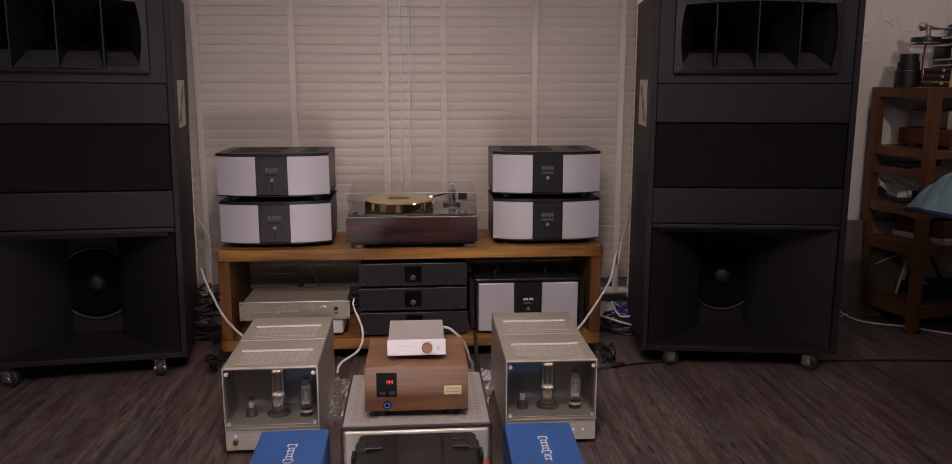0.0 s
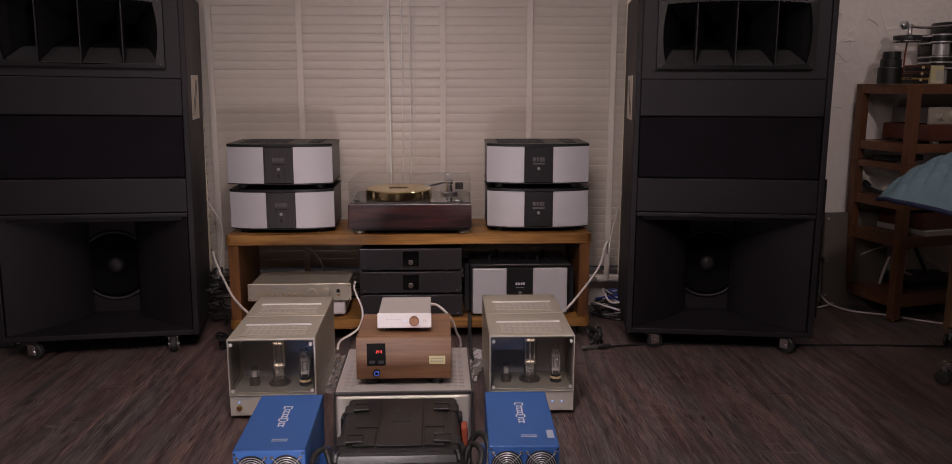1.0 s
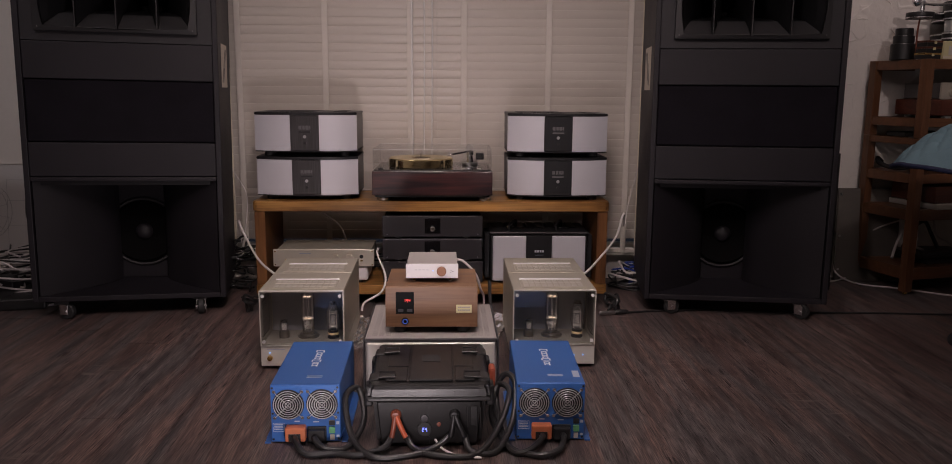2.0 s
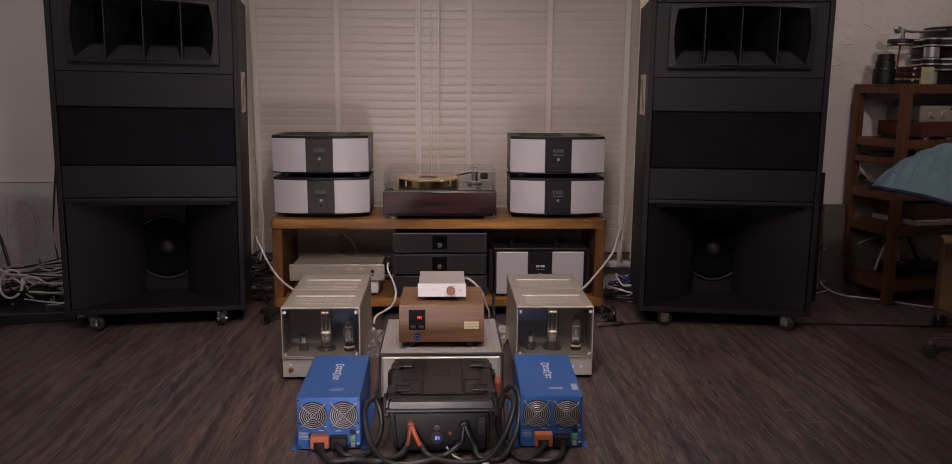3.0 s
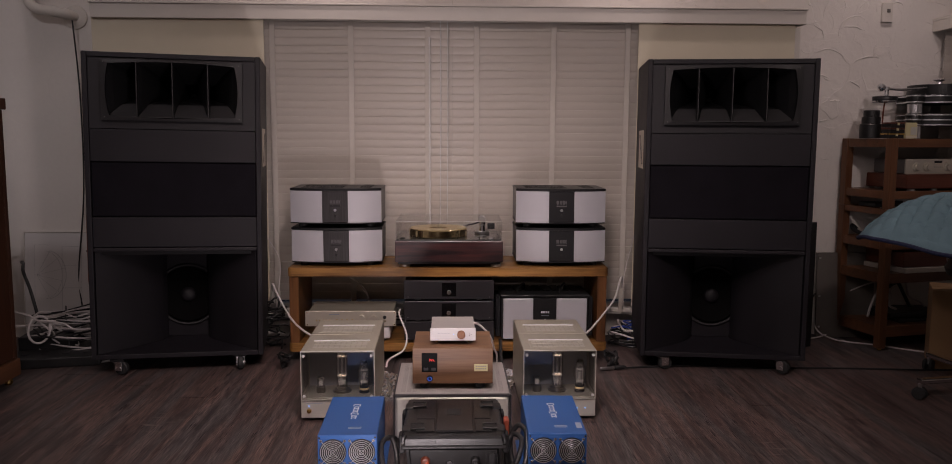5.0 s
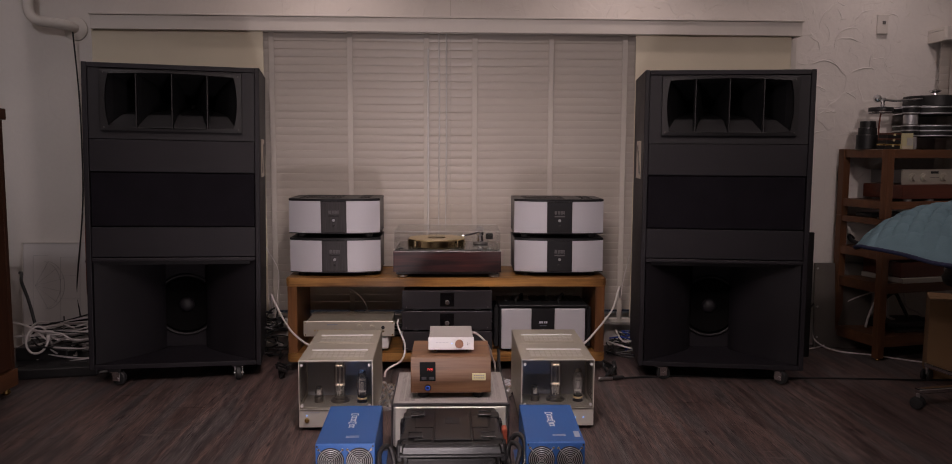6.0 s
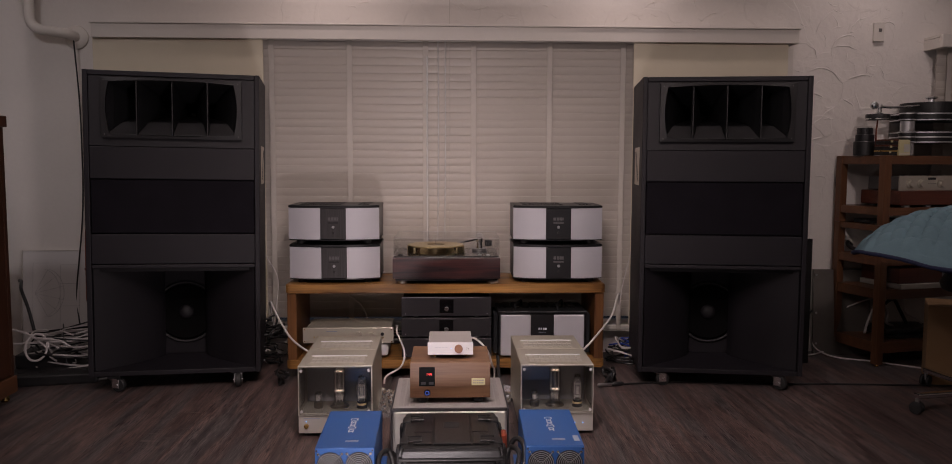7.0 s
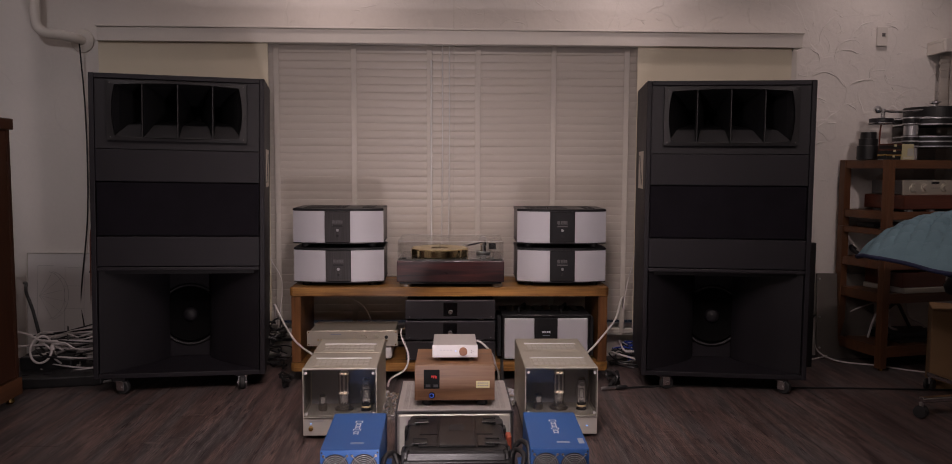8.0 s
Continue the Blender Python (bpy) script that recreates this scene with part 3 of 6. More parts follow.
left_blind = blind(-0.945, 0.0135, 0.17, 1.715, (-0.897, -0.494, -0.098), label="closed off-white slatted blind with three ladder tapes", cords=(-0.033, 0.004))
blind(0.0145, 1.004, 0.17, 1.715, (0.155, 0.555, 0.943), label="closed off-white slatted blind hanging beside its twin")
# pale rod added to stand in for the sheen down a ladder tape
part("tilt_wand", tube([(0.377, -0.034, 1.60), (0.377, -0.033, 1.1), (0.378, -0.032, 0.50)], 0.0048, 10), CORD_GLINT, left_blind)
blind(2.66, EAST - 0.05, 0.72, 1.70, (2.72, 2.80, 3.3), 3.56, label="closed off-white slatted blind behind the record deck")
solid("hanging_wire", tube([(0.030, 3.43, 2.3), (0.027, 3.43, 1.7), (0.030, 3.47, 1.2), (0.028, 3.49, 0.47)], 0.0012, 6), TAPE, "thin grey wire hanging down before the blinds", "wire")

for x0, x1 in ((-1.78, -0.925), (0.985, 1.80)):
    p = thing("fabric_panel", pose((x0 + x1) / 2, 3.4565, 0), "cream fabric panel hanging flat under the valance", "curtain panel", "fabric panels")
    h = (x1 - x0) / 2
    part("cloth", box(-h, h, -0.003, 0.003, 0.215, 1.675, 0.001, 1), CREAM, p)
    part("bottom_bar", box(-h, h, -0.008, 0.008, 0.19, 0.215, 0.004), VALANCE, p)
solid("trim_strip", box(1.825, 1.872, 3.55, 3.618, 0.2, 1.68, 0.004), VALANCE, "off-white upright trim beside the window", "trim", kind="structure")

v = thing("valance", pose(0.035, 3.44, 0), "long off-white painted box valance over the blinds", "valance")
part("front_board", box(-1.81, 1.81, -0.012, 0.012, 1.672, 1.742, 0.003), VALANCE, v)
part("top_board", box(-1.81, 1.81, 0.013, 0.178, 1.726, 1.742, 0.002), VALANCE, v)
part("top_bead", box(-1.816, 1.816, -0.020, 0.012, 1.7425, 1.752, 0.003), VALANCE, v)
for x in (-1.798, 1.798):
    part("end_board", box(x - 0.012, x + 0.012, 0.013, 0.178, 1.672, 1.725, 0.002), VALANCE, v)
v2 = thing("valance", pose(3.25, 3.46, 0), "short off-white box valance over the far blind", "valance")
part("front_board", box(-0.63, 0.63, -0.012, 0.012, 1.665, 1.735, 0.003), VALANCE, v2)
part("top_board", box(-0.63, 0.63, 0.013, 0.158, 1.72, 1.735, 0.002), VALANCE, v2)
part("end_board", box(-0.63, -0.606, 0.013, 0.158, 1.665, 1.719, 0.002), VALANCE, v2)

sw = thing("wall_switch", pose(2.362, WALL_Y - 0.001, 1.765), "small white switch plate on the plaster wall", "switch")
part("plate", box(-0.030, 0.030, -0.014, 0, -0.052, 0.052, 0.004), VALANCE, sw)
part("button", box(-0.004, 0.014, -0.0175, -0.0145, 0.000, 0.018, 0.001, 1), GREYBOX, sw)


# ---- loudspeakers ----
def caster(parent, x, y, top, swivel):
    r = 0.0325
    c = part("caster", box(x - 0.028, x + 0.028, y - 0.028, y + 0.028, top - 0.005, top + 0.008, 0.001, 1), BLACKMETAL, parent)
    turn = Matrix.Translation((x, y, 0)) @ Matrix.Rotation(radians(swivel), 4, "Z")
    fork = bmesh.new()
    for s in (-1, 1):
        add(fork, box(s * 0.017 - 0.002, s * 0.017 + 0.002, -0.006, 0.030, 0.020, top - 0.010, 0.001, 1))
    box(-0.019, 0.019, -0.016, 0.022, top - 0.011, top - 0.0055, 0.001, 1, fork)
    part("fork", moved(fork, turn), CHROME, c)
    axle = Matrix.Translation((0, 0.018, r)) @ Matrix.Rotation(radians(90), 4, "Y")
    part("wheel", lathe([(0.010, -0.012), (r - 0.004, -0.012), (r, -0.008), (r, 0.008), (r - 0.004, 0.012), (0.010, 0.012)], 26, turn @ axle), RUBBER, c)
    part("axle", lathe([(0.007, -0.022), (0.007, 0.022)], 14, turn @ axle), CHROME, c)


def loudspeaker(m, badge_side, label, lean=0.0):
    s = thing("loudspeaker", m, label, "loudspeaker", "pair of loudspeakers")
    W, D, z0, z1, t = 0.375, 0.50, 0.070, 1.443, 0.022
    part("side_panel", box(-W, -W + t, 0, D, z0, z1, 0.003), BLACKPAINT, s)
    part("side_panel", box(W - t, W, 0, D, z0, z1, 0.003), BLACKPAINT, s)
    part("top_panel", box(-W + t + 0.0005, W - t - 0.0005, 0.001, D, z1 - t, z1 - 0.001, 0.002), BLACKPAINT, s)
    part("bottom_panel", box(-W + t + 0.0005, W - t - 0.0005, 0.001, D, z0 + 0.001, z0 + t, 0.002), BLACKPAINT, s)
    part("back_panel", box(-W + t + 0.0005, W - t - 0.0005, D - 0.02, D - 0.001, z0 + t + 0.0005, z1 - t - 0.0005), BLACKPAINT, s)
    i = W - t - 0.001
    hb = box(-i, i, 0.010, 0.028, 1.112, 1.155)
    box(-i, i, 0.010, 0.028, 1.405, z1 - t - 0.001, bm=hb)
    box(-i, -0.285, 0.010, 0.028, 1.155, 1.405, bm=hb)
    box(0.285, i, 0.010, 0.028, 1.155, 1.405, bm=hb)
    part("horn_baffle", hb, BAFFLE, s)
    part("middle_panel", box(-i, i, 0.004, 0.026, 0.966, 1.109, 0.003), BLACKPAINT, s)
    part("lower_panel", box(-i, i, 0.004, 0.026, 0.583, 0.718, 0.003), BLACKPAINT, s)
    part("cross_rail", box(-i, i, 0.001, 0.030, 0.563, 0.580, 0.003), BLACKPAINT, s)
    part("grille", box(-i + 0.002, i - 0.002, 0.008, 0.022, 0.722, 0.962, 0.004), CLOTH, s)
    # folded flare of the bass horn: two bowed cheeks running to a narrow slot
    for sign in (-1, 1):
        bm = bmesh.new()
        cols = []
        for k in range(15):
            u = k / 14
            x = 0.095 + (i - 0.004 - 0.095) * (1 - u) ** 1.45
            y = 0.012 + 0.300 * u
            cols.append([bm.verts.new((sign * x, y, z)) for z in (z0 + t + 0.001, 0.562)])
        thick = [[bm.verts.new((sign * i, 0.034 + 0.29 * k / 14, z)) for z in (z0 + t + 0.001, 0.562)] for k in range(15)]
        for a, b, c, d in zip(cols, cols[1:], thick, thick[1:]):
            f = bm.faces.new((a[0], b[0], b[1], a[1]))
            f.smooth = True
            bm.faces.new((c[0], c[1], d[1], d[0]))
        bm.faces.new((cols[-1][0], thick[-1][0], thick[-1][1], cols[-1][1]))
        bm.faces.new((cols[0][0], cols[0][1], thick[0][1], thick[0][0]))
        part("horn_cheek", bm, BAFFLE, s)
    part("horn_roof", box(-i, i, 0.032, 0.42, 0.545, 0.5615), BAFFLE, s)
    part("woofer_baffle", box(-i, i, 0.335, 0.352, z0 + t + 0.001, 0.544), WELL, s)
    wz = 0.303
    ring = lathe([(0.137, 0), (0.155, 0), (0.155, 0.008), (0.150, 0.013), (0.143, 0.011), (0.137, 0.002)], 56, at_front(0, 0.334, wz), cap=False)
    w = part("woofer", ring, GASKET, s, "black woofer behind the slot")
    part("cone", lathe([(0.1365, 0.006), (0.128, 0.013), (0.120, 0.006), (0.036, -0.010), (0.0, -0.010)], 48, at_front(0, 0.3225, wz), cap=False), CONE, w)
    part("dust_cap", lathe([(0.037, 0.0), (0.034, 0.010), (0.026, 0.018), (0.014, 0.023), (0.0, 0.025)], 32, at_front(0, 0.330, wz), cap=False), BAFFLE, w)
    # four-cell treble horn: bezel, lips, vanes and cell walls
    hx, hz0, hz1, yb = 0.298, 1.148, 1.412, -0.014
    mx, mz0, mz1 = 0.278, 1.164, 1.397
    bz = bmesh.new()
    outer, inner, n = [], [], 12

    def loop(wx, a, b, bow, bow_side):
        pts = []
        for k in range(n):
            u = k / n * 2 - 1
            pts.append((u * wx, a - bow * (1 - u * u)))
        for k in range(n):
            u = k / n * 2 - 1
            pts.append((wx - 0.0 + bow_side * (1 - u * u), a + (b - a) * k / n))
        for k in range(n):
            u = 1 - k / n * 2
            pts.append((u * wx, b + bow * (1 - u * u)))
        for k in range(n):
            u = k / n * 2 - 1
            pts.append((-wx - bow_side * (1 - u * u), b + (a - b) * k / n))
        return pts

    la, lb = loop(hx, hz0, hz1, 0.0, 0.0), loop(mx - 0.014, mz0 + 0.004, mz1 - 0.004, 0.010, 0.014)
    rows = [[bz.verts.new((x, y, z)) for x, z in pts] for pts, y in ((la, 0.009), (la, yb), (lb, yb - 0.004), (lb, 0.009))]
    for a, b in zip(rows, rows[1:]):
        for k in range(len(a)):
            bz.faces.new((a[k], a[(k + 1) % len(a)], b[(k + 1) % len(a)], b[k]))
    horn = part("treble_horn", bz, HORN, s, "black four-cell treble horn")
    xs = [-mx, -0.150, 0.0, 0.150, mx]
    for a, b in zip(xs, xs[1:]):
        c = (a + b) / 2 * 0.45
        bm = bmesh.new()
        prof = []
        for k in range(13):
            u = k / 12
            e = u ** 0.8
            xa, xb = a + (c - 0.012 - a) * e, b + (c + 0.012 - b) * e
            za, zb = mz0 + 0.068 * min(1, u / 0.28) + 0.036 * max(0, (u - 0.28) / 0.72), mz1 + (1.290 - mz1) * u ** 1.3
            if k == 0:
                za, zb = za - 0.006, zb + 0.006
            prof.append([bm.verts.new(p) for p in ((xa, 0.004 + 0.40 * u, za), (xb, 0.004 + 0.40 * u, za), (xb, 0.004 + 0.40 * u, zb), (xa, 0.004 + 0.40 * u, zb))])
        for p, q in zip(prof, prof[1:]):
            for k in range(4):
                bm.faces.new((p[k], p[(k + 1) % 4], q[(k + 1) % 4], q[k]))
        bm.faces.new(prof[-1])
        part("horn_cell", bm, HORNCELL, horn)
        # sloping lip along the foot of the cell; its paler colour paints the light on it
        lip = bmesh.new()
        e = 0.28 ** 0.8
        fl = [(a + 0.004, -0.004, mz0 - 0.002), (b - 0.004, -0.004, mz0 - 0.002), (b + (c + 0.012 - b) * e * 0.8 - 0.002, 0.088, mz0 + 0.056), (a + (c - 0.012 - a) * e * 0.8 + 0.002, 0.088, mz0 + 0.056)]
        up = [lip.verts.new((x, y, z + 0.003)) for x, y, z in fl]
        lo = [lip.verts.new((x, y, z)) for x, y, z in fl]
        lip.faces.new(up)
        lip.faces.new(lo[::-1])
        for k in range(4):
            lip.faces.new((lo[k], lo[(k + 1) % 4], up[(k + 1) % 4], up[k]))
        part("cell_lip", lip, HORNLIP_LIT, horn)
    for x in xs[1:-1]:
        part("vane", box(x - 0.003, x + 0.003, -0.012, 0.03, mz0 - 0.004, mz1 + 0.004, 0.001, 1), HORN, horn)
    for x in (-hx + 0.016, hx - 0.016):
        for z in (hz0 + 0.014, hz1 - 0.014):
            part("screw", disc(0.0035, 0.0025, 10, at_front(x, yb + 0.0005, z)), GREYBOX, horn)
    for x in (-0.27, 0.27):
        for y, sw_ in ((0.034, 248 if x < 0 else 186), (D - 0.07, 60)):
            caster(s, x, y, z0, sw_ + (0 if badge_side > 0 else 40))
    # maker's plate, cream with two dark slanting bars
    bx = badge_side * (W + 0.0015)
    b = part("badge", box(bx - 0.001, bx + 0.001, 0.11, 0.33, 0.945, 1.125, 0.0005, 1), BADGE, s, "cream maker's plate with slanting bars")
    bm = bmesh.new()
    for o in (0.0, 0.038):
        q = [(0.125 + o, 0.965), (0.137 + o, 0.965), (0.262 + o, 1.105), (0.25 + o, 1.105)]
        lo = [bm.verts.new((bx + badge_side * 0.0012, y, z)) for y, z in q]
        hi = [bm.verts.new((bx + badge_side * 0.0022, y, z)) for y, z in q]
        bm.faces.new(lo)
        bm.faces.new(hi[::-1])
        for k in range(4):
            bm.faces.new((lo[k], hi[k], hi[(k + 1) % 4], lo[(k + 1) % 4]))
    part("bar_mark", bm, BLACKMETAL, b)
    # the cabinet leans a little on its casters
    for ob in s.children:
        if not ob.name.startswith("caster"):
            ob.matrix_basis = pose(0, 0, 0.004 if lean else 0, 0, lean, 0)
    return s


loudspeaker(pose(-1.231, 2.925, 0, 0, 0, 9.5), 1, "tall matt black horn loudspeaker on casters, turned inward", 0.8)
loudspeaker(pose(1.282, 2.882, 0, 0, 0, -8.4), -1, "tall matt black horn loudspeaker on casters, beside the wooden rack")


# ---- low rack and what stands on it ----
TOP = 0.464
rk = thing("low_rack", pose(0.012, 3.09, 0), "low walnut equipment rack with thick boards and clipped corners", "rack")


def clipped(w, d, z0, z1, cut, bev=0.003):
    b = bmesh.new()
    pts = [(-w, cut), (-w + cut, 0), (w - cut, 0), (w, cut), (w, d), (-w, d)]
    lo, hi = [b.verts.new((x, y, z0)) for x, y in pts], [b.verts.new((x, y, z1)) for x, y in pts]
    b.faces.new(lo[::-1])
    b.faces.new(hi)
    for k in range(6):
        b.faces.new((lo[k], lo[(k + 1) % 6], hi[(k + 1) % 6], hi[k]))
    bmesh.ops.bevel(b, geom=list(b.edges), offset=bev, segments=2, affect="EDGES")
    return b


part("top_board", clipped(0.772, 0.40, TOP - 0.043, TOP, 0.016), WALNUT, rk)
part("bottom_board", clipped(0.772, 0.40, 0.052, 0.095, 0.016), WALNUT, rk)
for x in (-0.767, 0.722):
    part("side_board", box(x, x + 0.045, 0.012, 0.39, 0.0955, TOP - 0.0435, 0.002), WALNUT_V, rk)
for x in (-0.70, 0.70):
    for y in (0.05, 0.34):
        part("foot", disc(0.028, 0.052, 24, pose(x, y, 0)), RUBBER, rk)


def mono_amp(m, black, label):
    a = thing("power_amplifier", m, label, "amplifier", "four stacked power amplifiers")
    W, D, z0, z1 = 0.219, 0.33, 0.019, 0.188
    part("chassis", box(-W + 0.002, W - 0.002, 0.046, D, z0 + 0.004, z1 - 0.012, 0.004), CHARCOAL, a)
    part("sub_front", box(-0.12, 0.12, 0.0125, 0.0455, z0 + 0.006, z1 - 0.013), BLACKMETAL, a)

    def bowed(x):
        return -0.002 + 0.040 * max(0.0, (abs(x) - 0.05) / (W - 0.05)) ** 2

    def plate(za, zb):
        b = bmesh.new()
        rim = [(x, bowed(x) - 0.001) for x in [-W + 2 * W * k / 24 for k in range(25)]] + [(W, D), (-W, D)]
        lo, hi = [b.verts.new((x, y, za)) for x, y in rim], [b.verts.new((x, y, zb)) for x, y in rim]
        b.faces.new(lo[::-1])
        b.faces.new(hi)
        for k in range(len(rim)):
            j = (k + 1) % len(rim)
            b.faces.new((lo[k], lo[j], hi[j], hi[k]))
        bmesh.ops.bevel(b, geom=[e for e in b.edges if abs(e.verts[0].co.z - e.verts[1].co.z) < 1e-6], offset=min(0.002, (zb - za) * 0.3), segments=2, affect="EDGES")
        return b

    part("top_plate", plate(z1 - 0.0115, z1), BLACKMETAL, a)
    part("base_plate", plate(z0, z0 + 0.0035), BLACKMETAL, a)
    for x0, x1 in ((-W + 0.001, -0.0615), (0.0615, W - 0.001)):
        # front shell bowing back towards its outer edge
        bm = bmesh.new()
        cols = []
        for k in range(13):
            x = x0 + (x1 - x0) * k / 12
            y = bowed(x)
            cols.append([bm.verts.new(p) for p in ((x, y, z0 + 0.005), (x, y, z1 - 0.0125), (x, y + 0.006, z1 - 0.0125), (x, y + 0.006, z0 + 0.005))])
        for p, q in zip(cols, cols[1:]):
            for k in range(4):
                f = bm.faces.new((p[k], q[k], q[(k + 1) % 4], p[(k + 1) % 4]))
                f.smooth = True
        bm.faces.new(cols[0])
        bm.faces.new(cols[-1][::-1])
        part("front_shell", bm, SILVER, a)
    c = part("centre_panel", box(-0.0605, 0.0605, 0.001, 0.012, z0 + 0.006, z1 - 0.013, 0.001, 1), black, a)
    lm = bmesh.new()
    for k, (u, w) in enumerate(((-0.019, 0.012), (-0.004, 0.010), (0.010, 0.012), (0.021, 0.006))):
        box(u - w / 2, u + w / 2, -0.0002, 0.0012, 0.117, 0.131, bm=lm)
        box(u - w / 2 + 0.001, u + w / 2 + 0.001, -0.0002, 0.0012, 0.1135, 0.1155, bm=lm)
    tagged(part("emblem", lm, DIMMARK, c), "dim emblem bars", kind="stuff")
    part("name_strip", box(-0.025, 0.025, -0.0004, 0.0012, 0.101, 0.1075, 0.0004, 1), BLACKPL if black is BRUSHED else DIMMARK, c)
    part("push_button", disc(0.0068, 0.006, 18, at_front(0.0, 0.001, 0.084)), STEEL, c)
    part("lower_button", disc(0.006, 0.003, 16, at_front(0.0, 0.001, 0.057)), BLACKPL, c)
    for x, w in ((-0.07, 0.20), (0.14, 0.055)):
        vm = bmesh.new()
        for k in range(14):
            yy = 0.06 + k * 0.018
            box(x - w / 2, x + w / 2, yy, yy + 0.008, z1 + 0.0003, z1 + 0.002, bm=vm)
        part("vent_grid", vm, BLACKPL, a)
    for x in (-0.16, 0.16):
        for y in (0.06, 0.27):
            part("foot", disc(0.022, 0.0185, 20, pose(x, y, 0)), RUBBER, a)
    return a


mono_amp(pose(-0.531, 3.128, TOP, 0, 0, 0.8), BRUSHED, "silver and brushed-black power amplifier on the rack top")
mono_amp(pose(-0.533, 3.122, TOP + 0.1905, 0, 0, 0.5), BRUSHED, "silver and brushed-black power amplifier stacked on another")
mono_amp(pose(0.559, 3.128, TOP, 0, 0, -0.8), BLACKMETAL, "silver and glossy-black power amplifier on the rack top")
mono_amp(pose(0.556, 3.124, TOP + 0.1905, 0, 0, -1.2), BLACKMETAL, "silver and glossy-black power amplifier stacked on another")


def record_deck(m):
    d = thing("record_deck", m, "rosewood turntable with brass platter under a clear lid", "turntable")
    W, D = 0.258, 0.39
    part("plinth", box(-W, W, 0, D, 0.030, 0.132, 0.003), ROSE, d)
    part("top_plate", box(-W + 0.008, W - 0.008, 0.008, D - 0.008, 0.1325, 0.1385, 0.001, 1), DECKTOP, d)
    part("base_shadow_gap", box(-W + 0.012, W - 0.012, 0.012, D - 0.012, 0.020, 0.0295), BLACKPL, d)
    for x in (-0.215, 0.225):
        for y in (0.060, 0.340):
            f = part("foot", lathe([(0.020, 0), (0.027, 0.002), (0.028, 0.012), (0.024, 0.0195)], 26, pose(x, y, 0)), STEEL, d)
            part("foot_cap", disc(0.024, 0.004, 24, pose(x, y, 0.020)), BLACKPL, f)
    px, py = -0.055, 0.168
    pl = part("platter", lathe([(0.0, 0.140), (0.141, 0.140), (0.144, 0.143), (0.144, 0.174), (0.141, 0.177), (0.0, 0.177)], 72, pose(px, py, 0)), GOLDPLATE, d, "polished brass platter")
    part("mat_ring", lathe([(0.046, 0.1773), (0.137, 0.1773), (0.137, 0.1795), (0.046, 0.1795)], 64, pose(px, py, 0), cap=False), MATBRASS, pl)
    part("spindle", lathe([(0.0032, 0.178), (0.0032, 0.197), (0.0, 0.199)], 12, pose(px, py, 0)), CHROME, pl)
    ar = part("arm_base", disc(0.038, 0.012, 30, pose(0.165, 0.26, 0.139)), STEEL, d)
    part("arm_post", lathe([(0.017, 0), (0.014, 0.03), (0.018, 0.034), (0.018, 0.052), (0.010, 0.058)], 22, pose(0.165, 0.26, 0.151)), CHROME, ar)
    part("arm_tube", tube([(0.165, 0.285, 0.207), (0.163, 0.24, 0.208), (0.140, 0.15, 0.205), (0.085, 0.075, 0.201)], 0.005, 10), CHROME, ar)
    part("counterweight", lathe([(0.016, 0), (0.019, 0.003), (0.019, 0.028), (0.016, 0.031)], 24, Matrix.Translation((0.166, 0.282, 0.207)) @ Matrix.Rotation(radians(-90), 4, "X")), STEEL, ar)
    part("headshell", box(0.066, 0.084, 0.052, 0.085, 0.197, 0.205, 0.002), CHROME, ar)
    part("arm_rest", box(0.192, 0.228, 0.22, 0.25, 0.165, 0.195, 0.003), BLACKPL, ar)
    part("control_dial", disc(0.012, 0.004, 20, pose(-0.225, 0.05, 0.1388)), BLACKPL, d)
    for k in range(2):
        part("key_button", disc(0.010, 0.004, 18, pose(0.16 + 0.04 * k, 0.04, 0.1388)), STEEL, d)
    lid = part("lid", box(-W + 0.004, W - 0.004, 0.004, 0.0075, 0.139, 0.223), SHEET, d, "clear acrylic lid")
    for nm, bx in (("lid_side", (-W + 0.004, -W + 0.0075, 0.008, D - 0.008, 0.139, 0.223)), ("lid_side", (W - 0.0075, W - 0.004, 0.008, D - 0.008, 0.139, 0.223)),
                   ("lid_back", (-W + 0.004, W - 0.004, D - 0.0075, D - 0.004, 0.139, 0.223)), ("lid_top", (-W + 0.004, W - 0.004, 0.004, D - 0.004, 0.2232, 0.2267))):
        part(nm, box(*bx), SHEET, lid)
    # pale tubes painting the highlights along the acrylic's top edges
    for p, q in (((-W + 0.006, 0.004, 0.225), (W - 0.006, 0.004, 0.225)), ((-W + 0.006, D - 0.006, 0.225), (W - 0.006, D - 0.006, 0.225))):
        part("lid_rim", tube([p, q], 0.0011, 6, smooth=False), CORD_GLINT, lid)
    return d


record_deck(pose(0.012, 3.075, TOP, 0, 0, -0.6))


# ---- inside the rack ----
SHELF = 0.0955


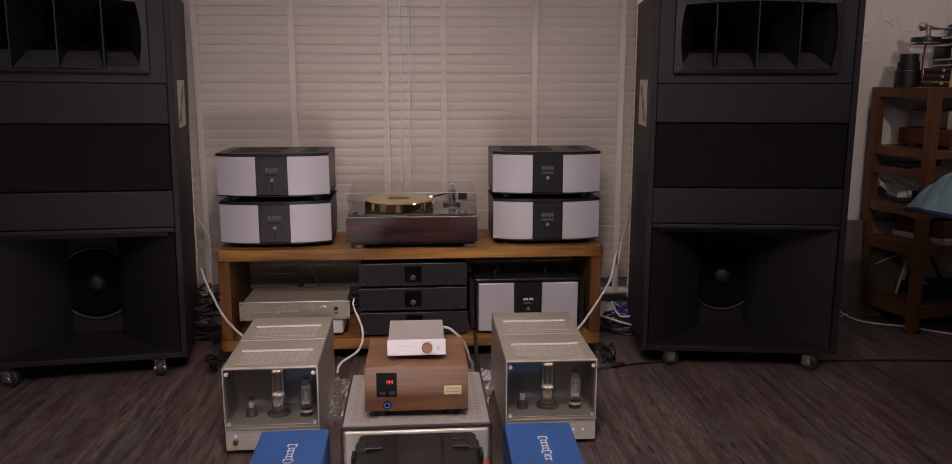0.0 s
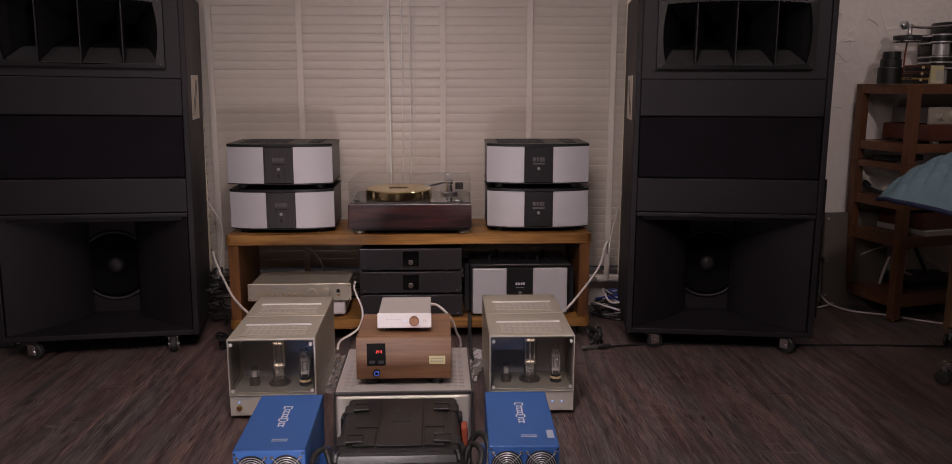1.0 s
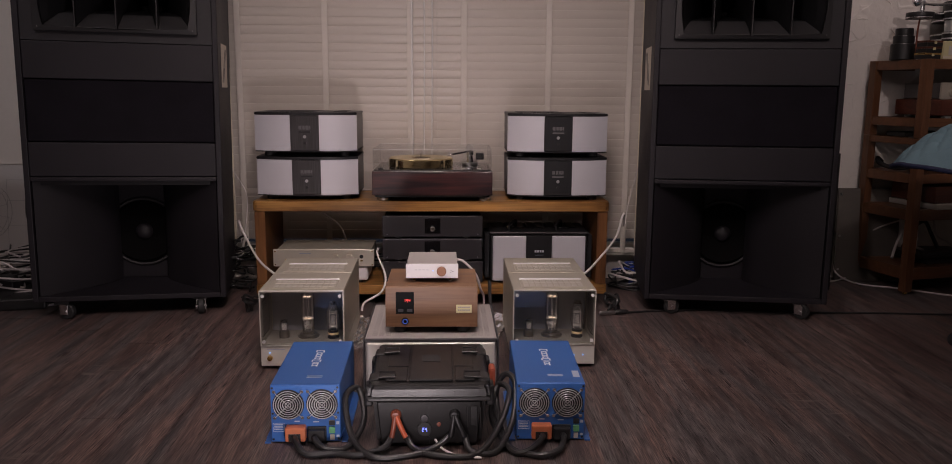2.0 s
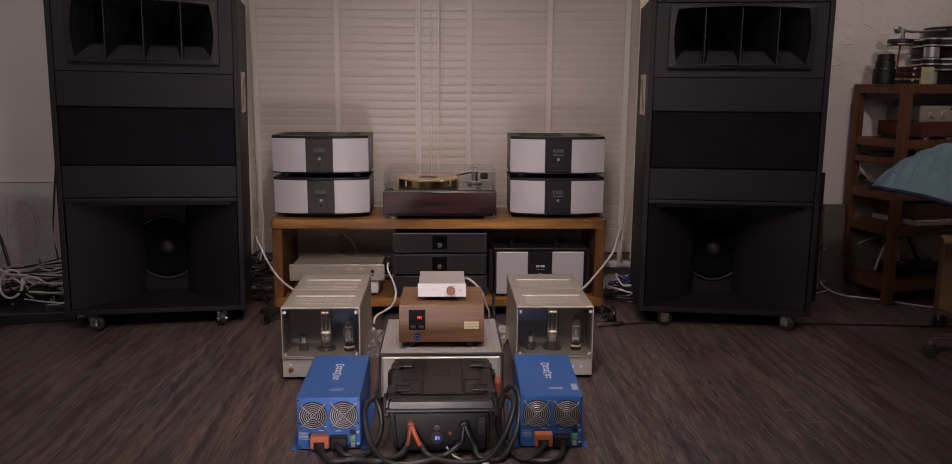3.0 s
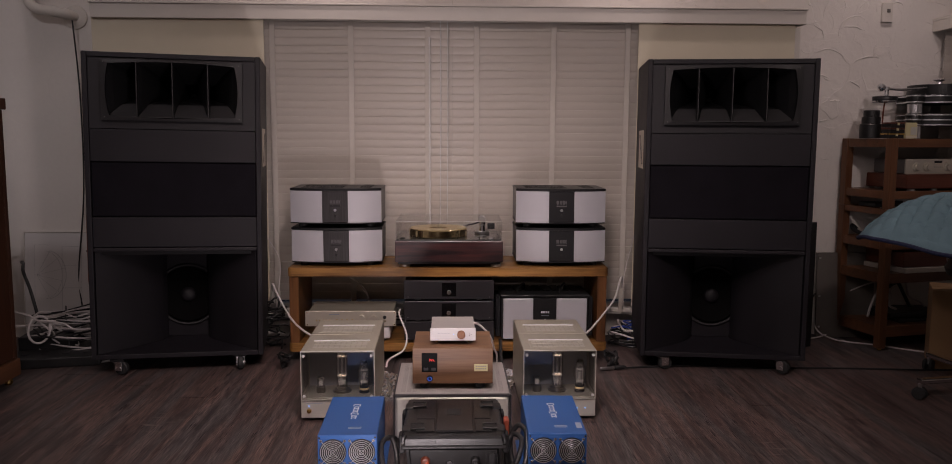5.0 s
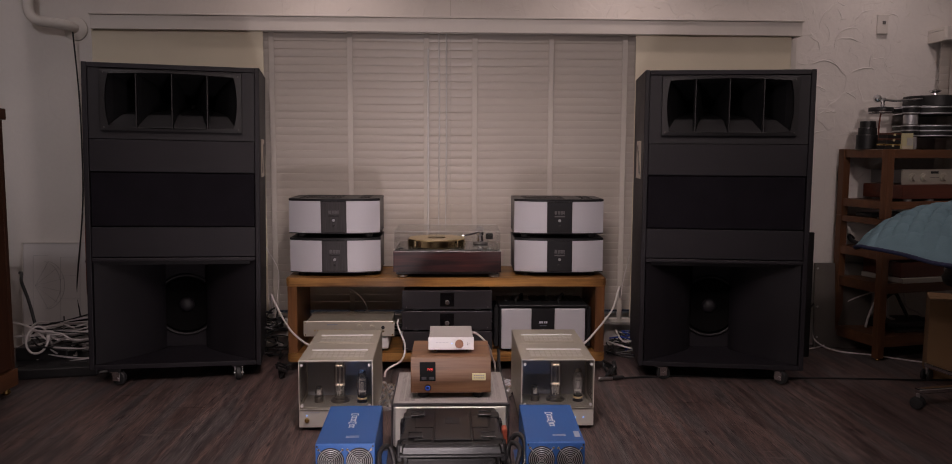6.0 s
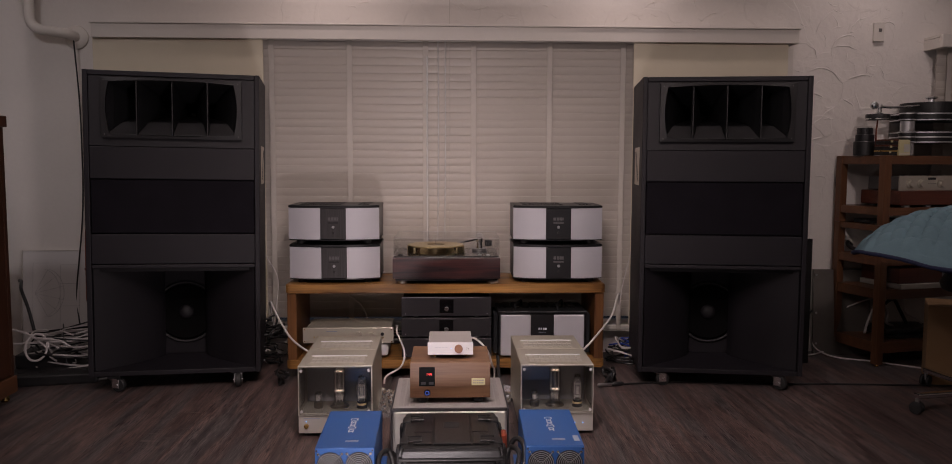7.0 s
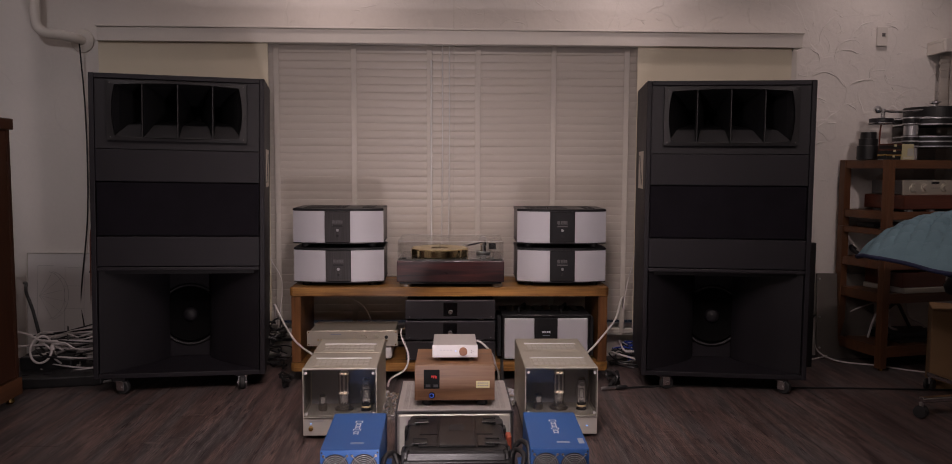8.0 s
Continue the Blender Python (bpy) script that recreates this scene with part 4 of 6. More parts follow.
def preamp():
    p = thing("preamplifier", pose(-0.463, 3.105, SHELF + 0.08), "champagne preamplifier with gold buttons on silver blocks", "preamplifier")
    part("case", box(-0.206, 0.206, 0.008, 0.25, 0.004, 0.073, 0.002), TITAN, p)
    f = part("front_panel", box(-0.219, 0.219, 0, 0.0075, 0, 0.0755, 0.002), CHAMP, p)
    for k in range(5):
        part("button", box(-0.168 + k * 0.0155, -0.160 + k * 0.0155, -0.006, -0.0003, 0.026, 0.034, 0.001, 1), MATBRASS, f)
    for k in range(4):
        part("switch", box(-0.072 + k * 0.025, -0.062 + k * 0.025, -0.007, -0.0003, 0.026, 0.036, 0.001, 1), MATBRASS, f)
    for x in (0.052, 0.112):
        part("knob", lathe([(0.018, 0), (0.018, 0.014), (0.016, 0.016), (0.0, 0.016)], 28, at_front(x, -0.0003, 0.038)), CHAMP, f)
    part("socket", disc(0.0085, 0.003, 18, at_front(0.164, -0.0003, 0.044)), BLACKPL, f)
    part("label_plate", box(0.158, 0.170, -0.001, -0.0003, 0.023, 0.028), GOLDPLATE, f)
    part("name_bars", box(-0.105, -0.055, -0.001, -0.0003, 0.056, 0.060), PRINTDIM, f)
    for x in (-0.21, 0.21):
        for z in (0.008, 0.067):
            part("screw", disc(0.003, 0.0015, 10, at_front(x, -0.0002, z)), BRASS, f)
    q = thing("power_supply", pose(-0.463, 3.12, SHELF), "silver under-unit beneath the preamplifier", "power supply")
    bm = box(-0.16, 0.19, 0.0, 0.20, 0.012, 0.0795, 0.012, 3)
    part("case", bm, WHITEMETAL, q)
    for x in (-0.12, 0.15):
        part("foot", disc(0.014, 0.012, 16, pose(x, 0.03, 0)), RUBBER, q)
        part("foot", disc(0.014, 0.012, 16, pose(x, 0.17, 0)), RUBBER, q)


preamp()


def black_unit(m, label):
    u = thing("source_unit", m, label, "hi-fi unit", "stack of black units")
    part("case", box(-0.212, 0.212, 0.012, 0.27, 0.010, 0.100, 0.002), GREYBLACK, u)
    f = part("front_panel", box(-0.218, 0.218, 0, 0.0115, 0.009, 0.101, 0.002), GREYBLACK, u)
    part("window", box(-0.034, 0.034, -0.0015, -0.0003, 0.024, 0.090, 0.0005, 1), JET, f)
    part("knob", lathe([(0.012, 0), (0.0115, 0.014), (0.009, 0.016), (0, 0.016)], 24, at_front(0.0, -0.002, 0.045)), CHROME, f)
    for x in (-0.198, 0.198):
        part("screw", disc(0.002, 0.001, 8, at_front(x, -0.0002, 0.02)), STEEL, f)
    for x in (-0.15, 0.15):
        for y in (0.04, 0.23):
            part("foot", disc(0.016, 0.0095, 18, pose(x, y, 0)), STEEL, u)


for k in range(3):
    black_unit(pose(0.012 + (0.002, -0.001, 0)[k], 3.105, SHELF + k * 0.1015), ("black metal source unit at the base of a stack", "black metal source unit in a stack of three", "black metal source unit on top of a stack")[k])


def big_amp():
    a = thing("stereo_amplifier", pose(0.482, 3.112, SHELF), "large silver and black power amplifier inside the rack", "amplifier")
    W = 0.214
    part("case", box(-W, W, 0.014, 0.24, 0.012, 0.219, 0.003), BLACKMETAL, a)
    part("top_plate", box(-W - 0.004, W + 0.004, 0.004, 0.25, 0.2195, 0.231, 0.003), BLACKMETAL, a)
    for x0, x1 in ((-0.205, -0.058), (0.056, 0.205)):
        part("front_panel", box(x0, x1, 0, 0.0135, 0.012, 0.213, 0.004), SILVER, a)
    c = part("centre_panel", box(-0.057, 0.055, 0.002, 0.0135, 0.012, 0.213, 0.001, 1), BLACKMETAL, a)
    lm = bmesh.new()
    for u in (-0.016, -0.006, 0.006, 0.016):
        box(u - 0.004, u + 0.004, 0.0005, 0.0015, 0.140, 0.150, bm=lm)
    part("emblem", lm, PRINT, c, "pale emblem bars")
    part("name_strip", box(-0.018, 0.018, 0.0005, 0.0015, 0.127, 0.129), PRINTDIM, c)
    part("push_button", disc(0.007, 0.005, 18, at_front(0, 0.0015, 0.105)), STEEL, c)
    for sx in (-1, 1):
        for k in range(9):
            y = 0.03 + k * 0.023
            part("heat_fin", box(sx * (W + 0.0045) if sx > 0 else -W - 0.024, W + 0.024 if sx > 0 else -W - 0.0045, y, y + 0.006, 0.02, 0.213, 0.001, 1), BLACKMETAL, a)
    for k in range(8):
        x = -0.185 + k * 0.0465
        part("top_fin", box(x, x + 0.036, 0.105, 0.238, 0.2312, 0.2362, 0.0015, 1), JET, a)
    for x in (-0.13, 0.08):
        part("handle", tube([(x, 0.05, 0.2315), (x, 0.06, 0.252), (x + 0.04, 0.2, 0.252), (x + 0.045, 0.22, 0.2315)], 0.006, 10), BLACKPL, a)
    for x in (-0.17, 0.17):
        for y in (0.05, 0.21):
            part("foot", disc(0.018, 0.0115, 18, pose(x, y, 0)), RUBBER, a)


big_amp()


# ---- valve amplifiers ----
def shell(profile, m):
    """A thin glass bulb, closed at the top."""
    return lathe(profile, 30, m, cap=False)


def valve(parent, x, y, z, kind):
    if kind == "tall":
        v = part("output_valve", lathe([(0.033, 0), (0.034, 0.003), (0.028, 0.005), (0.026, 0.009), (0.019, 0.009), (0.019, 0.018)], 28, pose(x, y, z)), SOCKET, parent, "tall straight glass output valve")
        part("bulb", shell([(0.019, 0.012), (0.0195, 0.03), (0.0205, 0.045), (0.0205, 0.115), (0.017, 0.130), (0.008, 0.139), (0.0, 0.141)], pose(x, y, z)), TUBEGLASS, v).visible_shadow = False
        pm = bmesh.new()
        for zz in (0.050, 0.112):
            part("mica_disc", disc(0.0178, 0.003, 20, pose(x, y, z + zz)), MICA, v)
        for a in range(6):
            ang = math.pi / 6 + a * math.pi / 3
            ca, sa = math.cos(ang), math.sin(ang)
            add(pm, tube([(x + 0.0155 * ca, y + 0.0155 * sa, z + 0.046), (x + 0.0155 * ca, y + 0.0155 * sa, z + 0.120)], 0.0011, 6, smooth=False))
            add(pm, tube([(x + 0.011 * ca, y + 0.011 * sa, z + 0.018), (x + 0.0135 * ca, y + 0.0135 * sa, z + 0.050)], 0.0012, 6, smooth=False))
            # spring hooks over the upper mica
            add(pm, tube([(x + 0.012 * ca, y + 0.012 * sa, z + 0.115), (x + 0.010 * ca, y + 0.010 * sa, z + 0.124), (x + 0.005 * ca, y + 0.005 * sa, z + 0.126)], 0.0010, 6, 3))
        add(pm, lathe([(0.006, 0.022), (0.0085, 0.026), (0.0085, 0.040), (0.006, 0.045)], 20, pose(x, y, z)))
        add(pm, disc(0.0140, 0.002, 20, pose(x, y, z + 0.033)), disc(0.0125, 0.0015, 20, pose(x, y, z + 0.121)))
        part("electrode", pm, PLATE_G, v)
        part("getter", lathe([(0.0, 0.1395), (0.008, 0.1375), (0.0140, 0.1325)], 24, pose(x, y, z), cap=False), GETTER, v)
        fm = bmesh.new()
        for zz in (0.0545, 0.1165):
            add(fm, tube([(x - 0.010, y - 0.010, z + zz), (x - 0.003, y - 0.011, z + zz + 0.0015), (x + 0.004, y - 0.011, z + zz), (x + 0.010, y - 0.010, z + zz + 0.001)], 0.0013, 6, 3))
        part("filament", fm, FILAMENT, v)
    elif kind == "round":
        v = part("rectifier_valve", lathe([(0.019, 0), (0.019, 0.004), (0.0165, 0.006), (0.0165, 0.022)], 26, pose(x, y, z)), BLACKPL, parent, "coke-bottle glass rectifier valve")
        part("bulb", shell([(0.0150, 0.022), (0.019, 0.036), (0.0235, 0.056), (0.0225, 0.074), (0.015, 0.088), (0.0135, 0.100), (0.010, 0.108), (0.0, 0.111)], pose(x, y, z)), TUBEGLASS, v).visible_shadow = False
        part("base_band", lathe([(0.0168, 0.010), (0.0176, 0.011), (0.0176, 0.016), (0.0168, 0.017)], 24, pose(x, y, z), cap=False), GILT, v)
        pm = box(x - 0.006, x + 0.006, y - 0.004, y + 0.004, z + 0.040, z + 0.066, 0.002, 1)
        add(pm, disc(0.013, 0.002, 16, pose(x, y, z + 0.073)), disc(0.014, 0.002, 16, pose(x, y, z + 0.034)))
        for dx in (-0.0105, 0.0105):
            for dy in (-0.006, 0.006):
                add(pm, tube([(x + dx, y + dy, z + 0.024), (x + dx, y + dy, z + 0.080)], 0.0011, 6, smooth=False))
        add(pm, tube([(x - 0.010, y - 0.006, z + 0.080), (x, y - 0.006, z + 0.092), (x + 0.010, y - 0.006, z + 0.080)], 0.0009, 6, 4))
        part("electrode", pm, PLATE_G, v)
        part("getter", lathe([(0.0, 0.1085), (0.0085, 0.106), (0.0122, 0.0995)], 20, pose(x, y, z), cap=False), GETTER, v)
    else:
        v = part("driver_valve", lathe([(0.0165, 0), (0.0165, 0.018), (0.014, 0.020)], 24, pose(x, y, z)), SOCKET, parent, "short small glass driver valve")
        part("bulb", shell([(0.013, 0.020), (0.0135, 0.045), (0.011, 0.052), (0.0, 0.055)], pose(x, y, z)), TUBEGLASS, v).visible_shadow = False
        part("electrode", box(x - 0.007, x + 0.007, y - 0.005, y + 0.005, z + 0.022, z + 0.042, 0.002, 1), PLATE_G, v)
        part("getter", lathe([(0.0, 0.0535), (0.0102, 0.0505), (0.0118, 0.046)], 20, pose(x, y, z), cap=False), GETTER, v)
    grow = {"tall": (1.12, 1.24), "round": (1.08, 1.2), "short": (1.08, 1.2)}[kind]
    m = Matrix.Translation((x, y, z)) @ Matrix.Diagonal((grow[0], grow[0], grow[1], 1)) @ Matrix.Translation((-x, -y, -z))
    for ob in (v, *v.children_recursive):
        ob.data.transform(m)


def valve_amp(m, lamps, label):
    a = thing("valve_amplifier", m, label, "valve amplifier", "pair of valve amplifiers")
    W, D, zb, zt = 0.141, 0.515, 0.083, 0.277
    part("chassis", box(-W, W, 0.002, D, 0.016, zb, 0.003), TITAN, a)
    fp = part("front_panel", box(-W, W, -0.006, 0.0015, 0.014, zb + 0.001, 0.002), PALE, a)
    part("deck_plate", box(-W + 0.006, W - 0.006, 0.012, 0.17, zb + 0.0005, zb + 0.004, 0.001, 1), TITAN, a)
    part("partition", box(-W + 0.007, W - 0.007, 0.171, 0.176, zb + 0.0005, zt - 0.012), PARTITION, a)
    part("rear_housing", box(-W, W, 0.177, D, zb + 0.0005, zt - 0.0105, 0.002), TITAN, a)
    for s in (-1, 1):
        x0, x1 = (-W, -W + 0.003) if s < 0 else (W - 0.003, W)
        sd = part("side_plate", box(x0, x1, 0.004, 0.1765, zb + 0.0005, zt - 0.010), TITAN, a)
        hm = bmesh.new()
        xi = (-W + 0.0036) if s < 0 else (W - 0.0036)
        for r_ in range(12):
            for c_ in range(7):
                box(xi - 0.0006, xi + 0.0006, 0.028 + c_ * 0.016 + (r_ % 2) * 0.008, 0.036 + c_ * 0.016 + (r_ % 2) * 0.008, zb + 0.022 + r_ * 0.012, zb + 0.028 + r_ * 0.012, bm=hm)
        part("vent_holes", hm, BLACKPL, sd)
    # cover in two stepped sections, each with a sunken vent
    for y0, y1, zz in ((-0.002, 0.255, zt), (0.258, D, zt)):
        cv = part("cover", box(-W, W, y0, y1, zz - 0.010, zz, 0.0025), TITAN, a)
        y0v = y0 + (0.022 if y0 < 0.1 else 0.020)
        vw = W * 0.78
        part("vent_frame", box(-vw, vw, y0v, y0v + 0.115, zz + 0.0003, zz + 0.0018, 0.0006, 1), TITAN, cv)
        part("vent_lip", box(-vw, vw, y0v + 0.1155, y0v + 0.1215, zz + 0.0003, zz + 0.0065, 0.001, 1), WHITEMETAL, cv)
        gm = bmesh.new()
        for c_ in range(10):
            for r_ in range(2):
                x = -vw + 0.010 + c_ * (2 * vw - 0.012) / 10
                box(x, x + (2 * vw) / 10 - 0.006, y0v + 0.012 + r_ * 0.050, y0v + 0.052 + r_ * 0.050, zz + 0.0019, zz + 0.003, bm=gm)
        part("vent_slot", gm, VENT, cv)
    # front pane held by four studs
    pn = part("front_pane", box(-W + 0.001, W - 0.001, -0.010, -0.0055, zb + 0.003, zt - 0.001), SMOKE, a, "clear front pane")
    em = bmesh.new()
    for b_ in ((-W + 0.0005, W - 0.0005, zb + 0.0015, zb + 0.0032), (-W + 0.0005, W - 0.0005, zt - 0.003, zt - 0.0005)):
        box(b_[0], b_[1], -0.0107, -0.005, b_[2], b_[3], bm=em)
    for x in (-W + 0.0006, W - 0.0036):
        box(x, x + 0.003, -0.0107, -0.005, zb + 0.0034, zt - 0.0032, bm=em)
    part("pane_edge", em, PALE, pn)
    for x in (-W + 0.013, W - 0.013):
        for z in (zb + 0.018, zt - 0.018):
            part("stud", disc(0.0058, 0.005, 16, at_front(x, -0.0105, z)), WHITEMETAL, pn)
    gs = bmesh.new()
    for k in range(7):
        box(-W + 0.030 + k * 0.008, -W + 0.036 + k * 0.008, 0.1690, 0.1706, zt - 0.047, zt - (0.037 if k == 0 else 0.0425), bm=gs)
    part("gilt_script", gs, GILT, a, "gilt script on the dark partition")
    valve(a, -0.078, 0.085, zb + 0.004, "short")
    valve(a, 0.004, 0.095, zb + 0.004, "tall")
    valve(a, 0.092, 0.080, zb + 0.004, "round")
    if lamps:
        for x in (0.070, 0.101):
            part("pilot_lamp", disc(0.0028, 0.002, 12, at_front(x, -0.0062, 0.048)), LED_B, fp)
    else:
        part("pilot_lamp", disc(0.0028, 0.002, 12, at_front(-0.111, -0.0062, 0.061)), LED_B, fp)
        part("power_button", lathe([(0.0095, 0), (0.0085, 0.007), (0.0, 0.009)], 22, at_front(-0.111, -0.0062, 0.042)), BRASS, fp)
        part("gilt_plate", box(-0.012, 0.004, -0.0075, -0.0062, 0.052, 0.064), BRASS, fp)
        part("name_bars", box(-0.12, -0.06, -0.0068, -0.0062, 0.071, 0.073), PRINTDIM, fp)
    for x in (-0.11, 0.11):
        for y in (0.04, D - 0.05):
            part("foot", disc(0.016, 0.0158, 18, pose(x, y, 0)), RUBBER, a)
    return a


valve_amp(pose(-0.414, 2.282, 0, 0, 0, 0.6), False, "grey-gold valve amplifier with glass front and brass button")
valve_amp(pose(0.438, 2.282, 0, 0, 0, -0.4), True, "grey-gold valve amplifier with glass front and blue pilot lamps")


# ---- centre stack ----
def conditioner():
    c = thing("power_conditioner", pose(0.023, 2.045, 0), "broad silver-grey power conditioner on the floor", "power conditioner")
    part("case", box(-0.205, 0.205, 0.012, 0.41, 0.020, 0.179, 0.003), WARMGREY, c)
    for x in (-0.2115, 0.2055):
        part("corner_rail", box(x, x + 0.006, 0.0, 0.40, 0.018, 0.178, 0.002), CHARCOAL, c)
    part("front_panel", box(-0.199, 0.199, -0.006, 0.0115, 0.020, 0.168, 0.006, 3), PALE, c)
    part("front_frame", box(-0.2045, 0.2045, 0.0, 0.0117, 0.1685, 0.1785, 0.0015), CHARCOAL, c)
    for side in (-1, 1):
        vm = bmesh.new()
        for k in range(30):
            for j in range(3):
                x = side * (0.135 + j * 0.021)
                box(x - 0.008, x + 0.008, 0.035 + k * 0.012, 0.0375 + k * 0.012, 0.1791, 0.1796, bm=vm)
        tagged(part("vent_slots", vm, VENTDARK, c), kind="stuff")
    for x in (-0.17, 0.17):
        for y in (0.05, 0.36):
            part("foot", disc(0.02, 0.0195, 18, pose(x, y, 0)), RUBBER, c)


conditioner()

SEG = {"1": "bc", "2": "abged", "4": "fgbc", "5": "afgcd", "7": "abc", "9": "abcdfg", "3": "abgcd"}


def digits(text, w, h, gap, t, x0, y, z0):
    bm = bmesh.new()
    for i, ch in enumerate(text):
        x = x0 + i * (w + gap)
        for s_ in SEG[ch]:
            r = {"a": (0, w, h - t, h), "g": (0, w, h / 2 - t / 2, h / 2 + t / 2), "d": (0, w, 0, t), "b": (w - t, w, h / 2, h), "c": (w - t, w, 0, h / 2), "f": (0, t, h / 2, h), "e": (0, t, 0, h / 2)}[s_]
            box(x + r[0], x + r[1], y - 0.0006, y, z0 + r[2], z0 + r[3], bm=bm)
    return bm


def wooden_unit():
    w = thing("wooden_power_unit", pose(0.024, 2.100, 0.1795, 0, 0, -0.4), "walnut box with a red digital display on the conditioner", "power unit")
    part("case", box(-0.1435, 0.1435, 0.0085, 0.252, 0.026, 0.1542, 0.0015), WALNUT_F, w)
    f = part("front_board", box(-0.1445, 0.1445, -0.006, 0.0055, 0.024, 0.1545, 0.0015), WALNUT_F, w)
    d = part("display", box(-0.112, -0.055, -0.0075, -0.0063, 0.067, 0.137, 0.001, 1), DISPLAY, f, "black display window")
    part("digit", digits("144", 0.0050, 0.0105, 0.0026, 0.0012, -0.087, -0.0078, 0.105), LED_R, d)
    part("display_button", box(-0.105, -0.088, -0.0082, -0.0077, 0.073, 0.083, 0.0002, 1), GREYBLACK, d)
    part("display_button", box(-0.077, -0.060, -0.0082, -0.0077, 0.073, 0.083, 0.0002, 1), GREYBLACK, d)
    b = part("power_button", lathe([(0.0115, 0), (0.0115, 0.003), (0.0095, 0.0045), (0.0, 0.0045)], 26, at_front(-0.083, -0.0062, 0.043)), JET, f)
    part("lit_ring", lathe([(0.0060, 0.0047), (0.0078, 0.0047), (0.0078, 0.0055), (0.0060, 0.0055)], 26, at_front(-0.083, -0.0062, 0.043), cap=False), LED_RING, b)
    pl = part("name_plate", box(0.077, 0.126, -0.0078, -0.0062, 0.070, 0.096, 0.0006, 1), YELLOW, f, "pale brass plate")
    pm = bmesh.new()
    for k, z in enumerate((0.086, 0.077)):
        for j in range(6):
            box(0.083 + j * 0.0065, 0.0875 + j * 0.0065, -0.0084, -0.0079, z, z + 0.004, bm=pm)
    part("plate_mark", pm, INK, pl)
    for x in (-0.10, 0.10):
        for y in (0.035, 0.21):
            part("foot", lathe([(0.018, 0), (0.021, 0.003), (0.019, 0.0255)], 22, pose(x, y, 0)), BLACKMETAL, w)


wooden_unit()


def small_dac():
    d = thing("headphone_amplifier", pose(0.025, 2.142, 0.3330), "small white-fronted amplifier on copper cones", "small amplifier")
    part("case", box(-0.080, 0.080, 0.006, 0.195, 0.0175, 0.0625, 0.002), WARMGREY, d)
    f = part("front_panel", box(-0.083, 0.083, 0, 0.0055, 0.0165, 0.063, 0.0015), WHITEMETAL, d)
    part("knob", lathe([(0.0150, 0), (0.0150, 0.011), (0.0135, 0.013), (0.0, 0.0135)], 30, at_front(0.030, -0.0003, 0.0395)), COPPER, f, "copper volume knob")
    part("pilot_lamp", disc(0.0018, 0.001, 10, at_front(0.003, -0.0003, 0.0405)), LED_B, f)
    bm = bmesh.new()
    for k in range(4):
        box(-0.055 + k * 0.012, -0.047 + k * 0.012, -0.0008, -0.0003, 0.0425, 0.0455, bm=bm)
    part("name_bars", bm, SILVER, f)
    dm = bmesh.new()
    for x, z in ((0.060, 0.0415), (0.066, 0.0385), (0.060, 0.0355)):
        add(dm, disc(0.0014, 0.0008, 8, at_front(x, -0.0003, z)))
    part("dot_mark", dm, GREYBLACK, f)
    for x, y in ((-0.058, 0.03), (0.058, 0.03), (0.0, 0.17)):
        c = part("cone_foot", lathe([(0.003, 0.005), (0.0115, 0.0170)], 20, pose(x, y, 0)), BRASS, d)
        part("foot_disc", disc(0.009, 0.005, 18, pose(x, y, 0)), CHROME, c)


small_dac()


# ---- inverters and battery case ----
def fan(parent, x, z, r=0.0385):
    f = part("fan", lathe([(r + 0.0005, 0.0008), (r + 0.0035, 0.0008), (r + 0.0035, 0.0022), (r + 0.0005, 0.0022)], 40, at_front(x, 0, z), cap=False), BLACKPL, parent, "round fan behind a wire guard")
    part("fan_well", disc(r + 0.0004, 0.0008, 40, at_front(x, -0.0003, z)), BLACKPL, f)
    for k in range(7):
        bm = bmesh.new()
        a = 2 * math.pi * k / 7
        q = []
        for rr, da, yy in ((0.013, 0, -0.0014), (0.034, 0.12, -0.0014), (0.034, 0.72, -0.0030), (0.013, 0.6, -0.0030)):
            q.append(bm.verts.new((x + rr * math.cos(a + da), yy, z + rr * math.sin(a + da))))
        bm.faces.new(q)
        part("fan_blade", bm, BLACKPL, f)
    part("fan_hub", disc(0.0100, 0.0022, 20, at_front(x, -0.0012, z)), GREYBLACK, f)
    gm = bmesh.new()
    for rr in (0.0075, 0.0138, 0.020, 0.0262, 0.0324, 0.0385):
        ringp = [(x + rr * math.cos(2 * math.pi * k / 32), -0.0065, z + rr * math.sin(2 * math.pi * k / 32)) for k in range(33)]
        add(gm, tube(ringp, 0.0012, 6, smooth=False))
    for a in (45, 135):
        c, s_ = math.cos(radians(a)), math.sin(radians(a))
        add(gm, tube([(x - 0.050 * c, -0.004, z - 0.050 * s_), (x - 0.040 * c, -0.0078, z - 0.040 * s_), (x + 0.040 * c, -0.0078, z + 0.040 * s_), (x + 0.050 * c, -0.004, z + 0.050 * s_)], 0.0011, 6, smooth=False))
    part("wire_guard", gm, GUARD, f)
    for sx in (-1, 1):
        for sz in (-1, 1):
            part("screw", disc(0.0045, 0.004, 12, at_front(x + sx * 0.0365, -0.0005, z + sz * 0.0365)), CHROME, f)


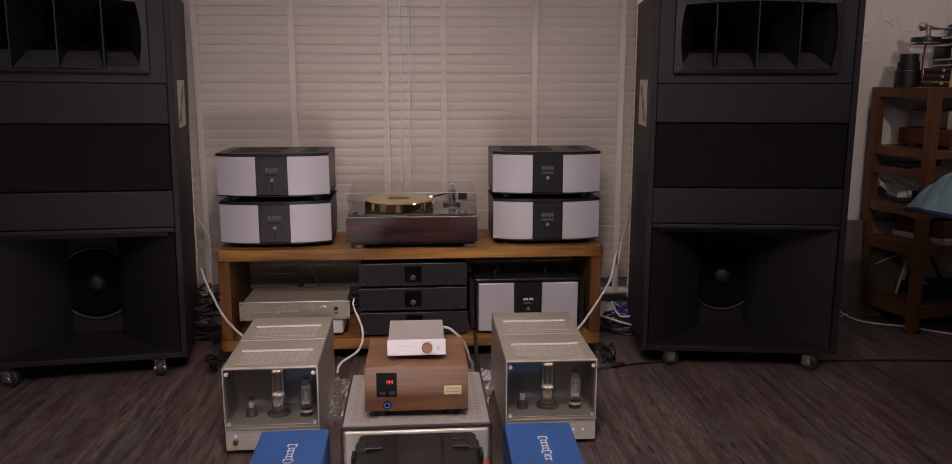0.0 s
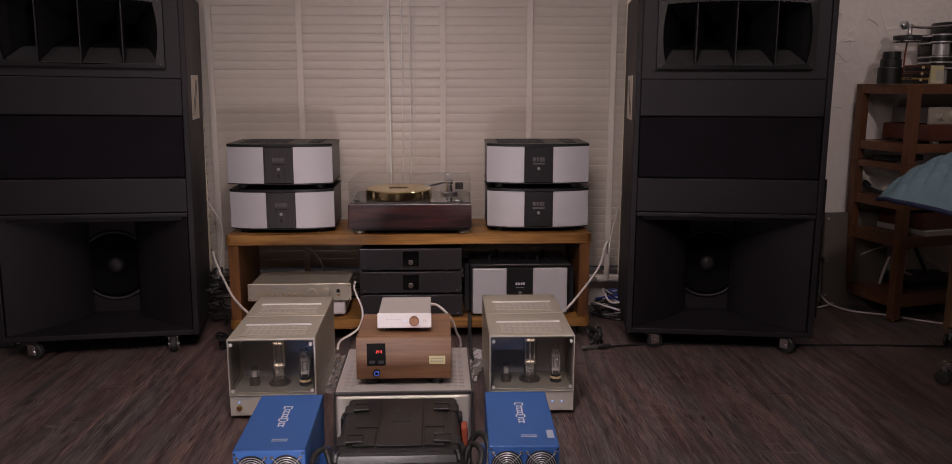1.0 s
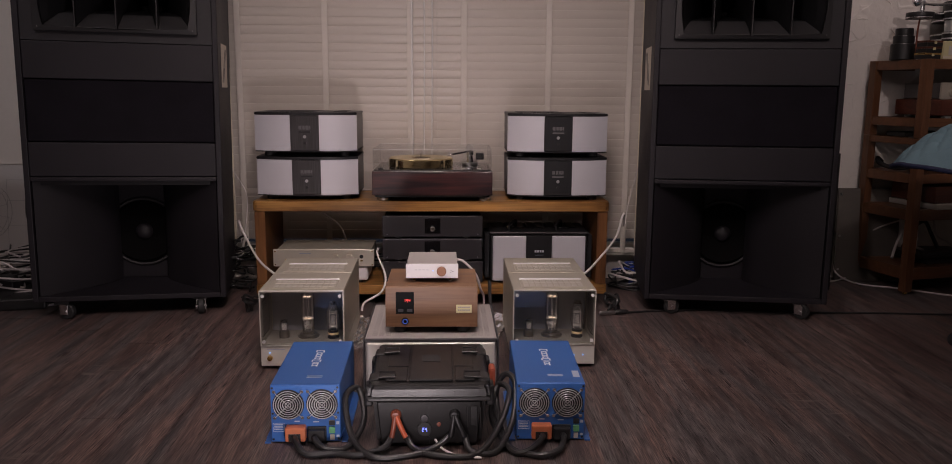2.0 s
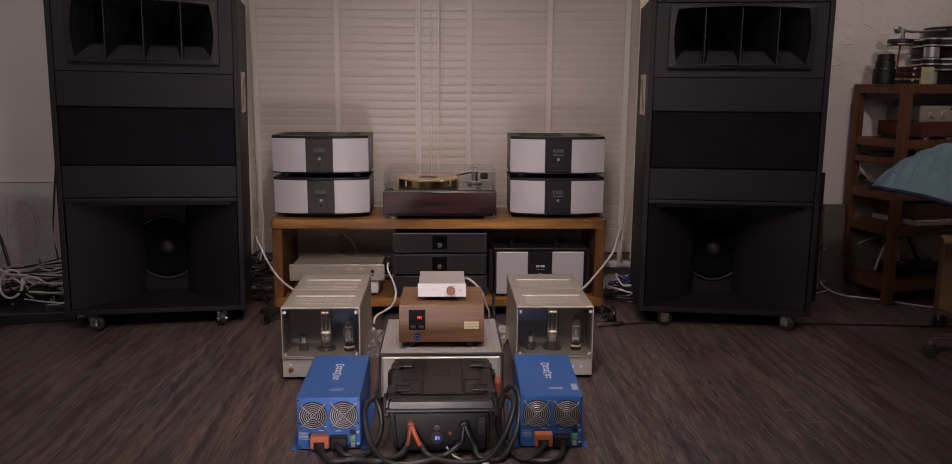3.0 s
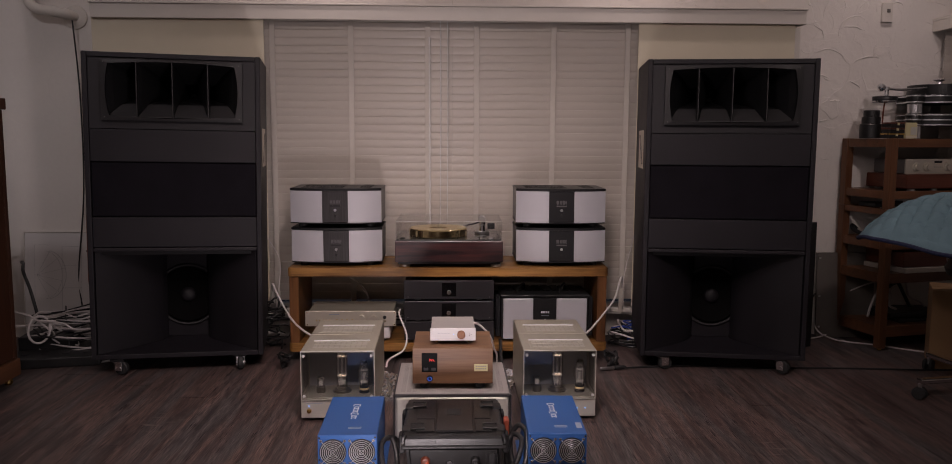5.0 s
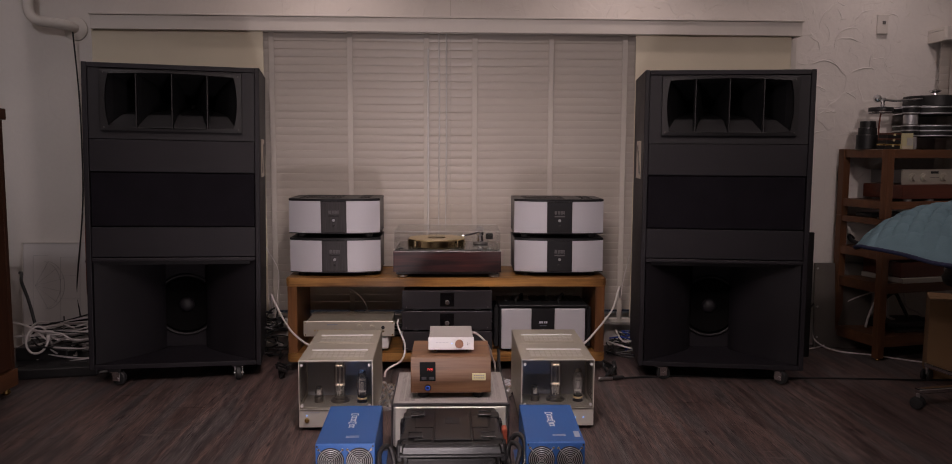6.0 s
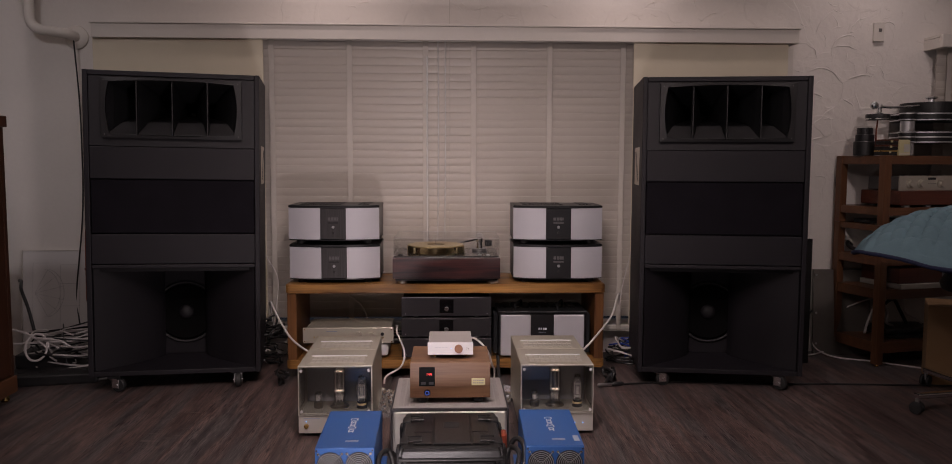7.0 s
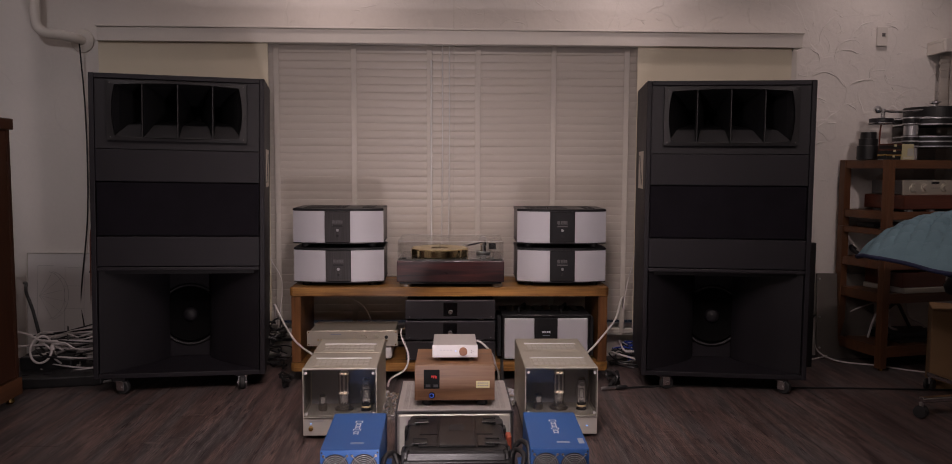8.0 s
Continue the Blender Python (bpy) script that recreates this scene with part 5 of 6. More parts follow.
def inverter(m, sticker, label):
    v = thing("inverter", m, label, "inverter", "pair of inverters")
    W, D, H = 0.0925, 0.375, 0.164
    part("cover", box(-W, W, 0.003, D, 0.006, H, 0.003), BLUE, v)
    part("base_tray", box(-W - 0.020, W + 0.020, 0.03, D - 0.02, 0.0, 0.0035, 0.001, 1), BLUE, v)
    for s in (-1, 1):
        part("flange", box(s * (W + 0.010) - 0.008, s * (W + 0.010) + 0.008, -0.004, 0.030, 0.0, 0.004, 0.001, 1), BLUE, v)
    f = part("front_panel", box(-W + 0.001, W - 0.001, -0.0015, 0.0028, 0.004, H - 0.001, 0.001, 1), BLUE, v)
    g = part("fan_plate", box(-W + 0.006, W - 0.006, -0.0022, -0.0016, 0.066, H - 0.010), BLUE, f)
    for x in (-0.0445, 0.0445):
        fan_at(v, x, 0.110, -0.0026)
    for x in (-W + 0.006, W - 0.006):
        for z in (0.012, 0.085, H - 0.008):
            part("screw", disc(0.003, 0.0018, 10, at_front(x, -0.0023, z)), BLACKPL, f)
    c = part("orange_socket", box(-0.052, 0.002, -0.030, -0.0016, 0.014, 0.054, 0.004), ORANGE, v, "orange power connector")
    part("socket_hole", box(-0.042, -0.010, -0.0318, -0.0302, 0.016, 0.038, 0.0008, 1), BLACKPL, c)
    k = part("black_socket", box(0.008, 0.052, -0.026, -0.0016, 0.012, 0.044, 0.003), BLACKPL, v, "black power connector")
    part("socket_lip", box(0.005, 0.055, -0.010, -0.002, 0.008, 0.048, 0.002), BLACKPL, k)
    j = part("signal_jack", box(0.062, 0.078, -0.006, -0.0016, 0.050, 0.064, 0.001, 1), BLACKPL, v)
    part("terminal", box(0.062, 0.078, -0.010, -0.0016, 0.029, 0.046, 0.001, 1), GREEN, v, "green screw terminal")
    part("usb_port", box(0.064, 0.076, -0.004, -0.0016, 0.008, 0.024, 0.001, 1), PALE, v)
    lines = bmesh.new()
    for z in (0.052, 0.0475, 0.043, 0.0385):
        box(-0.084, -0.060, -0.0023, -0.0017, z, z + 0.002, bm=lines)
    for b_ in ((-0.087, -0.057, 0.0335, 0.0342), (-0.087, -0.057, 0.0565, 0.0572), (-0.087, -0.0863, 0.0345, 0.0562), (-0.0577, -0.057, 0.0345, 0.0562)):
        box(b_[0], b_[1], -0.0023, -0.0017, b_[2], b_[3], bm=lines)
    part("rating_plate", lines, PRINTDIM, f)
    for x0, x1, za, zb_ in ((-0.030, -0.016, 0.0605, 0.0635), (0.020, 0.036, 0.0585, 0.0615), (0.081, 0.089, 0.052, 0.060), (0.081, 0.089, 0.016, 0.022)):
        part("print_bar", box(x0, x1, -0.0023, -0.0017, za, zb_), PRINTDIM, f)
    # maker's mark on the lid as plain blocks, read from the side
    lm = bmesh.new()
    y = 0.285
    for n_, (ln, wd) in enumerate(((0.020, 0.026), (0.013, 0.017), (0.017, 0.018), (0.012, 0.017), (0.014, 0.018), (0.018, 0.027), (0.007, 0.018), (0.014, 0.018), (0.012, 0.017))):
        x = 0.004
        t = 0.004
        box(x - wd * 0.5, x + wd * 0.5, y - t, y, H + 0.0002, H + 0.0008, bm=lm)
        if ln > 0.010:
            box(x + wd * 0.5 - t, x + wd * 0.5, y - ln + 0.001, y - t - 0.0003, H + 0.0002, H + 0.0008, bm=lm)
            box(x - wd * 0.5, x - wd * 0.5 + t, y - ln * 0.8, y - t - 0.0003, H + 0.0002, H + 0.0008, bm=lm)
        y -= ln + 0.002
    part("lid_mark", lm, PRINT, v, "pale maker's mark in blocks")
    sm = bmesh.new()
    for k_ in range(2):
        box(-0.004, 0.038, 0.052 + k_ * 0.010, 0.057 + k_ * 0.010, H + 0.0002, H + 0.0007, bm=sm)
    part("lid_print", sm, PRINTDIM, v)
    if sticker:
        part("sticker", box(0.066, 0.084, 0.045, 0.095, H + 0.0002, H + 0.0008), PRINTDIM, v, "pale grey sticker")
    return v


def fan_at(v, x, z, y):
    """A fan in the local frame of the front, set on the panel."""
    before = set(v.children)
    fan(v, x, z)
    for ob in set(v.children) - before:
        ob.location = (0, y, 0)


inverter(pose(-0.307, 1.700, 0, 0, 0, 0.8), False, "blue steel inverter with two fans, white marking on top")
inverter(pose(0.352, 1.700, 0, 0, 0, -1.6), True, "blue steel inverter with two fans and a pale sticker")


def battery_case():
    c = thing("battery_case", pose(0.025, 1.652, 0) @ Matrix.Diagonal((1, 1, 1.09, 1)), "black ribbed plastic battery case with latches and cables", "case")

    def tapered(x0, x1, y0, y1, z0, z1, dx, dy, bev):
        b = bmesh.new()
        lo = [b.verts.new(p) for p in ((x0 + dx, y0 + dy, z0), (x1 - dx, y0 + dy, z0), (x1 - dx, y1 - dy, z0), (x0 + dx, y1 - dy, z0))]
        hi = [b.verts.new(p) for p in ((x0, y0, z1), (x1, y0, z1), (x1, y1, z1), (x0, y1, z1))]
        b.faces.new(lo[::-1])
        b.faces.new(hi)
        for k in range(4):
            b.faces.new((lo[k], lo[(k + 1) % 4], hi[(k + 1) % 4], hi[k]))
        bmesh.ops.bevel(b, geom=list(b.edges), offset=bev, segments=3, affect="EDGES")
        return b

    part("body", tapered(-0.150, 0.150, 0.0, 0.345, 0.0, 0.134, 0.012, 0.010, 0.014), CASEP, c)
    part("rim", box(-0.163, 0.163, -0.010, 0.355, 0.125, 0.1365, 0.004), CASEP, c)
    bm = bmesh.new()
    prof = ((0.000, 0.137), (0.0005, 0.147), (0.002, 0.157), (0.005, 0.162), (0.011, 0.164))
    rings = []
    for ins, z in prof:
        rings.append([bm.verts.new(p) for p in ((-0.160 + ins * 1.25, -0.008 + ins, z), (0.160 - ins * 1.25, -0.008 + ins, z), (0.160 - ins * 1.25, 0.353 - ins, z), (-0.160 + ins * 1.25, 0.353 - ins, z))])
    for a, b in zip(rings, rings[1:]):
        for k in range(4):
            bm.faces.new((a[k], a[(k + 1) % 4], b[(k + 1) % 4], b[k]))
    bm.faces.new(rings[-1])
    bm.faces.new(rings[0][::-1])
    bmesh.ops.bevel(bm, geom=[e for e in bm.edges if abs(e.verts[0].co.z - e.verts[1].co.z) > 0.003], offset=0.010, segments=3, affect="EDGES")
    lid = part("lid", bm, CASEP, c)
    # raised fields and ribs of the lid
    part("lid_panel", box(-0.055, 0.062, 0.022, 0.325, 0.1642, 0.1700, 0.003), CASEP, lid)
    for x0, x1 in ((-0.118, -0.060), (0.067, 0.120)):
        part("lid_panel", box(x0, x1, 0.024, 0.130, 0.1642, 0.1685, 0.003), CASEP, lid)
        part("lid_panel", box(x0, x1, 0.140, 0.325, 0.1642, 0.1668, 0.0015), CASEP, lid)
    part("emblem_plate", box(-0.022, 0.026, 0.165, 0.222, 0.1702, 0.1706), RUBBER, lid)
    for x in (-0.0575, 0.0645):
        part("lid_seam", box(x - 0.0012, x + 0.0012, -0.0105, -0.0078, 0.138, 0.150), BLACKPL, lid)
    for sx in (-1, 1):
        for y in (0.060, 0.265):
            lt = bmesh.new()
            box(sx * 0.146 - 0.016, sx * 0.146 + 0.016, y - 0.028, y + 0.028, 0.136, 0.168, 0.006, 2, lt)
            box(sx * 0.162 - 0.010, sx * 0.162 + 0.010, y - 0.024, y + 0.024, 0.096, 0.150, 0.005, 2, lt)
            l_ = part("latch", lt, BLACKPL, c)
            part("latch_slot", box(sx * 0.112 - 0.020, sx * 0.112 + 0.020, y - 0.022, y + 0.022, 0.1687, 0.1702, 0.0006), BLACKPL, l_)
            part("latch_bar", tube([(sx * 0.136, y - 0.022, 0.1705), (sx * 0.092, y - 0.020, 0.1715), (sx * 0.092, y + 0.020, 0.1715), (sx * 0.136, y + 0.022, 0.1705)], 0.0024, 6, smooth=False), BLACKPL, l_)
    part("side_grip", box(0.166, 0.184, 0.165, 0.215, 0.098, 0.150, 0.006), REDTAG, c, "orange carrying tag at the side")
    # front ribs and fittings
    part("front_rib", box(-0.002, 0.000, 0.0005, 0.004, 0.012, 0.108), BLACKPL, c)
    gm = bmesh.new()
    for x in (0.098, 0.133):
        box(x, x + 0.004, -0.001, 0.006, 0.055, 0.108, 0.001, 1, gm)
    box(0.108, 0.127, -0.002, 0.006, 0.060, 0.110, 0.001, 1, gm)
    part("buckle_plate", gm, CASEP, c)
    meter = part("meter", disc(0.0185, 0.006, 30, at_front(-0.013, 0.008, 0.050)), BLACKPL, c, "round meter with blue digits")
    part("digit", digits("24", 0.0052, 0.0095, 0.0026, 0.0014, -0.0195, 0.0016, 0.045), LED_D, meter)
    pb = part("switch_cap", lathe([(0.012, 0), (0.010, 0.006), (0, 0.007)], 20, at_front(-0.013, 0.006, 0.078)), GREYBLACK, c)
    part("red_button", lathe([(0.006, 0), (0.005, 0.006), (0, 0.007)], 16, at_front(0.025, 0.007, 0.062)), REDBOOT, c)
    for x, mt in ((-0.088, REDBOOT), (0.066, BLACKPL)):
        t = part("terminal_boot", lathe([(0.015, 0), (0.014, 0.016), (0.010, 0.022), (0, 0.023)], 22, at_front(x, 0.010, 0.088)), mt, c)
        for dx in (-0.010, 0.026):
            part("boot_sleeve", tube([(x + dx * 0.1, -0.012, 0.090), (x + dx * 0.5, -0.018, 0.066), (x + dx, -0.020, 0.040)], 0.0068, 12), SLEEVE if mt is REDBOOT and dx > 0 else mt, t)


battery_case()


def cable(name, points, r, material, label, category="cable", seg=10, step=8):
    return solid(name, tube(points, r, seg, step), material, label, category)


cable("power_cable", [(-0.073, 1.645, 0.042), (-0.095, 1.625, 0.018), (-0.16, 1.60, 0.010), (-0.22, 1.61, 0.012), (-0.29, 1.60, 0.014), (-0.322, 1.640, 0.026), (-0.332, 1.668, 0.028)], 0.0085, CABLE_B, "thick black power cable with red end into the orange connector")
cable("power_cable", [(-0.037, 1.645, 0.042), (-0.01, 1.615, 0.018), (0.06, 1.59, 0.010), (0.15, 1.60, 0.010), (0.21, 1.68, 0.05), (0.245, 1.76, 0.115), (0.215, 1.80, 0.120), (0.195, 1.74, 0.05), (0.24, 1.62, 0.012), (0.28, 1.605, 0.014), (0.318, 1.640, 0.026), (0.328, 1.668, 0.028)], 0.0085, CABLE_B, "thick black power cable looping beside the battery case")
cable("power_cable", [(0.081, 1.645, 0.042), (0.04, 1.62, 0.020), (-0.03, 1.595, 0.010), (-0.12, 1.59, 0.010), (-0.18, 1.66, 0.035), (-0.205, 1.74, 0.11), (-0.175, 1.79, 0.118), (-0.155, 1.73, 0.05), (-0.19, 1.645, 0.012), (-0.245, 1.625, 0.016), (-0.277, 1.66, 0.026), (-0.277, 1.672, 0.027)], 0.0085, CABLE_B, "thick black power cable looping between case and inverter")
cable("power_cable", [(0.117, 1.645, 0.042), (0.135, 1.61, 0.014), (0.20, 1.615, 0.010), (0.25, 1.70, 0.06), (0.262, 1.78, 0.135), (0.235, 1.82, 0.145), (0.21, 1.80, 0.09), (0.23, 1.66, 0.012), (0.30, 1.590, 0.010), (0.36, 1.600, 0.016), (0.383, 1.655, 0.026), (0.383, 1.672, 0.027)], 0.0085, CABLE_B, "thick black power cable curling round to the inverter")
cable("thin_cable", [(0.040, 1.645, 0.030), (0.06, 1.615, 0.018), (0.10, 1.600, 0.006), (0.16, 1.585, 0.006)], 0.003, CABLE_W, "thin red and white lead from the battery case")


# ---- far corner: wooden rack with record deck ----
LOWER = pose(2.230, 3.245, 0, 0, 0, 14)
RW, RD = 0.66, 0.36


def open_rack(m, h, rails, shelves, label, foot):
    r = thing("open_rack", m, label, "rack", "stacked wooden racks")
    for x in (0, RW - 0.05):
        for y in (0, RD - 0.05):
            part("post", box(x + 0.004, x + 0.046, y + 0.004, y + 0.046, foot, h, 0.003), TEAK, r)
            if foot:
                part("foot", lathe([(0.008, 0), (0.011, 0.003), (0.009, foot - 0.0005)], 14, pose(x + 0.025, y + 0.025, 0)), BRASS, r)
    for z0, z1 in rails:
        for x in (0.006, RW - 0.036):
            part("side_rail", box(x + 0.004, x + 0.028, 0.0465, RD - 0.0465, z0, z1, 0.002), TEAK_X, r)
        for y in (0.008, RD - 0.036):
            part("cross_rail", box(0.0465, RW - 0.0465, y, y + 0.028, z0, z1, 0.002), TEAK_X, r)
    for z in shelves:
        part("shelf", box(0.037, RW - 0.037, 0.037, RD - 0.037, z - 0.018, z, 0.001, 1), TEAK_X, r)
    return r


open_rack(LOWER, 0.736, ((0.070, 0.126), (0.352, 0.403), (0.526, 0.570), (0.704, 0.735)), (0.125, 0.402, 0.569), "lower reddish wooden open rack with square posts", 0.012)
open_rack(LOWER @ pose(0, 0, 0.7365), 0.357, ((0.050, 0.090), (0.312, 0.356)), (0.089, 0.355), "upper reddish wooden open rack stacked on another", 0.0)
RT = 1.0937


def tall_deck():
    d = thing("tall_record_deck", LOWER @ pose(0.412, 0.17, RT), "black and chrome multi-tier record deck", "turntable")
    spots = ((-0.195, -0.075), (0.195, -0.075), (0.0, 0.15))
    for x, y in spots:
        part("pillar", lathe([(0.033, 0), (0.035, 0.002), (0.035, 0.062), (0.033, 0.064)], 30, pose(x, y, 0)), ALU, d)
        part("pillar", lathe([(0.033, 0), (0.035, 0.002), (0.035, 0.050), (0.033, 0.052)], 30, pose(x, y, 0.1275)), ALU, d)
    for z, h in ((0.0643, 0.063), (0.1798, 0.046)):
        tm = lathe([(0.172, 0), (0.174, 0.003), (0.174, h - 0.003), (0.172, h)], 56, pose(0, 0, z))
        for x, y in spots:
            add(tm, lathe([(0.040, 0.0005), (0.041, 0.003), (0.041, h - 0.0035), (0.040, h - 0.0005)], 32, pose(x, y, z)))
        t = part("tier", tm, BLACKPL, d, "black acrylic tier")
        for k in ((0.003, 0.029, h - 0.009) if h > 0.05 else (0.003, h - 0.011)):
            bm = lathe([(0.1742, 0), (0.1765, 0.001), (0.1765, 0.006), (0.1742, 0.007)], 56, pose(0, 0, z + k), cap=False)
            for x, y in spots:
                add(bm, lathe([(0.0412, 0), (0.0432, 0.001), (0.0432, 0.006), (0.0412, 0.007)], 32, pose(x, y, z + k), cap=False))
            part("chrome_band", bm, ALU, t)
    part("platter", lathe([(0.150, 0), (0.152, 0.003), (0.152, 0.052), (0.149, 0.055)], 48, pose(0.03, 0, 0.2263)), BLACKPL, d)
    c = part("clamp", lathe([(0.016, 0), (0.014, 0.02), (0.030, 0.026), (0.030, 0.034), (0.008, 0.038)], 26, pose(0.03, 0, 0.2816)), CHROME, d)
    a = part("arm_pod", lathe([(0.058, 0), (0.060, 0.006), (0.060, 0.026), (0.058, 0.030)], 34, pose(-0.325, -0.01, 0.186)), BLACKPL, d)
    part("arm_bridge", box(-0.322, -0.19, -0.035, 0.015, 0.192, 0.210, 0.004), BLACKPL, a)
    part("chrome_band", lathe([(0.0602, 0), (0.0622, 0.001), (0.0622, 0.006), (0.0602, 0.007)], 34, pose(-0.325, -0.01, 0.188), cap=False), CHROME, a)
    part("arm_base", lathe([(0.022, 0), (0.024, 0.003), (0.012, 0.010), (0.011, 0.030), (0.018, 0.036), (0.014, 0.050), (0, 0.052)], 24, pose(-0.318, -0.01, 0.2165)), CHROME, a)
    part("counterweight", lathe([(0, -0.021), (0.012, -0.018), (0.020, -0.008), (0.021, 0), (0.020, 0.008), (0.012, 0.018), (0, 0.021)], 24, pose(-0.352, -0.01, 0.262)), CHROME, a)
    part("arm_tube", tube([(-0.35, -0.01, 0.260), (-0.25, -0.03, 0.252), (-0.12, -0.07, 0.262)], 0.006, 10), CHROME, a)
    part("red_lead", tube([(-0.325, -0.01, 0.185), (-0.333, -0.012, 0.12), (-0.340, -0.02, 0.002)], 0.004, 8), REDBOOT, a, "red arm lead")


tall_deck()


def stand_on(name, dx, dy, z, label, category):
    return thing(name, LOWER @ pose(dx, dy, z), label, category)


w = stand_on("record_weight", -0.01 + 0.055, 0.20, RT, "black stepped cylinder on the rack top", "record weight")
part("lower_step", disc(0.054, 0.075, 32, None, 0.003), BLACKPL, w)
part("middle_step", disc(0.046, 0.036, 32, pose(0, 0, 0.0753), 0.002), BLACKPL, w)
part("upper_step", disc(0.039, 0.034, 32, pose(0, 0, 0.1116), 0.002), BLACKPL, w)
for k in range(3):
    q = stand_on("small_case", 0.048 + 0.004 * k, 0.055, RT + k * 0.0272, "small black and gilt box in a pile", "box")
    part("case", box(-0.045, 0.045, -0.03, 0.03, 0, 0.018, 0.001, 1), BLACKPL, q)
    part("lid", box(-0.046, 0.046, -0.031, 0.031, 0.0183, 0.0268, 0.001, 1), MAHOG if k else BRASS, q)
    part("clasp", box(-0.008, 0.006, -0.0335, -0.0313, 0.012, 0.023, 0.0005, 1), YELLOW, q)
q = stand_on("cartridge_box", 0.132, 0.045, RT, "pale yellow printed cardboard box", "box")
part("carton", box(-0.034, 0.034, -0.028, 0.028, 0, 0.080, 0.001, 1), YELLOW, q)
part("printed_patch", box(-0.006, 0.030, -0.0288, -0.0283, 0.018, 0.058), PALE, q)
part("printed_band", box(-0.034, 0.034, -0.0288, -0.0283, 0.002, 0.014), CREAM, q)

q = stand_on("deck_plinth", 0.375, 0.14, 0.7365 + 0.0895, "dark mahogany deck plinth on the rack shelf", "plinth")
part("slab", box(-0.26, 0.26, -0.13, 0.15, 0.012, 0.086, 0.006), MAHOG, q)
for x in (-0.2, -0.06, 0.2):
    part("foot", disc(0.02, 0.0118, 18, pose(x, -0.1, 0)), STEEL, q)
    part("foot", disc(0.02, 0.0118, 18, pose(x, 0.12, 0)), STEEL, q)
q = stand_on("gold_amplifier", 0.335, 0.14, 0.7365 + 0.0895 + 0.0863, "champagne-gold amplifier with three round knobs", "amplifier")
part("case", box(-0.19, 0.19, -0.088, 0.13, 0.004, 0.074, 0.002), GREYBOX, q)
f = part("front_panel", box(-0.20, 0.20, -0.098, -0.0885, 0, 0.078, 0.002), CHAMP, q)
for x in (-0.135, -0.065, 0.065):
    part("knob", lathe([(0.024, 0), (0.023, 0.006), (0.017, 0.008), (0.016, 0.020), (0.0, 0.021)], 28, at_front(x, -0.0983, 0.036)), CHAMP, f)
part("badge", box(-0.02, 0.03, -0.0995, -0.0983, 0.056, 0.068), BLACKPL, f)
pm_ = bmesh.new()
for k in range(5):
    box(-0.02 + k * 0.012, -0.013 + k * 0.012, -0.0993, -0.0983, 0.034, 0.037, bm=pm_)
part("name_bars", pm_, GREYBOX, f)

q = stand_on("white_tray", 0.385, 0.14, 0.4035, "off-white flat tray on the rack shelf", "tray")
part("tray_slab", box(-0.26, 0.26, -0.15, 0.14, 0, 0.026, 0.003), PALE, q)
q = stand_on("wooden_amplifier", 0.385, 0.14, 0.4298, "mahogany-cased amplifier with a chrome knob", "amplifier")
part("case", box(-0.26, 0.26, -0.135, 0.13, 0.002, 0.080, 0.004), MAHOG, q)
k_ = part("dial", lathe([(0.026, 0), (0.025, 0.004), (0.020, 0.006), (0.019, 0.016), (0, 0.018)], 30, at_front(0.045, -0.1353, 0.040)), CHROME, q, "chrome dial")
part("dial_ring", lathe([(0.027, 0), (0.030, 0.0005), (0.030, 0.002), (0.027, 0.0025)], 30, at_front(0.045, -0.1353, 0.040), cap=False), STEEL, q)
q = stand_on("flat_player", 0.36, 0.17, 0.570, "thin black player lying on a rack shelf", "player")
part("case", box(-0.14, 0.14, -0.11, 0.11, 0.004, 0.040, 0.003), BLACKPL, q)
part("base", box(-0.13, 0.13, -0.10, 0.10, 0, 0.0038), RUBBER, q)
q = stand_on("black_adapter", 0.15, 0.20, 0.7355 - 0.0005, "flat black adapter and leads", "adapter")
part("body", box(-0.10, 0.05, -0.06, 0.06, 0.001, 0.022, 0.004), BLACKPL, q)
part("plug", box(0.055, 0.10, -0.04, 0.0, 0.001, 0.028, 0.004), BLACKPL, q)
q = stand_on("bottom_unit", 0.34, 0.18, 0.1262, "dark equipment with a sloping grey panel", "hi-fi unit")
part("case", box(-0.17, 0.17, -0.06, 0.12, 0.012, 0.040, 0.004), BLACKMETAL, q)
sl = box(-0.15, 0.12, -0.13, -0.062, 0.0, 0.012, 0.002)
part("sloping_panel", moved(sl, Matrix.Translation((0, 0, 0.02)) @ Matrix.Rotation(radians(18), 4, "X")), GREYBOX, q)
part("base", box(-0.16, 0.16, -0.12, 0.11, 0, 0.0117, 0.002), BLACKPL, q)
cable("black_lead", [(LOWER @ Vector(p))[:] for p in ((0.10, 0.32, 0.60), (0.08, 0.33, 0.62), (0.065, 0.30, 0.60), (0.06, 0.22, 0.585), (0.08, 0.16, 0.586), (0.18, 0.1, 0.612))], 0.011, CABLE_B, "black lead arching across the rack shelf")
cable("black_lead", [(LOWER @ Vector(p))[:] for p in ((0.03, 0.36, RT - 0.02), (0.02, 0.37, 0.95), (0.05, 0.375, 0.80), (0.07, 0.37, 0.62))], 0.005, CABLE_B, "black lead hanging behind the rack")
cable("white_cable", [(2.36, 3.50, 0.33), (2.25, 3.56, 0.27), (2.10, 3.585, 0.18), (2.04, 3.56, 0.06), (2.10, 3.46, 0.010), (2.28, 3.36, 0.005), (2.45, 3.22, 0.005), (2.62, 3.20, 0.005)], 0.0042, CABLE_W, "white cable trailing from the rack across the floor")
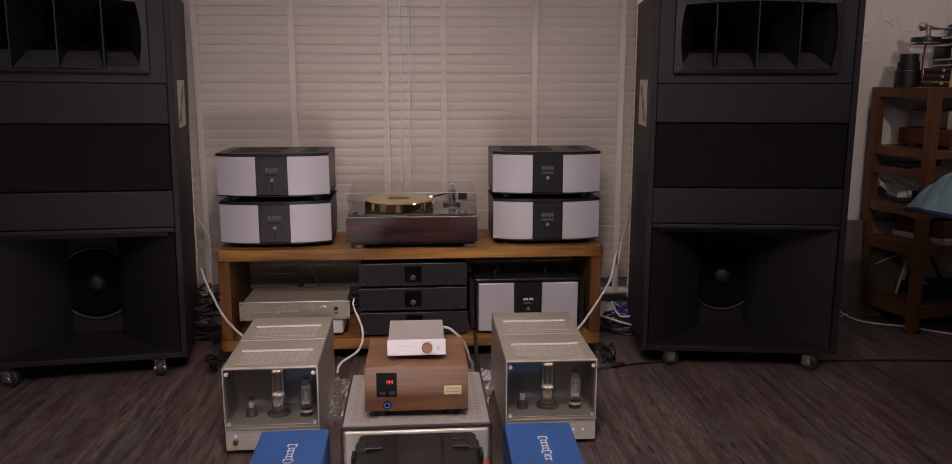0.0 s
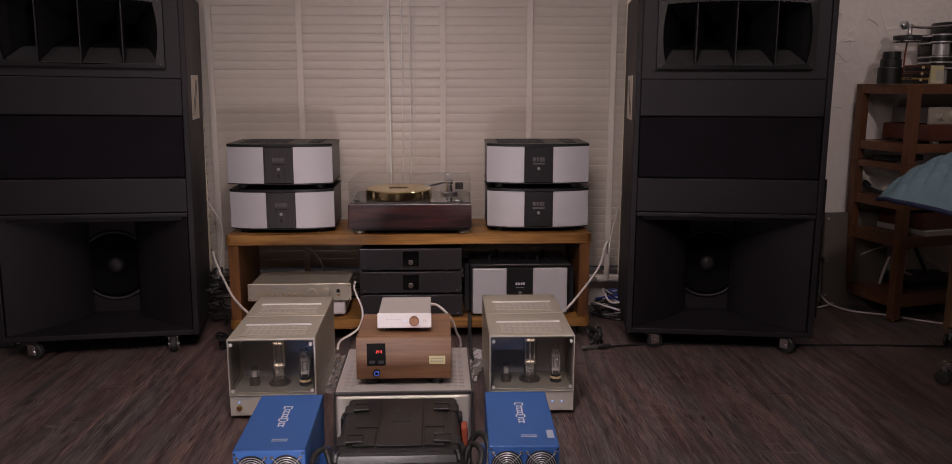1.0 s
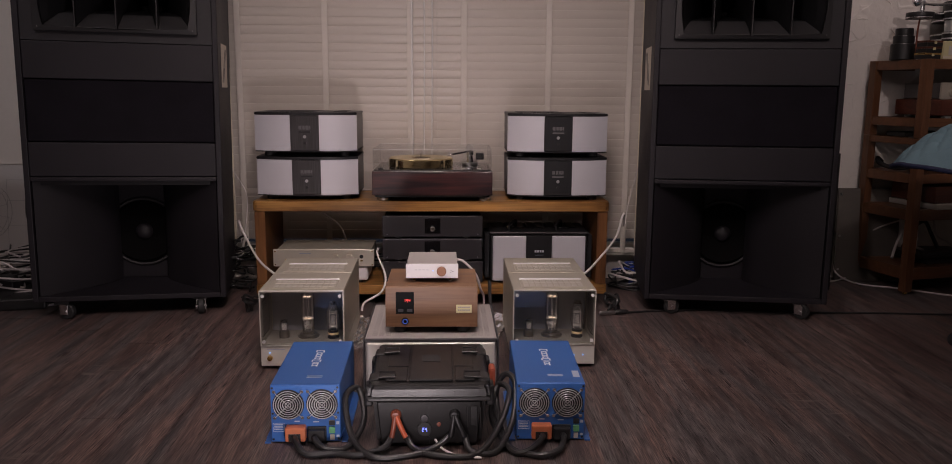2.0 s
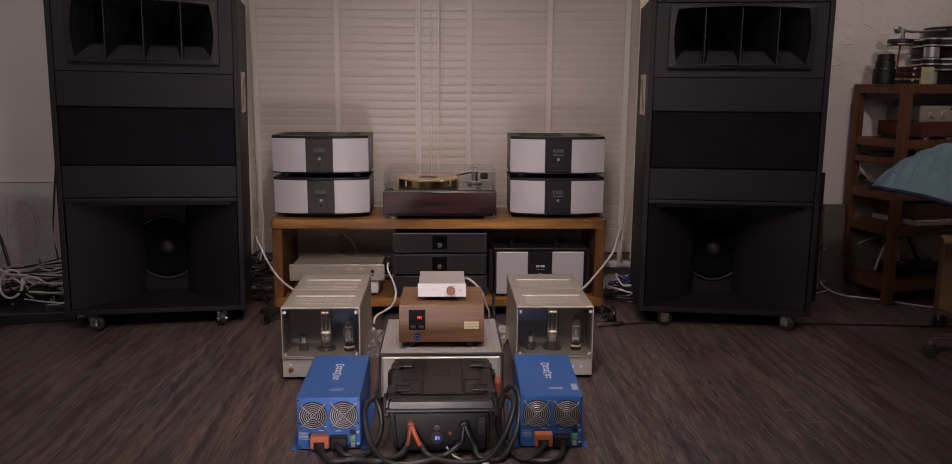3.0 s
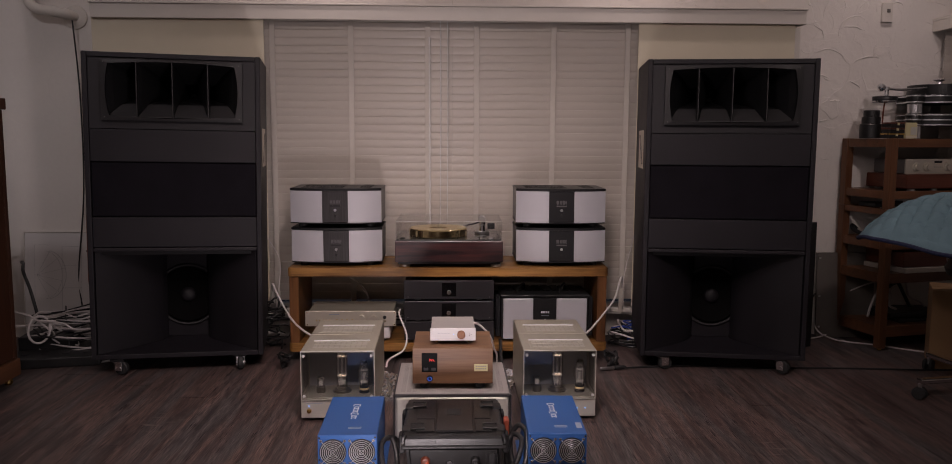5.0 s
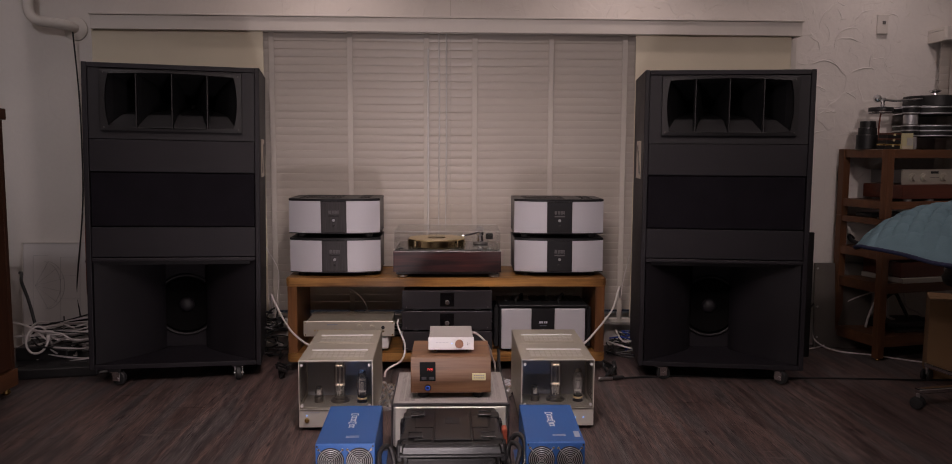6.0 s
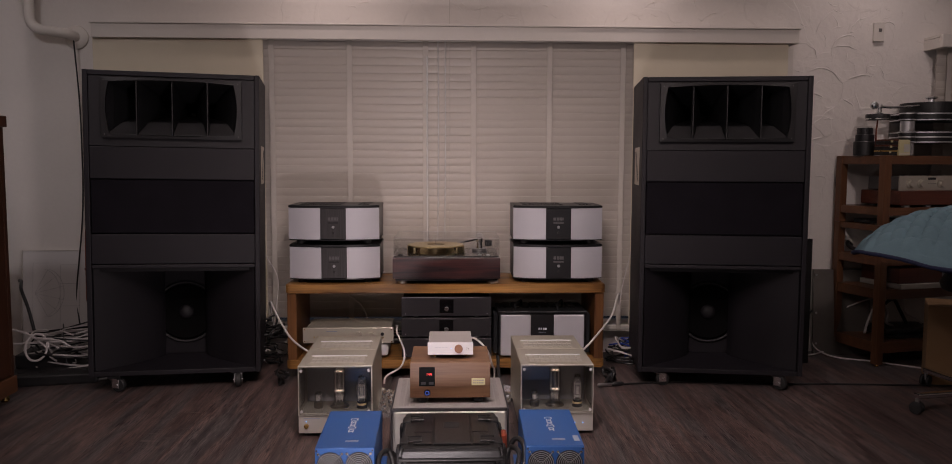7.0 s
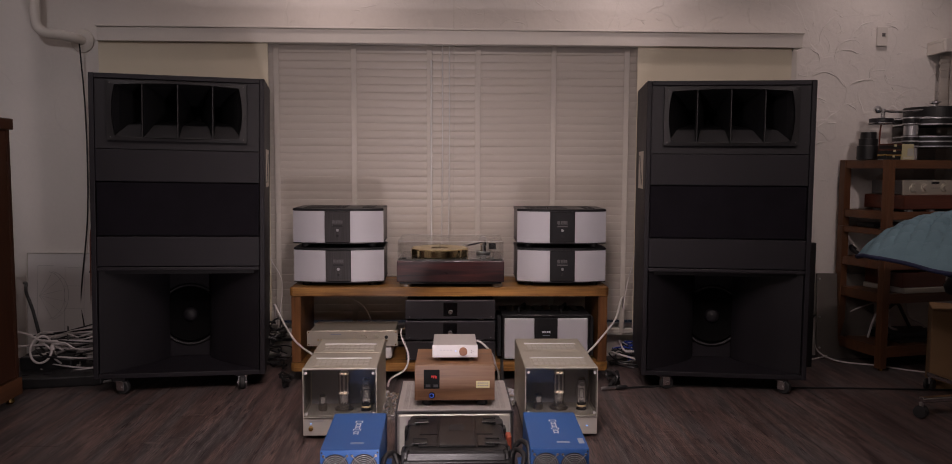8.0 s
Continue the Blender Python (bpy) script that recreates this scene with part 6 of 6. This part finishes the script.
cable("white_cable", [(1.86, 3.52, 0.006), (1.98, 3.50, 0.006), (2.08, 3.54, 0.012), (2.16, 3.585, 0.03)], 0.004, CABLE_W, "white cable lying along the wall")
cable("white_cable", [(LOWER @ Vector(p))[:] for p in ((0.10, 0.20, 0.135), (0.14, 0.22, 0.20), (0.20, 0.24, 0.275), (0.25, 0.24, 0.285), (0.265, 0.22, 0.24), (0.24, 0.20, 0.19), (0.28, 0.19, 0.168))], 0.0065, CABLE_W, "white cable looping over the low unit in the rack")
cable("black_lead", [(LOWER @ Vector(p))[:] for p in ((0.24, 0.28, 0.168), (0.28, 0.27, 0.26), (0.34, 0.26, 0.30), (0.37, 0.24, 0.24), (0.40, 0.22, 0.168))], 0.009, CABLE_B, "thick black lead arching over the low unit")
cable("white_cable", [(LOWER @ Vector(p))[:] for p in ((0.42, 0.28, 0.30), (0.43, 0.26, 0.22), (0.47, 0.22, 0.19), (0.50, 0.20, 0.145))], 0.005, CABLE_W, "pale cable hanging behind the low unit")
cable("black_lead", [(1.93, 3.52, 0.02), (2.00, 3.56, 0.20), (2.07, 3.58, 0.24), (2.12, 3.58, 0.12), (2.15, 3.56, 0.01)], 0.005, CABLE_B, "black lead arching up behind the rack")
g = thing("steel_panel", pose(2.04, 3.545, 0, -4, 0, 0), "grey steel panel leaning on the wall", "panel")
part("sheet", box(0, 0.32, 0, 0.02, 0.0, 0.47, 0.002), STEELGREY, g)
for z in (0.06, 0.23, 0.44):
    part("rivet", disc(0.006, 0.004, 12, at_front(0.014, 0.0, z)), STEEL, g)
p = thing("dark_board", pose(1.808, 3.34, 0, 0, 0, 12), "narrow black board standing behind the loudspeaker", "board")
part("board", box(-0.04, 0.115, -0.012, 0.012, 0.0, 0.66, 0.003), BLACKPL, p)

# ---- covered chair and carton ----
chair = thing("swivel_chair", pose(2.350, 2.555, 0), "chrome swivel chair base under a quilt", "chair")
part("gas_column", lathe([(0.030, 0.06), (0.030, 0.28), (0.018, 0.285), (0.018, 0.50)], 22), BLACKPL, chair)
part("seat", lathe([(0.17, 0.50), (0.20, 0.51), (0.21, 0.54), (0.19, 0.575), (0.0, 0.58)], 36), BLACKPL, chair)
for k in range(4):
    a = radians(190 + 90 * k)
    c, s_ = math.cos(a), math.sin(a)
    leg = box(0.02, 0.365, -0.018, 0.018, 0.066, 0.088, 0.005)
    lg = part("leg", moved(leg, Matrix.Rotation(a, 4, "Z")), CHROME, chair)
    turn = Matrix.Translation((0.36 * c, 0.36 * s_, 0.027)) @ Matrix.Rotation(a + 0.5, 4, "Z") @ Matrix.Rotation(radians(90), 4, "Y")
    for o in (-0.022, 0.006):
        part("wheel", lathe([(0.012, 0), (0.025, 0.002), (0.027, 0.006), (0.027, 0.010), (0.025, 0.014), (0.012, 0.016)], 24, turn @ Matrix.Translation((0, 0, o))), RUBBER, lg)
    part("stem", lathe([(0.008, 0.030), (0.008, 0.066)], 12, pose(0.36 * c, 0.36 * s_, 0)), STEEL, lg)


def quilt():
    q = thing("quilt", pose(2.335, 2.575, 0), "teal quilted cover with navy edging draped over a chair", "quilt")
    rings, seg = 90, 320

    def place(r, k, off=0.0):
        a = 2 * math.pi * k / seg
        ca, sa = math.cos(a), math.sin(a)
        u, w = 0.56 * r * ca, 0.42 * r * sa
        side = max(0.0, -ca)
        drop = 0.225 * r ** 3.0 - 0.052 * side ** 1.5 * r ** 3
        fold = 0.010 * r * r * math.sin(4 * a + 0.8) + 0.002 * r ** 3 * math.sin(11 * a)
        g1, g2 = math.sin((u + w) * 38), math.sin((u - w) * 38)
        puff = 0.030 * (abs(g1 * g2)) ** 0.38 * (1 - r ** 12)
        return (u, w, 0.848 - drop + fold + puff - off + 0.006 * noise.noise((u * 9, w * 9, 0)))

    bm = bmesh.new()
    top = [[bm.verts.new(place(max(r, 0.02) / rings, k)) for k in range(seg)] for r in range(rings + 1)]
    under = [bm.verts.new(place(1.0, k, 0.010)) for k in range(seg)]
    inner = [bm.verts.new(place(0.4, k, 0.03)) for k in range(seg)]
    for a, b in zip(top, top[1:]):
        for k in range(seg):
            f = bm.faces.new((a[k], a[(k + 1) % seg], b[(k + 1) % seg], b[k]))
            f.smooth = True
    bm.faces.new(top[0])
    for a, b in ((top[-1], under), (under, inner)):
        for k in range(seg):
            bm.faces.new((a[k], a[(k + 1) % seg], b[(k + 1) % seg], b[k]))
    part("cloth", bm, QUILT, q)
    edge = [Vector(place(1.0, k, 0.005)) for k in range(0, seg, 2)]
    part("binding", tube([*edge, edge[0]], 0.0085, 8, 2), NAVY, q, "navy edge binding")
    part("pad", lathe([(0.0, 0.585), (0.19, 0.585), (0.22, 0.66), (0.16, 0.81), (0.0, 0.84)], 30), NAVY, q)


quilt()
bx_ = thing("cardboard_box", pose(2.305, 2.945, 0, 0, 0, -28), "brown closed cardboard box on the floor", "cardboard box")
part("carton", box(0, 0.42, 0, 0.26, 0, 0.375, 0.003), CARD, bx_)
part("flap", box(0.001, 0.419, 0.001, 0.128, 0.3753, 0.3785, 0.001, 1), CARD, bx_)
part("flap", box(0.001, 0.419, 0.131, 0.259, 0.3753, 0.3785, 0.001, 1), CARD, bx_)
part("tape", box(0.16, 0.21, 0.002, 0.258, 0.3787, 0.3793), PALE, bx_)

# ---- left-hand corner ----
cb = thing("dark_cabinet", pose(-1.892, 2.80, 0, 0, 0, 90), "dark brown wooden cabinet with a brass-footed plinth", "cabinet")
part("side_board", box(-0.024, 0, 0.0, 0.42, 0.11, 1.1945, 0.002), DARKWOOD, cb)
part("side_board", box(-0.60, -0.576, 0.0, 0.42, 0.11, 1.1945, 0.002), DARKWOOD, cb)
part("back_board", box(-0.575, -0.025, 0.40, 0.415, 0.13, 1.19), DARKWOOD, cb)
part("top_board", box(-0.615, 0.012, -0.012, 0.43, 1.195, 1.243, 0.004), DARKWOOD, cb)
for x0 in (-0.575, -0.299):
    d_ = part("door", box(x0, x0 + 0.273, 0.002, 0.022, 0.115, 1.19, 0.003), DARKWOOD, cb)
    part("pull", disc(0.011, 0.02, 16, at_front(x0 + (0.25 if x0 < -0.4 else 0.025), 0.001, 0.7)), BRASS, d_)
part("plinth", box(-0.61, 0.008, -0.008, 0.42, 0.035, 0.1095, 0.003), TEAK_X, cb)
for x in (-0.57, -0.03):
    for y in (0.03, 0.38):
        part("foot", lathe([(0.014, 0), (0.020, 0.008), (0.014, 0.0345)], 18, pose(x, y, 0)), BRASS, cb)

bd = thing("drawing_board", pose(-2.07, 3.545, 0.0, -6, 0, 3), "white board with a faint plotted drawing, leaning on the wall", "board")
part("panel", box(-0.172, 0.172, 0, 0.012, 0, 0.575, 0.003), PAPER, bd)
dm = bmesh.new()
arc = [(-0.06 + 0.10 * math.sin(a), -0.0006, 0.35 + 0.13 * math.cos(a)) for a in [radians(10 + 16 * k) for k in range(11)]]
add(dm, tube(arc, 0.0009, 5, 3))
add(dm, tube([(x - 0.02, y, z) for x, y, z in arc], 0.0007, 5, 3))
for k in range(0, 11, 2):
    add(dm, tube([(-0.11, -0.0006, 0.35), arc[k]], 0.0006, 5, smooth=False))
for a_, b_ in (((0.02, 0.14), (0.02, 0.50)), ((0.12, 0.14), (0.12, 0.50)), ((0.02, 0.50), (0.12, 0.50)), ((0.02, 0.40), (0.12, 0.40)), ((0.02, 0.28), (0.12, 0.28)), ((0.02, 0.14), (0.12, 0.14)), ((-0.12, 0.20), (-0.12, 0.51)), ((-0.12, 0.51), (-0.04, 0.51))):
    add(dm, tube([(a_[0], -0.0006, a_[1]), (b_[0], -0.0006, b_[1])], 0.0006, 5, smooth=False))
part("drawing", dm, INK, bd)
part("edge_strip", box(-0.1765, -0.1725, -0.004, 0.014, 0, 0.579, 0.001, 1), VALANCE, bd)
part("edge_strip", box(-0.172, 0.172, -0.004, 0.014, 0.5755, 0.579, 0.001, 1), VALANCE, bd)
part("square_mark", box(0.145, 0.154, -0.0012, -0.0004, 0.470, 0.481), BLACKPL, bd)

for (x, y, wx, wy, h, t_) in ((-1.86, 3.10, 0.20, 0.09, 0.05, 12), (-1.70, 3.30, 0.22, 0.10, 0.045, 24), (-1.97, 3.27, 0.12, 0.10, 0.11, 5)):
    ps = thing("power_strip", pose(x, y, 0, 0, 0, t_), "black power strip box heaped with cables", "power strip", "power strips")
    part("body", box(-wx, wx, -wy, wy, 0.004, h, 0.006), BLACKPL, ps)
    part("base", box(-wx + 0.01, wx - 0.01, -wy + 0.01, wy - 0.01, 0, 0.0038), RUBBER, ps)
    for k in range(4):
        part("outlet", box(-wx + 0.04 + k * wx * 0.45, -wx + 0.07 + k * wx * 0.45, -0.02, 0.02, h + 0.0003, h + 0.003, 0.001, 1), GREYBLACK, ps)

rnd = random.Random(11)


def tangle(cx, cy, sx, sy, zlo, zhi, n, mats, rr, label):
    """Loose cables lying in loops over one another."""
    for k in range(n):
        z = zlo + (zhi - zlo) * k / max(1, n - 1)
        a0, r0 = rnd.uniform(0, 6.28), rnd.uniform(0.45, 1.0)
        pts = []
        for j in range(rnd.randint(7, 11)):
            a = a0 + j * rnd.uniform(0.6, 1.1)
            r0 = min(1.0, max(0.25, r0 + rnd.uniform(-0.3, 0.3)))
            pts.append((cx + sx * r0 * math.cos(a), cy + sy * r0 * math.sin(a), max(0.006, z + rnd.uniform(-0.02, 0.03))))
        mt = mats[k % len(mats)]
        cable("loose_cable", pts, rnd.uniform(*rr), mt[0], mt[1] + label, "cable", 7, 7)


tangle(-1.84, 3.30, 0.22, 0.17, 0.05, 0.20, 13, ((CABLE_W, "white cable "), (CABLE_W, "pale looped cable "), (CABLE_B, "black cable ")), (0.0035, 0.0055), "tangled in a heap by the wall")
# one coil and a fan of stiff white leads on top of the heap
coil = [(-1.975 + 0.052 * math.cos(0.55 * k), 3.16 + 0.020 * math.sin(0.55 * k), 0.150 + 0.062 * math.sin(0.55 * k)) for k in range(13)]
cable("loose_cable", [(-2.20, 3.24, 0.20), (-2.12, 3.21, 0.225), (-2.02, 3.18, 0.21), *coil, (-1.93, 3.22, 0.10)], 0.0055, CABLE_W, "thick white cable coiled over the power strips")
for k, (x0, z0, x1, y1, z1) in enumerate(((-2.16, 0.15, -1.76, 3.24, 0.165), (-2.10, 0.10, -1.77, 3.26, 0.185), (-2.02, 0.11, -1.74, 3.22, 0.205), (-1.98, 0.14, -1.75, 3.27, 0.150), (-1.95, 0.09, -1.76, 3.21, 0.125), (-1.90, 0.12, -1.73, 3.25, 0.190))):
    cable("loose_cable", [(x0, 3.20 + 0.015 * k, z0), (x0 + 0.10, 3.19 + 0.012 * k, z0 + 0.012), ((x0 + x1) / 2 + 0.04, 3.20 + 0.01 * k, (z0 + z1) / 2 + 0.01), (x1, y1, z1)], 0.0055, CABLE_W, "stiff white cable fanning out from the heap")
cable("loose_cable", [(-1.86, 3.05, 0.008), (-1.78, 3.10, 0.006), (-1.70, 3.09, 0.006), (-1.62, 3.12, 0.006)], 0.0055, CABLE_W, "white cable lying on the floor by the loudspeaker")
tangle(-0.90, 3.38, 0.09, 0.12, 0.01, 0.22, 8, ((CABLE_B, "black cable "),), (0.003, 0.006), "bunched beside the low rack")
tangle(0.98, 3.42, 0.12, 0.12, 0.008, 0.10, 10, ((CABLE_B, "black cable "), (CABLE_B, "dark cable "), (CABLE_BLUE, "blue cable "), (CABLE_B, "black cable "), (CABLE_W, "white cable ")), (0.003, 0.005), "lying in loops beside the low rack")
tangle(0.795, 3.02, 0.028, 0.05, 0.008, 0.04, 3, ((CABLE_B, "black braided cable "),), (0.006, 0.008), "coiled at the rack's foot")
tangle(-0.765, 3.00, 0.035, 0.06, 0.008, 0.06, 3, ((CABLE_B, "black cable "),), (0.005, 0.007), "coiled at the rack's foot")
tangle(0.20, 3.46, 0.6, 0.03, 0.10, 0.16, 4, ((CABLE_B, "black cable "),), (0.004, 0.006), "running behind the rack")

cable("wall_wire", [(-1.922, 3.565, 1.675), (-1.918, 3.60, 1.3), (-1.924, 3.60, 0.8), (-1.968, 3.59, 0.36), (-1.950, 3.57, 0.18)], 0.004, CABLE_B, "black wire hanging down the plaster wall", "wire")
cable("wall_wire", [(-1.912, 3.60, 0.70), (-1.92, 3.605, 0.6), (-1.915, 3.58, 0.18)], 0.003, REDBOOT, "thin red wire hanging beside a black one", "wire")
cable("black_lead", [(-2.28, 3.615, 0.41), (-2.22, 3.52, 0.42), (-2.17, 3.42, 0.39), (-2.13, 3.40, 0.30), (-2.09, 3.38, 0.17)], 0.008, CABLE_B, "thick black lead dropping to the power strips")
pp = thing("drain_pipe", pose(0, 0, 0), "white pipe elbow entering the wall under the ceiling", "pipe")
part("pipe", tube([(-1.925, 3.615, 1.697), (-1.95, 3.56, 1.705), (-2.02, 3.545, 1.717), (-2.085, 3.54, 1.727), (-2.122, 3.535, 1.765), (-2.126, 3.53, 1.85), (-2.128, 3.53, 2.1), (-2.128, 3.53, 2.448)], 0.026, 16), VALANCE, pp)
part("flange", lathe([(0.0305, 0), (0.062, 0.0), (0.060, 0.008), (0.040, 0.016), (0.0305, 0.018)], 30, Matrix.Translation((-1.928, 3.618, 1.697)) @ FRONT), VALANCE, pp)

# ---- leads round the gear ----
cable("thin_cable", [(-0.95, 3.46, 0.62), (-0.924, 3.45, 0.554), (-0.87, 3.45, 0.445), (-0.873, 3.42, 0.30), (-0.89, 3.42, 0.2)], 0.0025, CABLE_W, "thin pale cable looping behind the loudspeaker")
cable("white_cable", [(-0.90, 3.44, 0.22), (-0.895, 3.38, 0.33), (-0.849, 3.25, 0.317), (-0.789, 3.15, 0.257), (-0.712, 3.0, 0.217), (-0.611, 2.82, 0.205), (-0.56, 2.80, 0.20)], 0.0050, CABLE_W, "thick white cable sagging into the valve amplifier")
cable("thin_cable", [(0.99, 3.42, 0.62), (0.965, 3.43, 0.50), (0.94, 3.42, 0.40), (0.92, 3.38, 0.32)], 0.0025, CABLE_W, "thin pale cable running up behind the loudspeaker")
cable("white_cable", [(0.93, 3.44, 0.30), (0.925, 3.42, 0.36), (0.897, 3.35, 0.352), (0.84, 3.2, 0.289), (0.732, 3.0, 0.237), (0.631, 2.82, 0.205), (0.58, 2.80, 0.20)], 0.0050, CABLE_W, "thick white cable sagging towards the valve amplifier")
cable("white_cable", [(0.085, 2.34, 0.365), (0.125, 2.36, 0.36), (0.172, 2.37, 0.31), (0.192, 2.40, 0.248), (0.205, 2.44, 0.206), (0.20, 2.50, 0.10), (0.16, 2.56, 0.008)], 0.0042, CABLE_W, "white cable curving down from the small amplifier")
cable("white_cable", [(-0.225, 3.10, 0.26), (-0.225, 3.06, 0.237), (-0.188, 3.0, 0.158), (-0.197, 2.9, 0.113), (-0.258, 2.82, 0.09), (-0.27, 2.80, 0.06)], 0.0045, CABLE_W, "white cable drooping from the rack to the valve amplifier")
cable("grey_cable", [(-0.54, 3.44, 0.40), (-0.516, 3.42, 0.369), (-0.44, 3.42, 0.312), (-0.402, 3.40, 0.243), (-0.40, 3.37, 0.19)], 0.0045, CABLE_W, "pale cable curving down behind the preamplifier")
cable("black_lead", [(0.255, 2.62, 0.008), (0.262, 2.75, 0.008), (0.258, 2.95, 0.05), (0.262, 3.085, 0.100), (0.262, 3.12, 0.103)], 0.008, CABLE_B, "black braided lead behind the valve amplifier")
jp = thing("jack_plug", pose(0.79, 2.935, 0.0, 0, 0, 12), "black and silver jack plug on a floor lead", "plug")
part("sleeve", lathe([(0.009, 0), (0.011, 0.004), (0.010, 0.05), (0.006, 0.06)], 18, Matrix.Translation((0, 0, 0.0115)) @ Matrix.Rotation(radians(90), 4, "Y")), BLACKPL, jp)
part("tip", lathe([(0.006, -0.07), (0.0085, -0.066), (0.0085, -0.004), (0.007, 0)], 18, Matrix.Translation((0, 0, 0.0115)) @ Matrix.Rotation(radians(90), 4, "Y")), STEEL, jp)
cable("floor_lead", [(0.85, 2.947, 0.008), (0.98, 2.975, 0.005), (1.2, 2.99, 0.005), (1.45, 2.95, 0.005), (1.686, 2.942, 0.005), (1.973, 2.926, 0.005), (2.27, 2.90, 0.005), (2.8, 2.88, 0.005)], 0.0042, CABLE_B, "thin black lead running across the floor")
for x, y, t_, w_ in ((-0.235, 2.68, 8, 0.075), (0.235, 2.74, -12, 0.07)):
    fo = bmesh.new()
    n_ = 14
    grid = [[fo.verts.new(((i / n_ - 0.5) * 2 * w_, (j / n_ - 0.5) * 0.34, 0.012 + 0.026 * abs(noise.noise((i * 0.45 + x * 9, j * 0.4, t_))))) for i in range(n_ + 1)] for j in range(n_ + 1)]
    for j in range(n_):
        for i in range(n_):
            fo.faces.new((grid[j][i], grid[j][i + 1], grid[j + 1][i + 1], grid[j + 1][i]))
    low = [[fo.verts.new((v.co.x, v.co.y, 0.0)) for v in row] for row in grid]
    for a_, b_ in ((grid[0], low[0]), (grid[-1], low[-1]), ([r[0] for r in grid], [r[0] for r in low]), ([r[-1] for r in grid], [r[-1] for r in low])):
        for k in range(n_):
            fo.faces.new((a_[k], a_[k + 1], b_[k + 1], b_[k]))
    solid("foil_wrap", fo, FOIL, "crumpled shiny foil wrapping on the floor", "foil", m=pose(x, y, 0, 0, 0, t_))


# ---- floor boards ----
floor = solid("floor", box(WEST, EAST, SOUTH, WALL_Y, -0.08, -0.006), SUB, "dark grey-brown wood plank floor", "floor", kind="structure")
BW, BL = 0.15, 1.22
plank = box(-BW / 2 + 0.0003, BW / 2 - 0.0003, -BL / 2 + 0.0003, BL / 2 - 0.0003, -0.006, 0.0, 0.0004, 1)
pm = None
rest = bmesh.new()
for col in range(int((EAST - WEST) / BW) + 1):
    x = WEST + (col + 0.5) * BW
    off = (col * 0.43) % 1.0 * BL
    for row in range(-1, 8):
        y0, y1 = SOUTH + off + (row - 1) * BL, SOUTH + off + row * BL
        y0, y1 = max(y0, SOUTH), min(y1, WALL_Y)
        if y1 - y0 < 0.02 or x > EAST:
            continue
        if y1 > 0.9 and y1 - y0 > BL - 0.001 and -2.3 < x < 2.8:
            if pm is None:
                pob = part("plank", plank, PLANK, floor)
                pm = pob.data
            else:
                pob = new("plank", pm)
                pob.parent = floor
            pob.location = (x, (y0 + y1) / 2, 0)
        else:
            box(x - BW / 2 + 0.0007, x + BW / 2 - 0.0007, y0 + 0.0006, y1 - 0.0006, -0.006, 0.0, bm=rest)
tagged(part("plank_field", rest, PLANK, floor), kind="stuff")
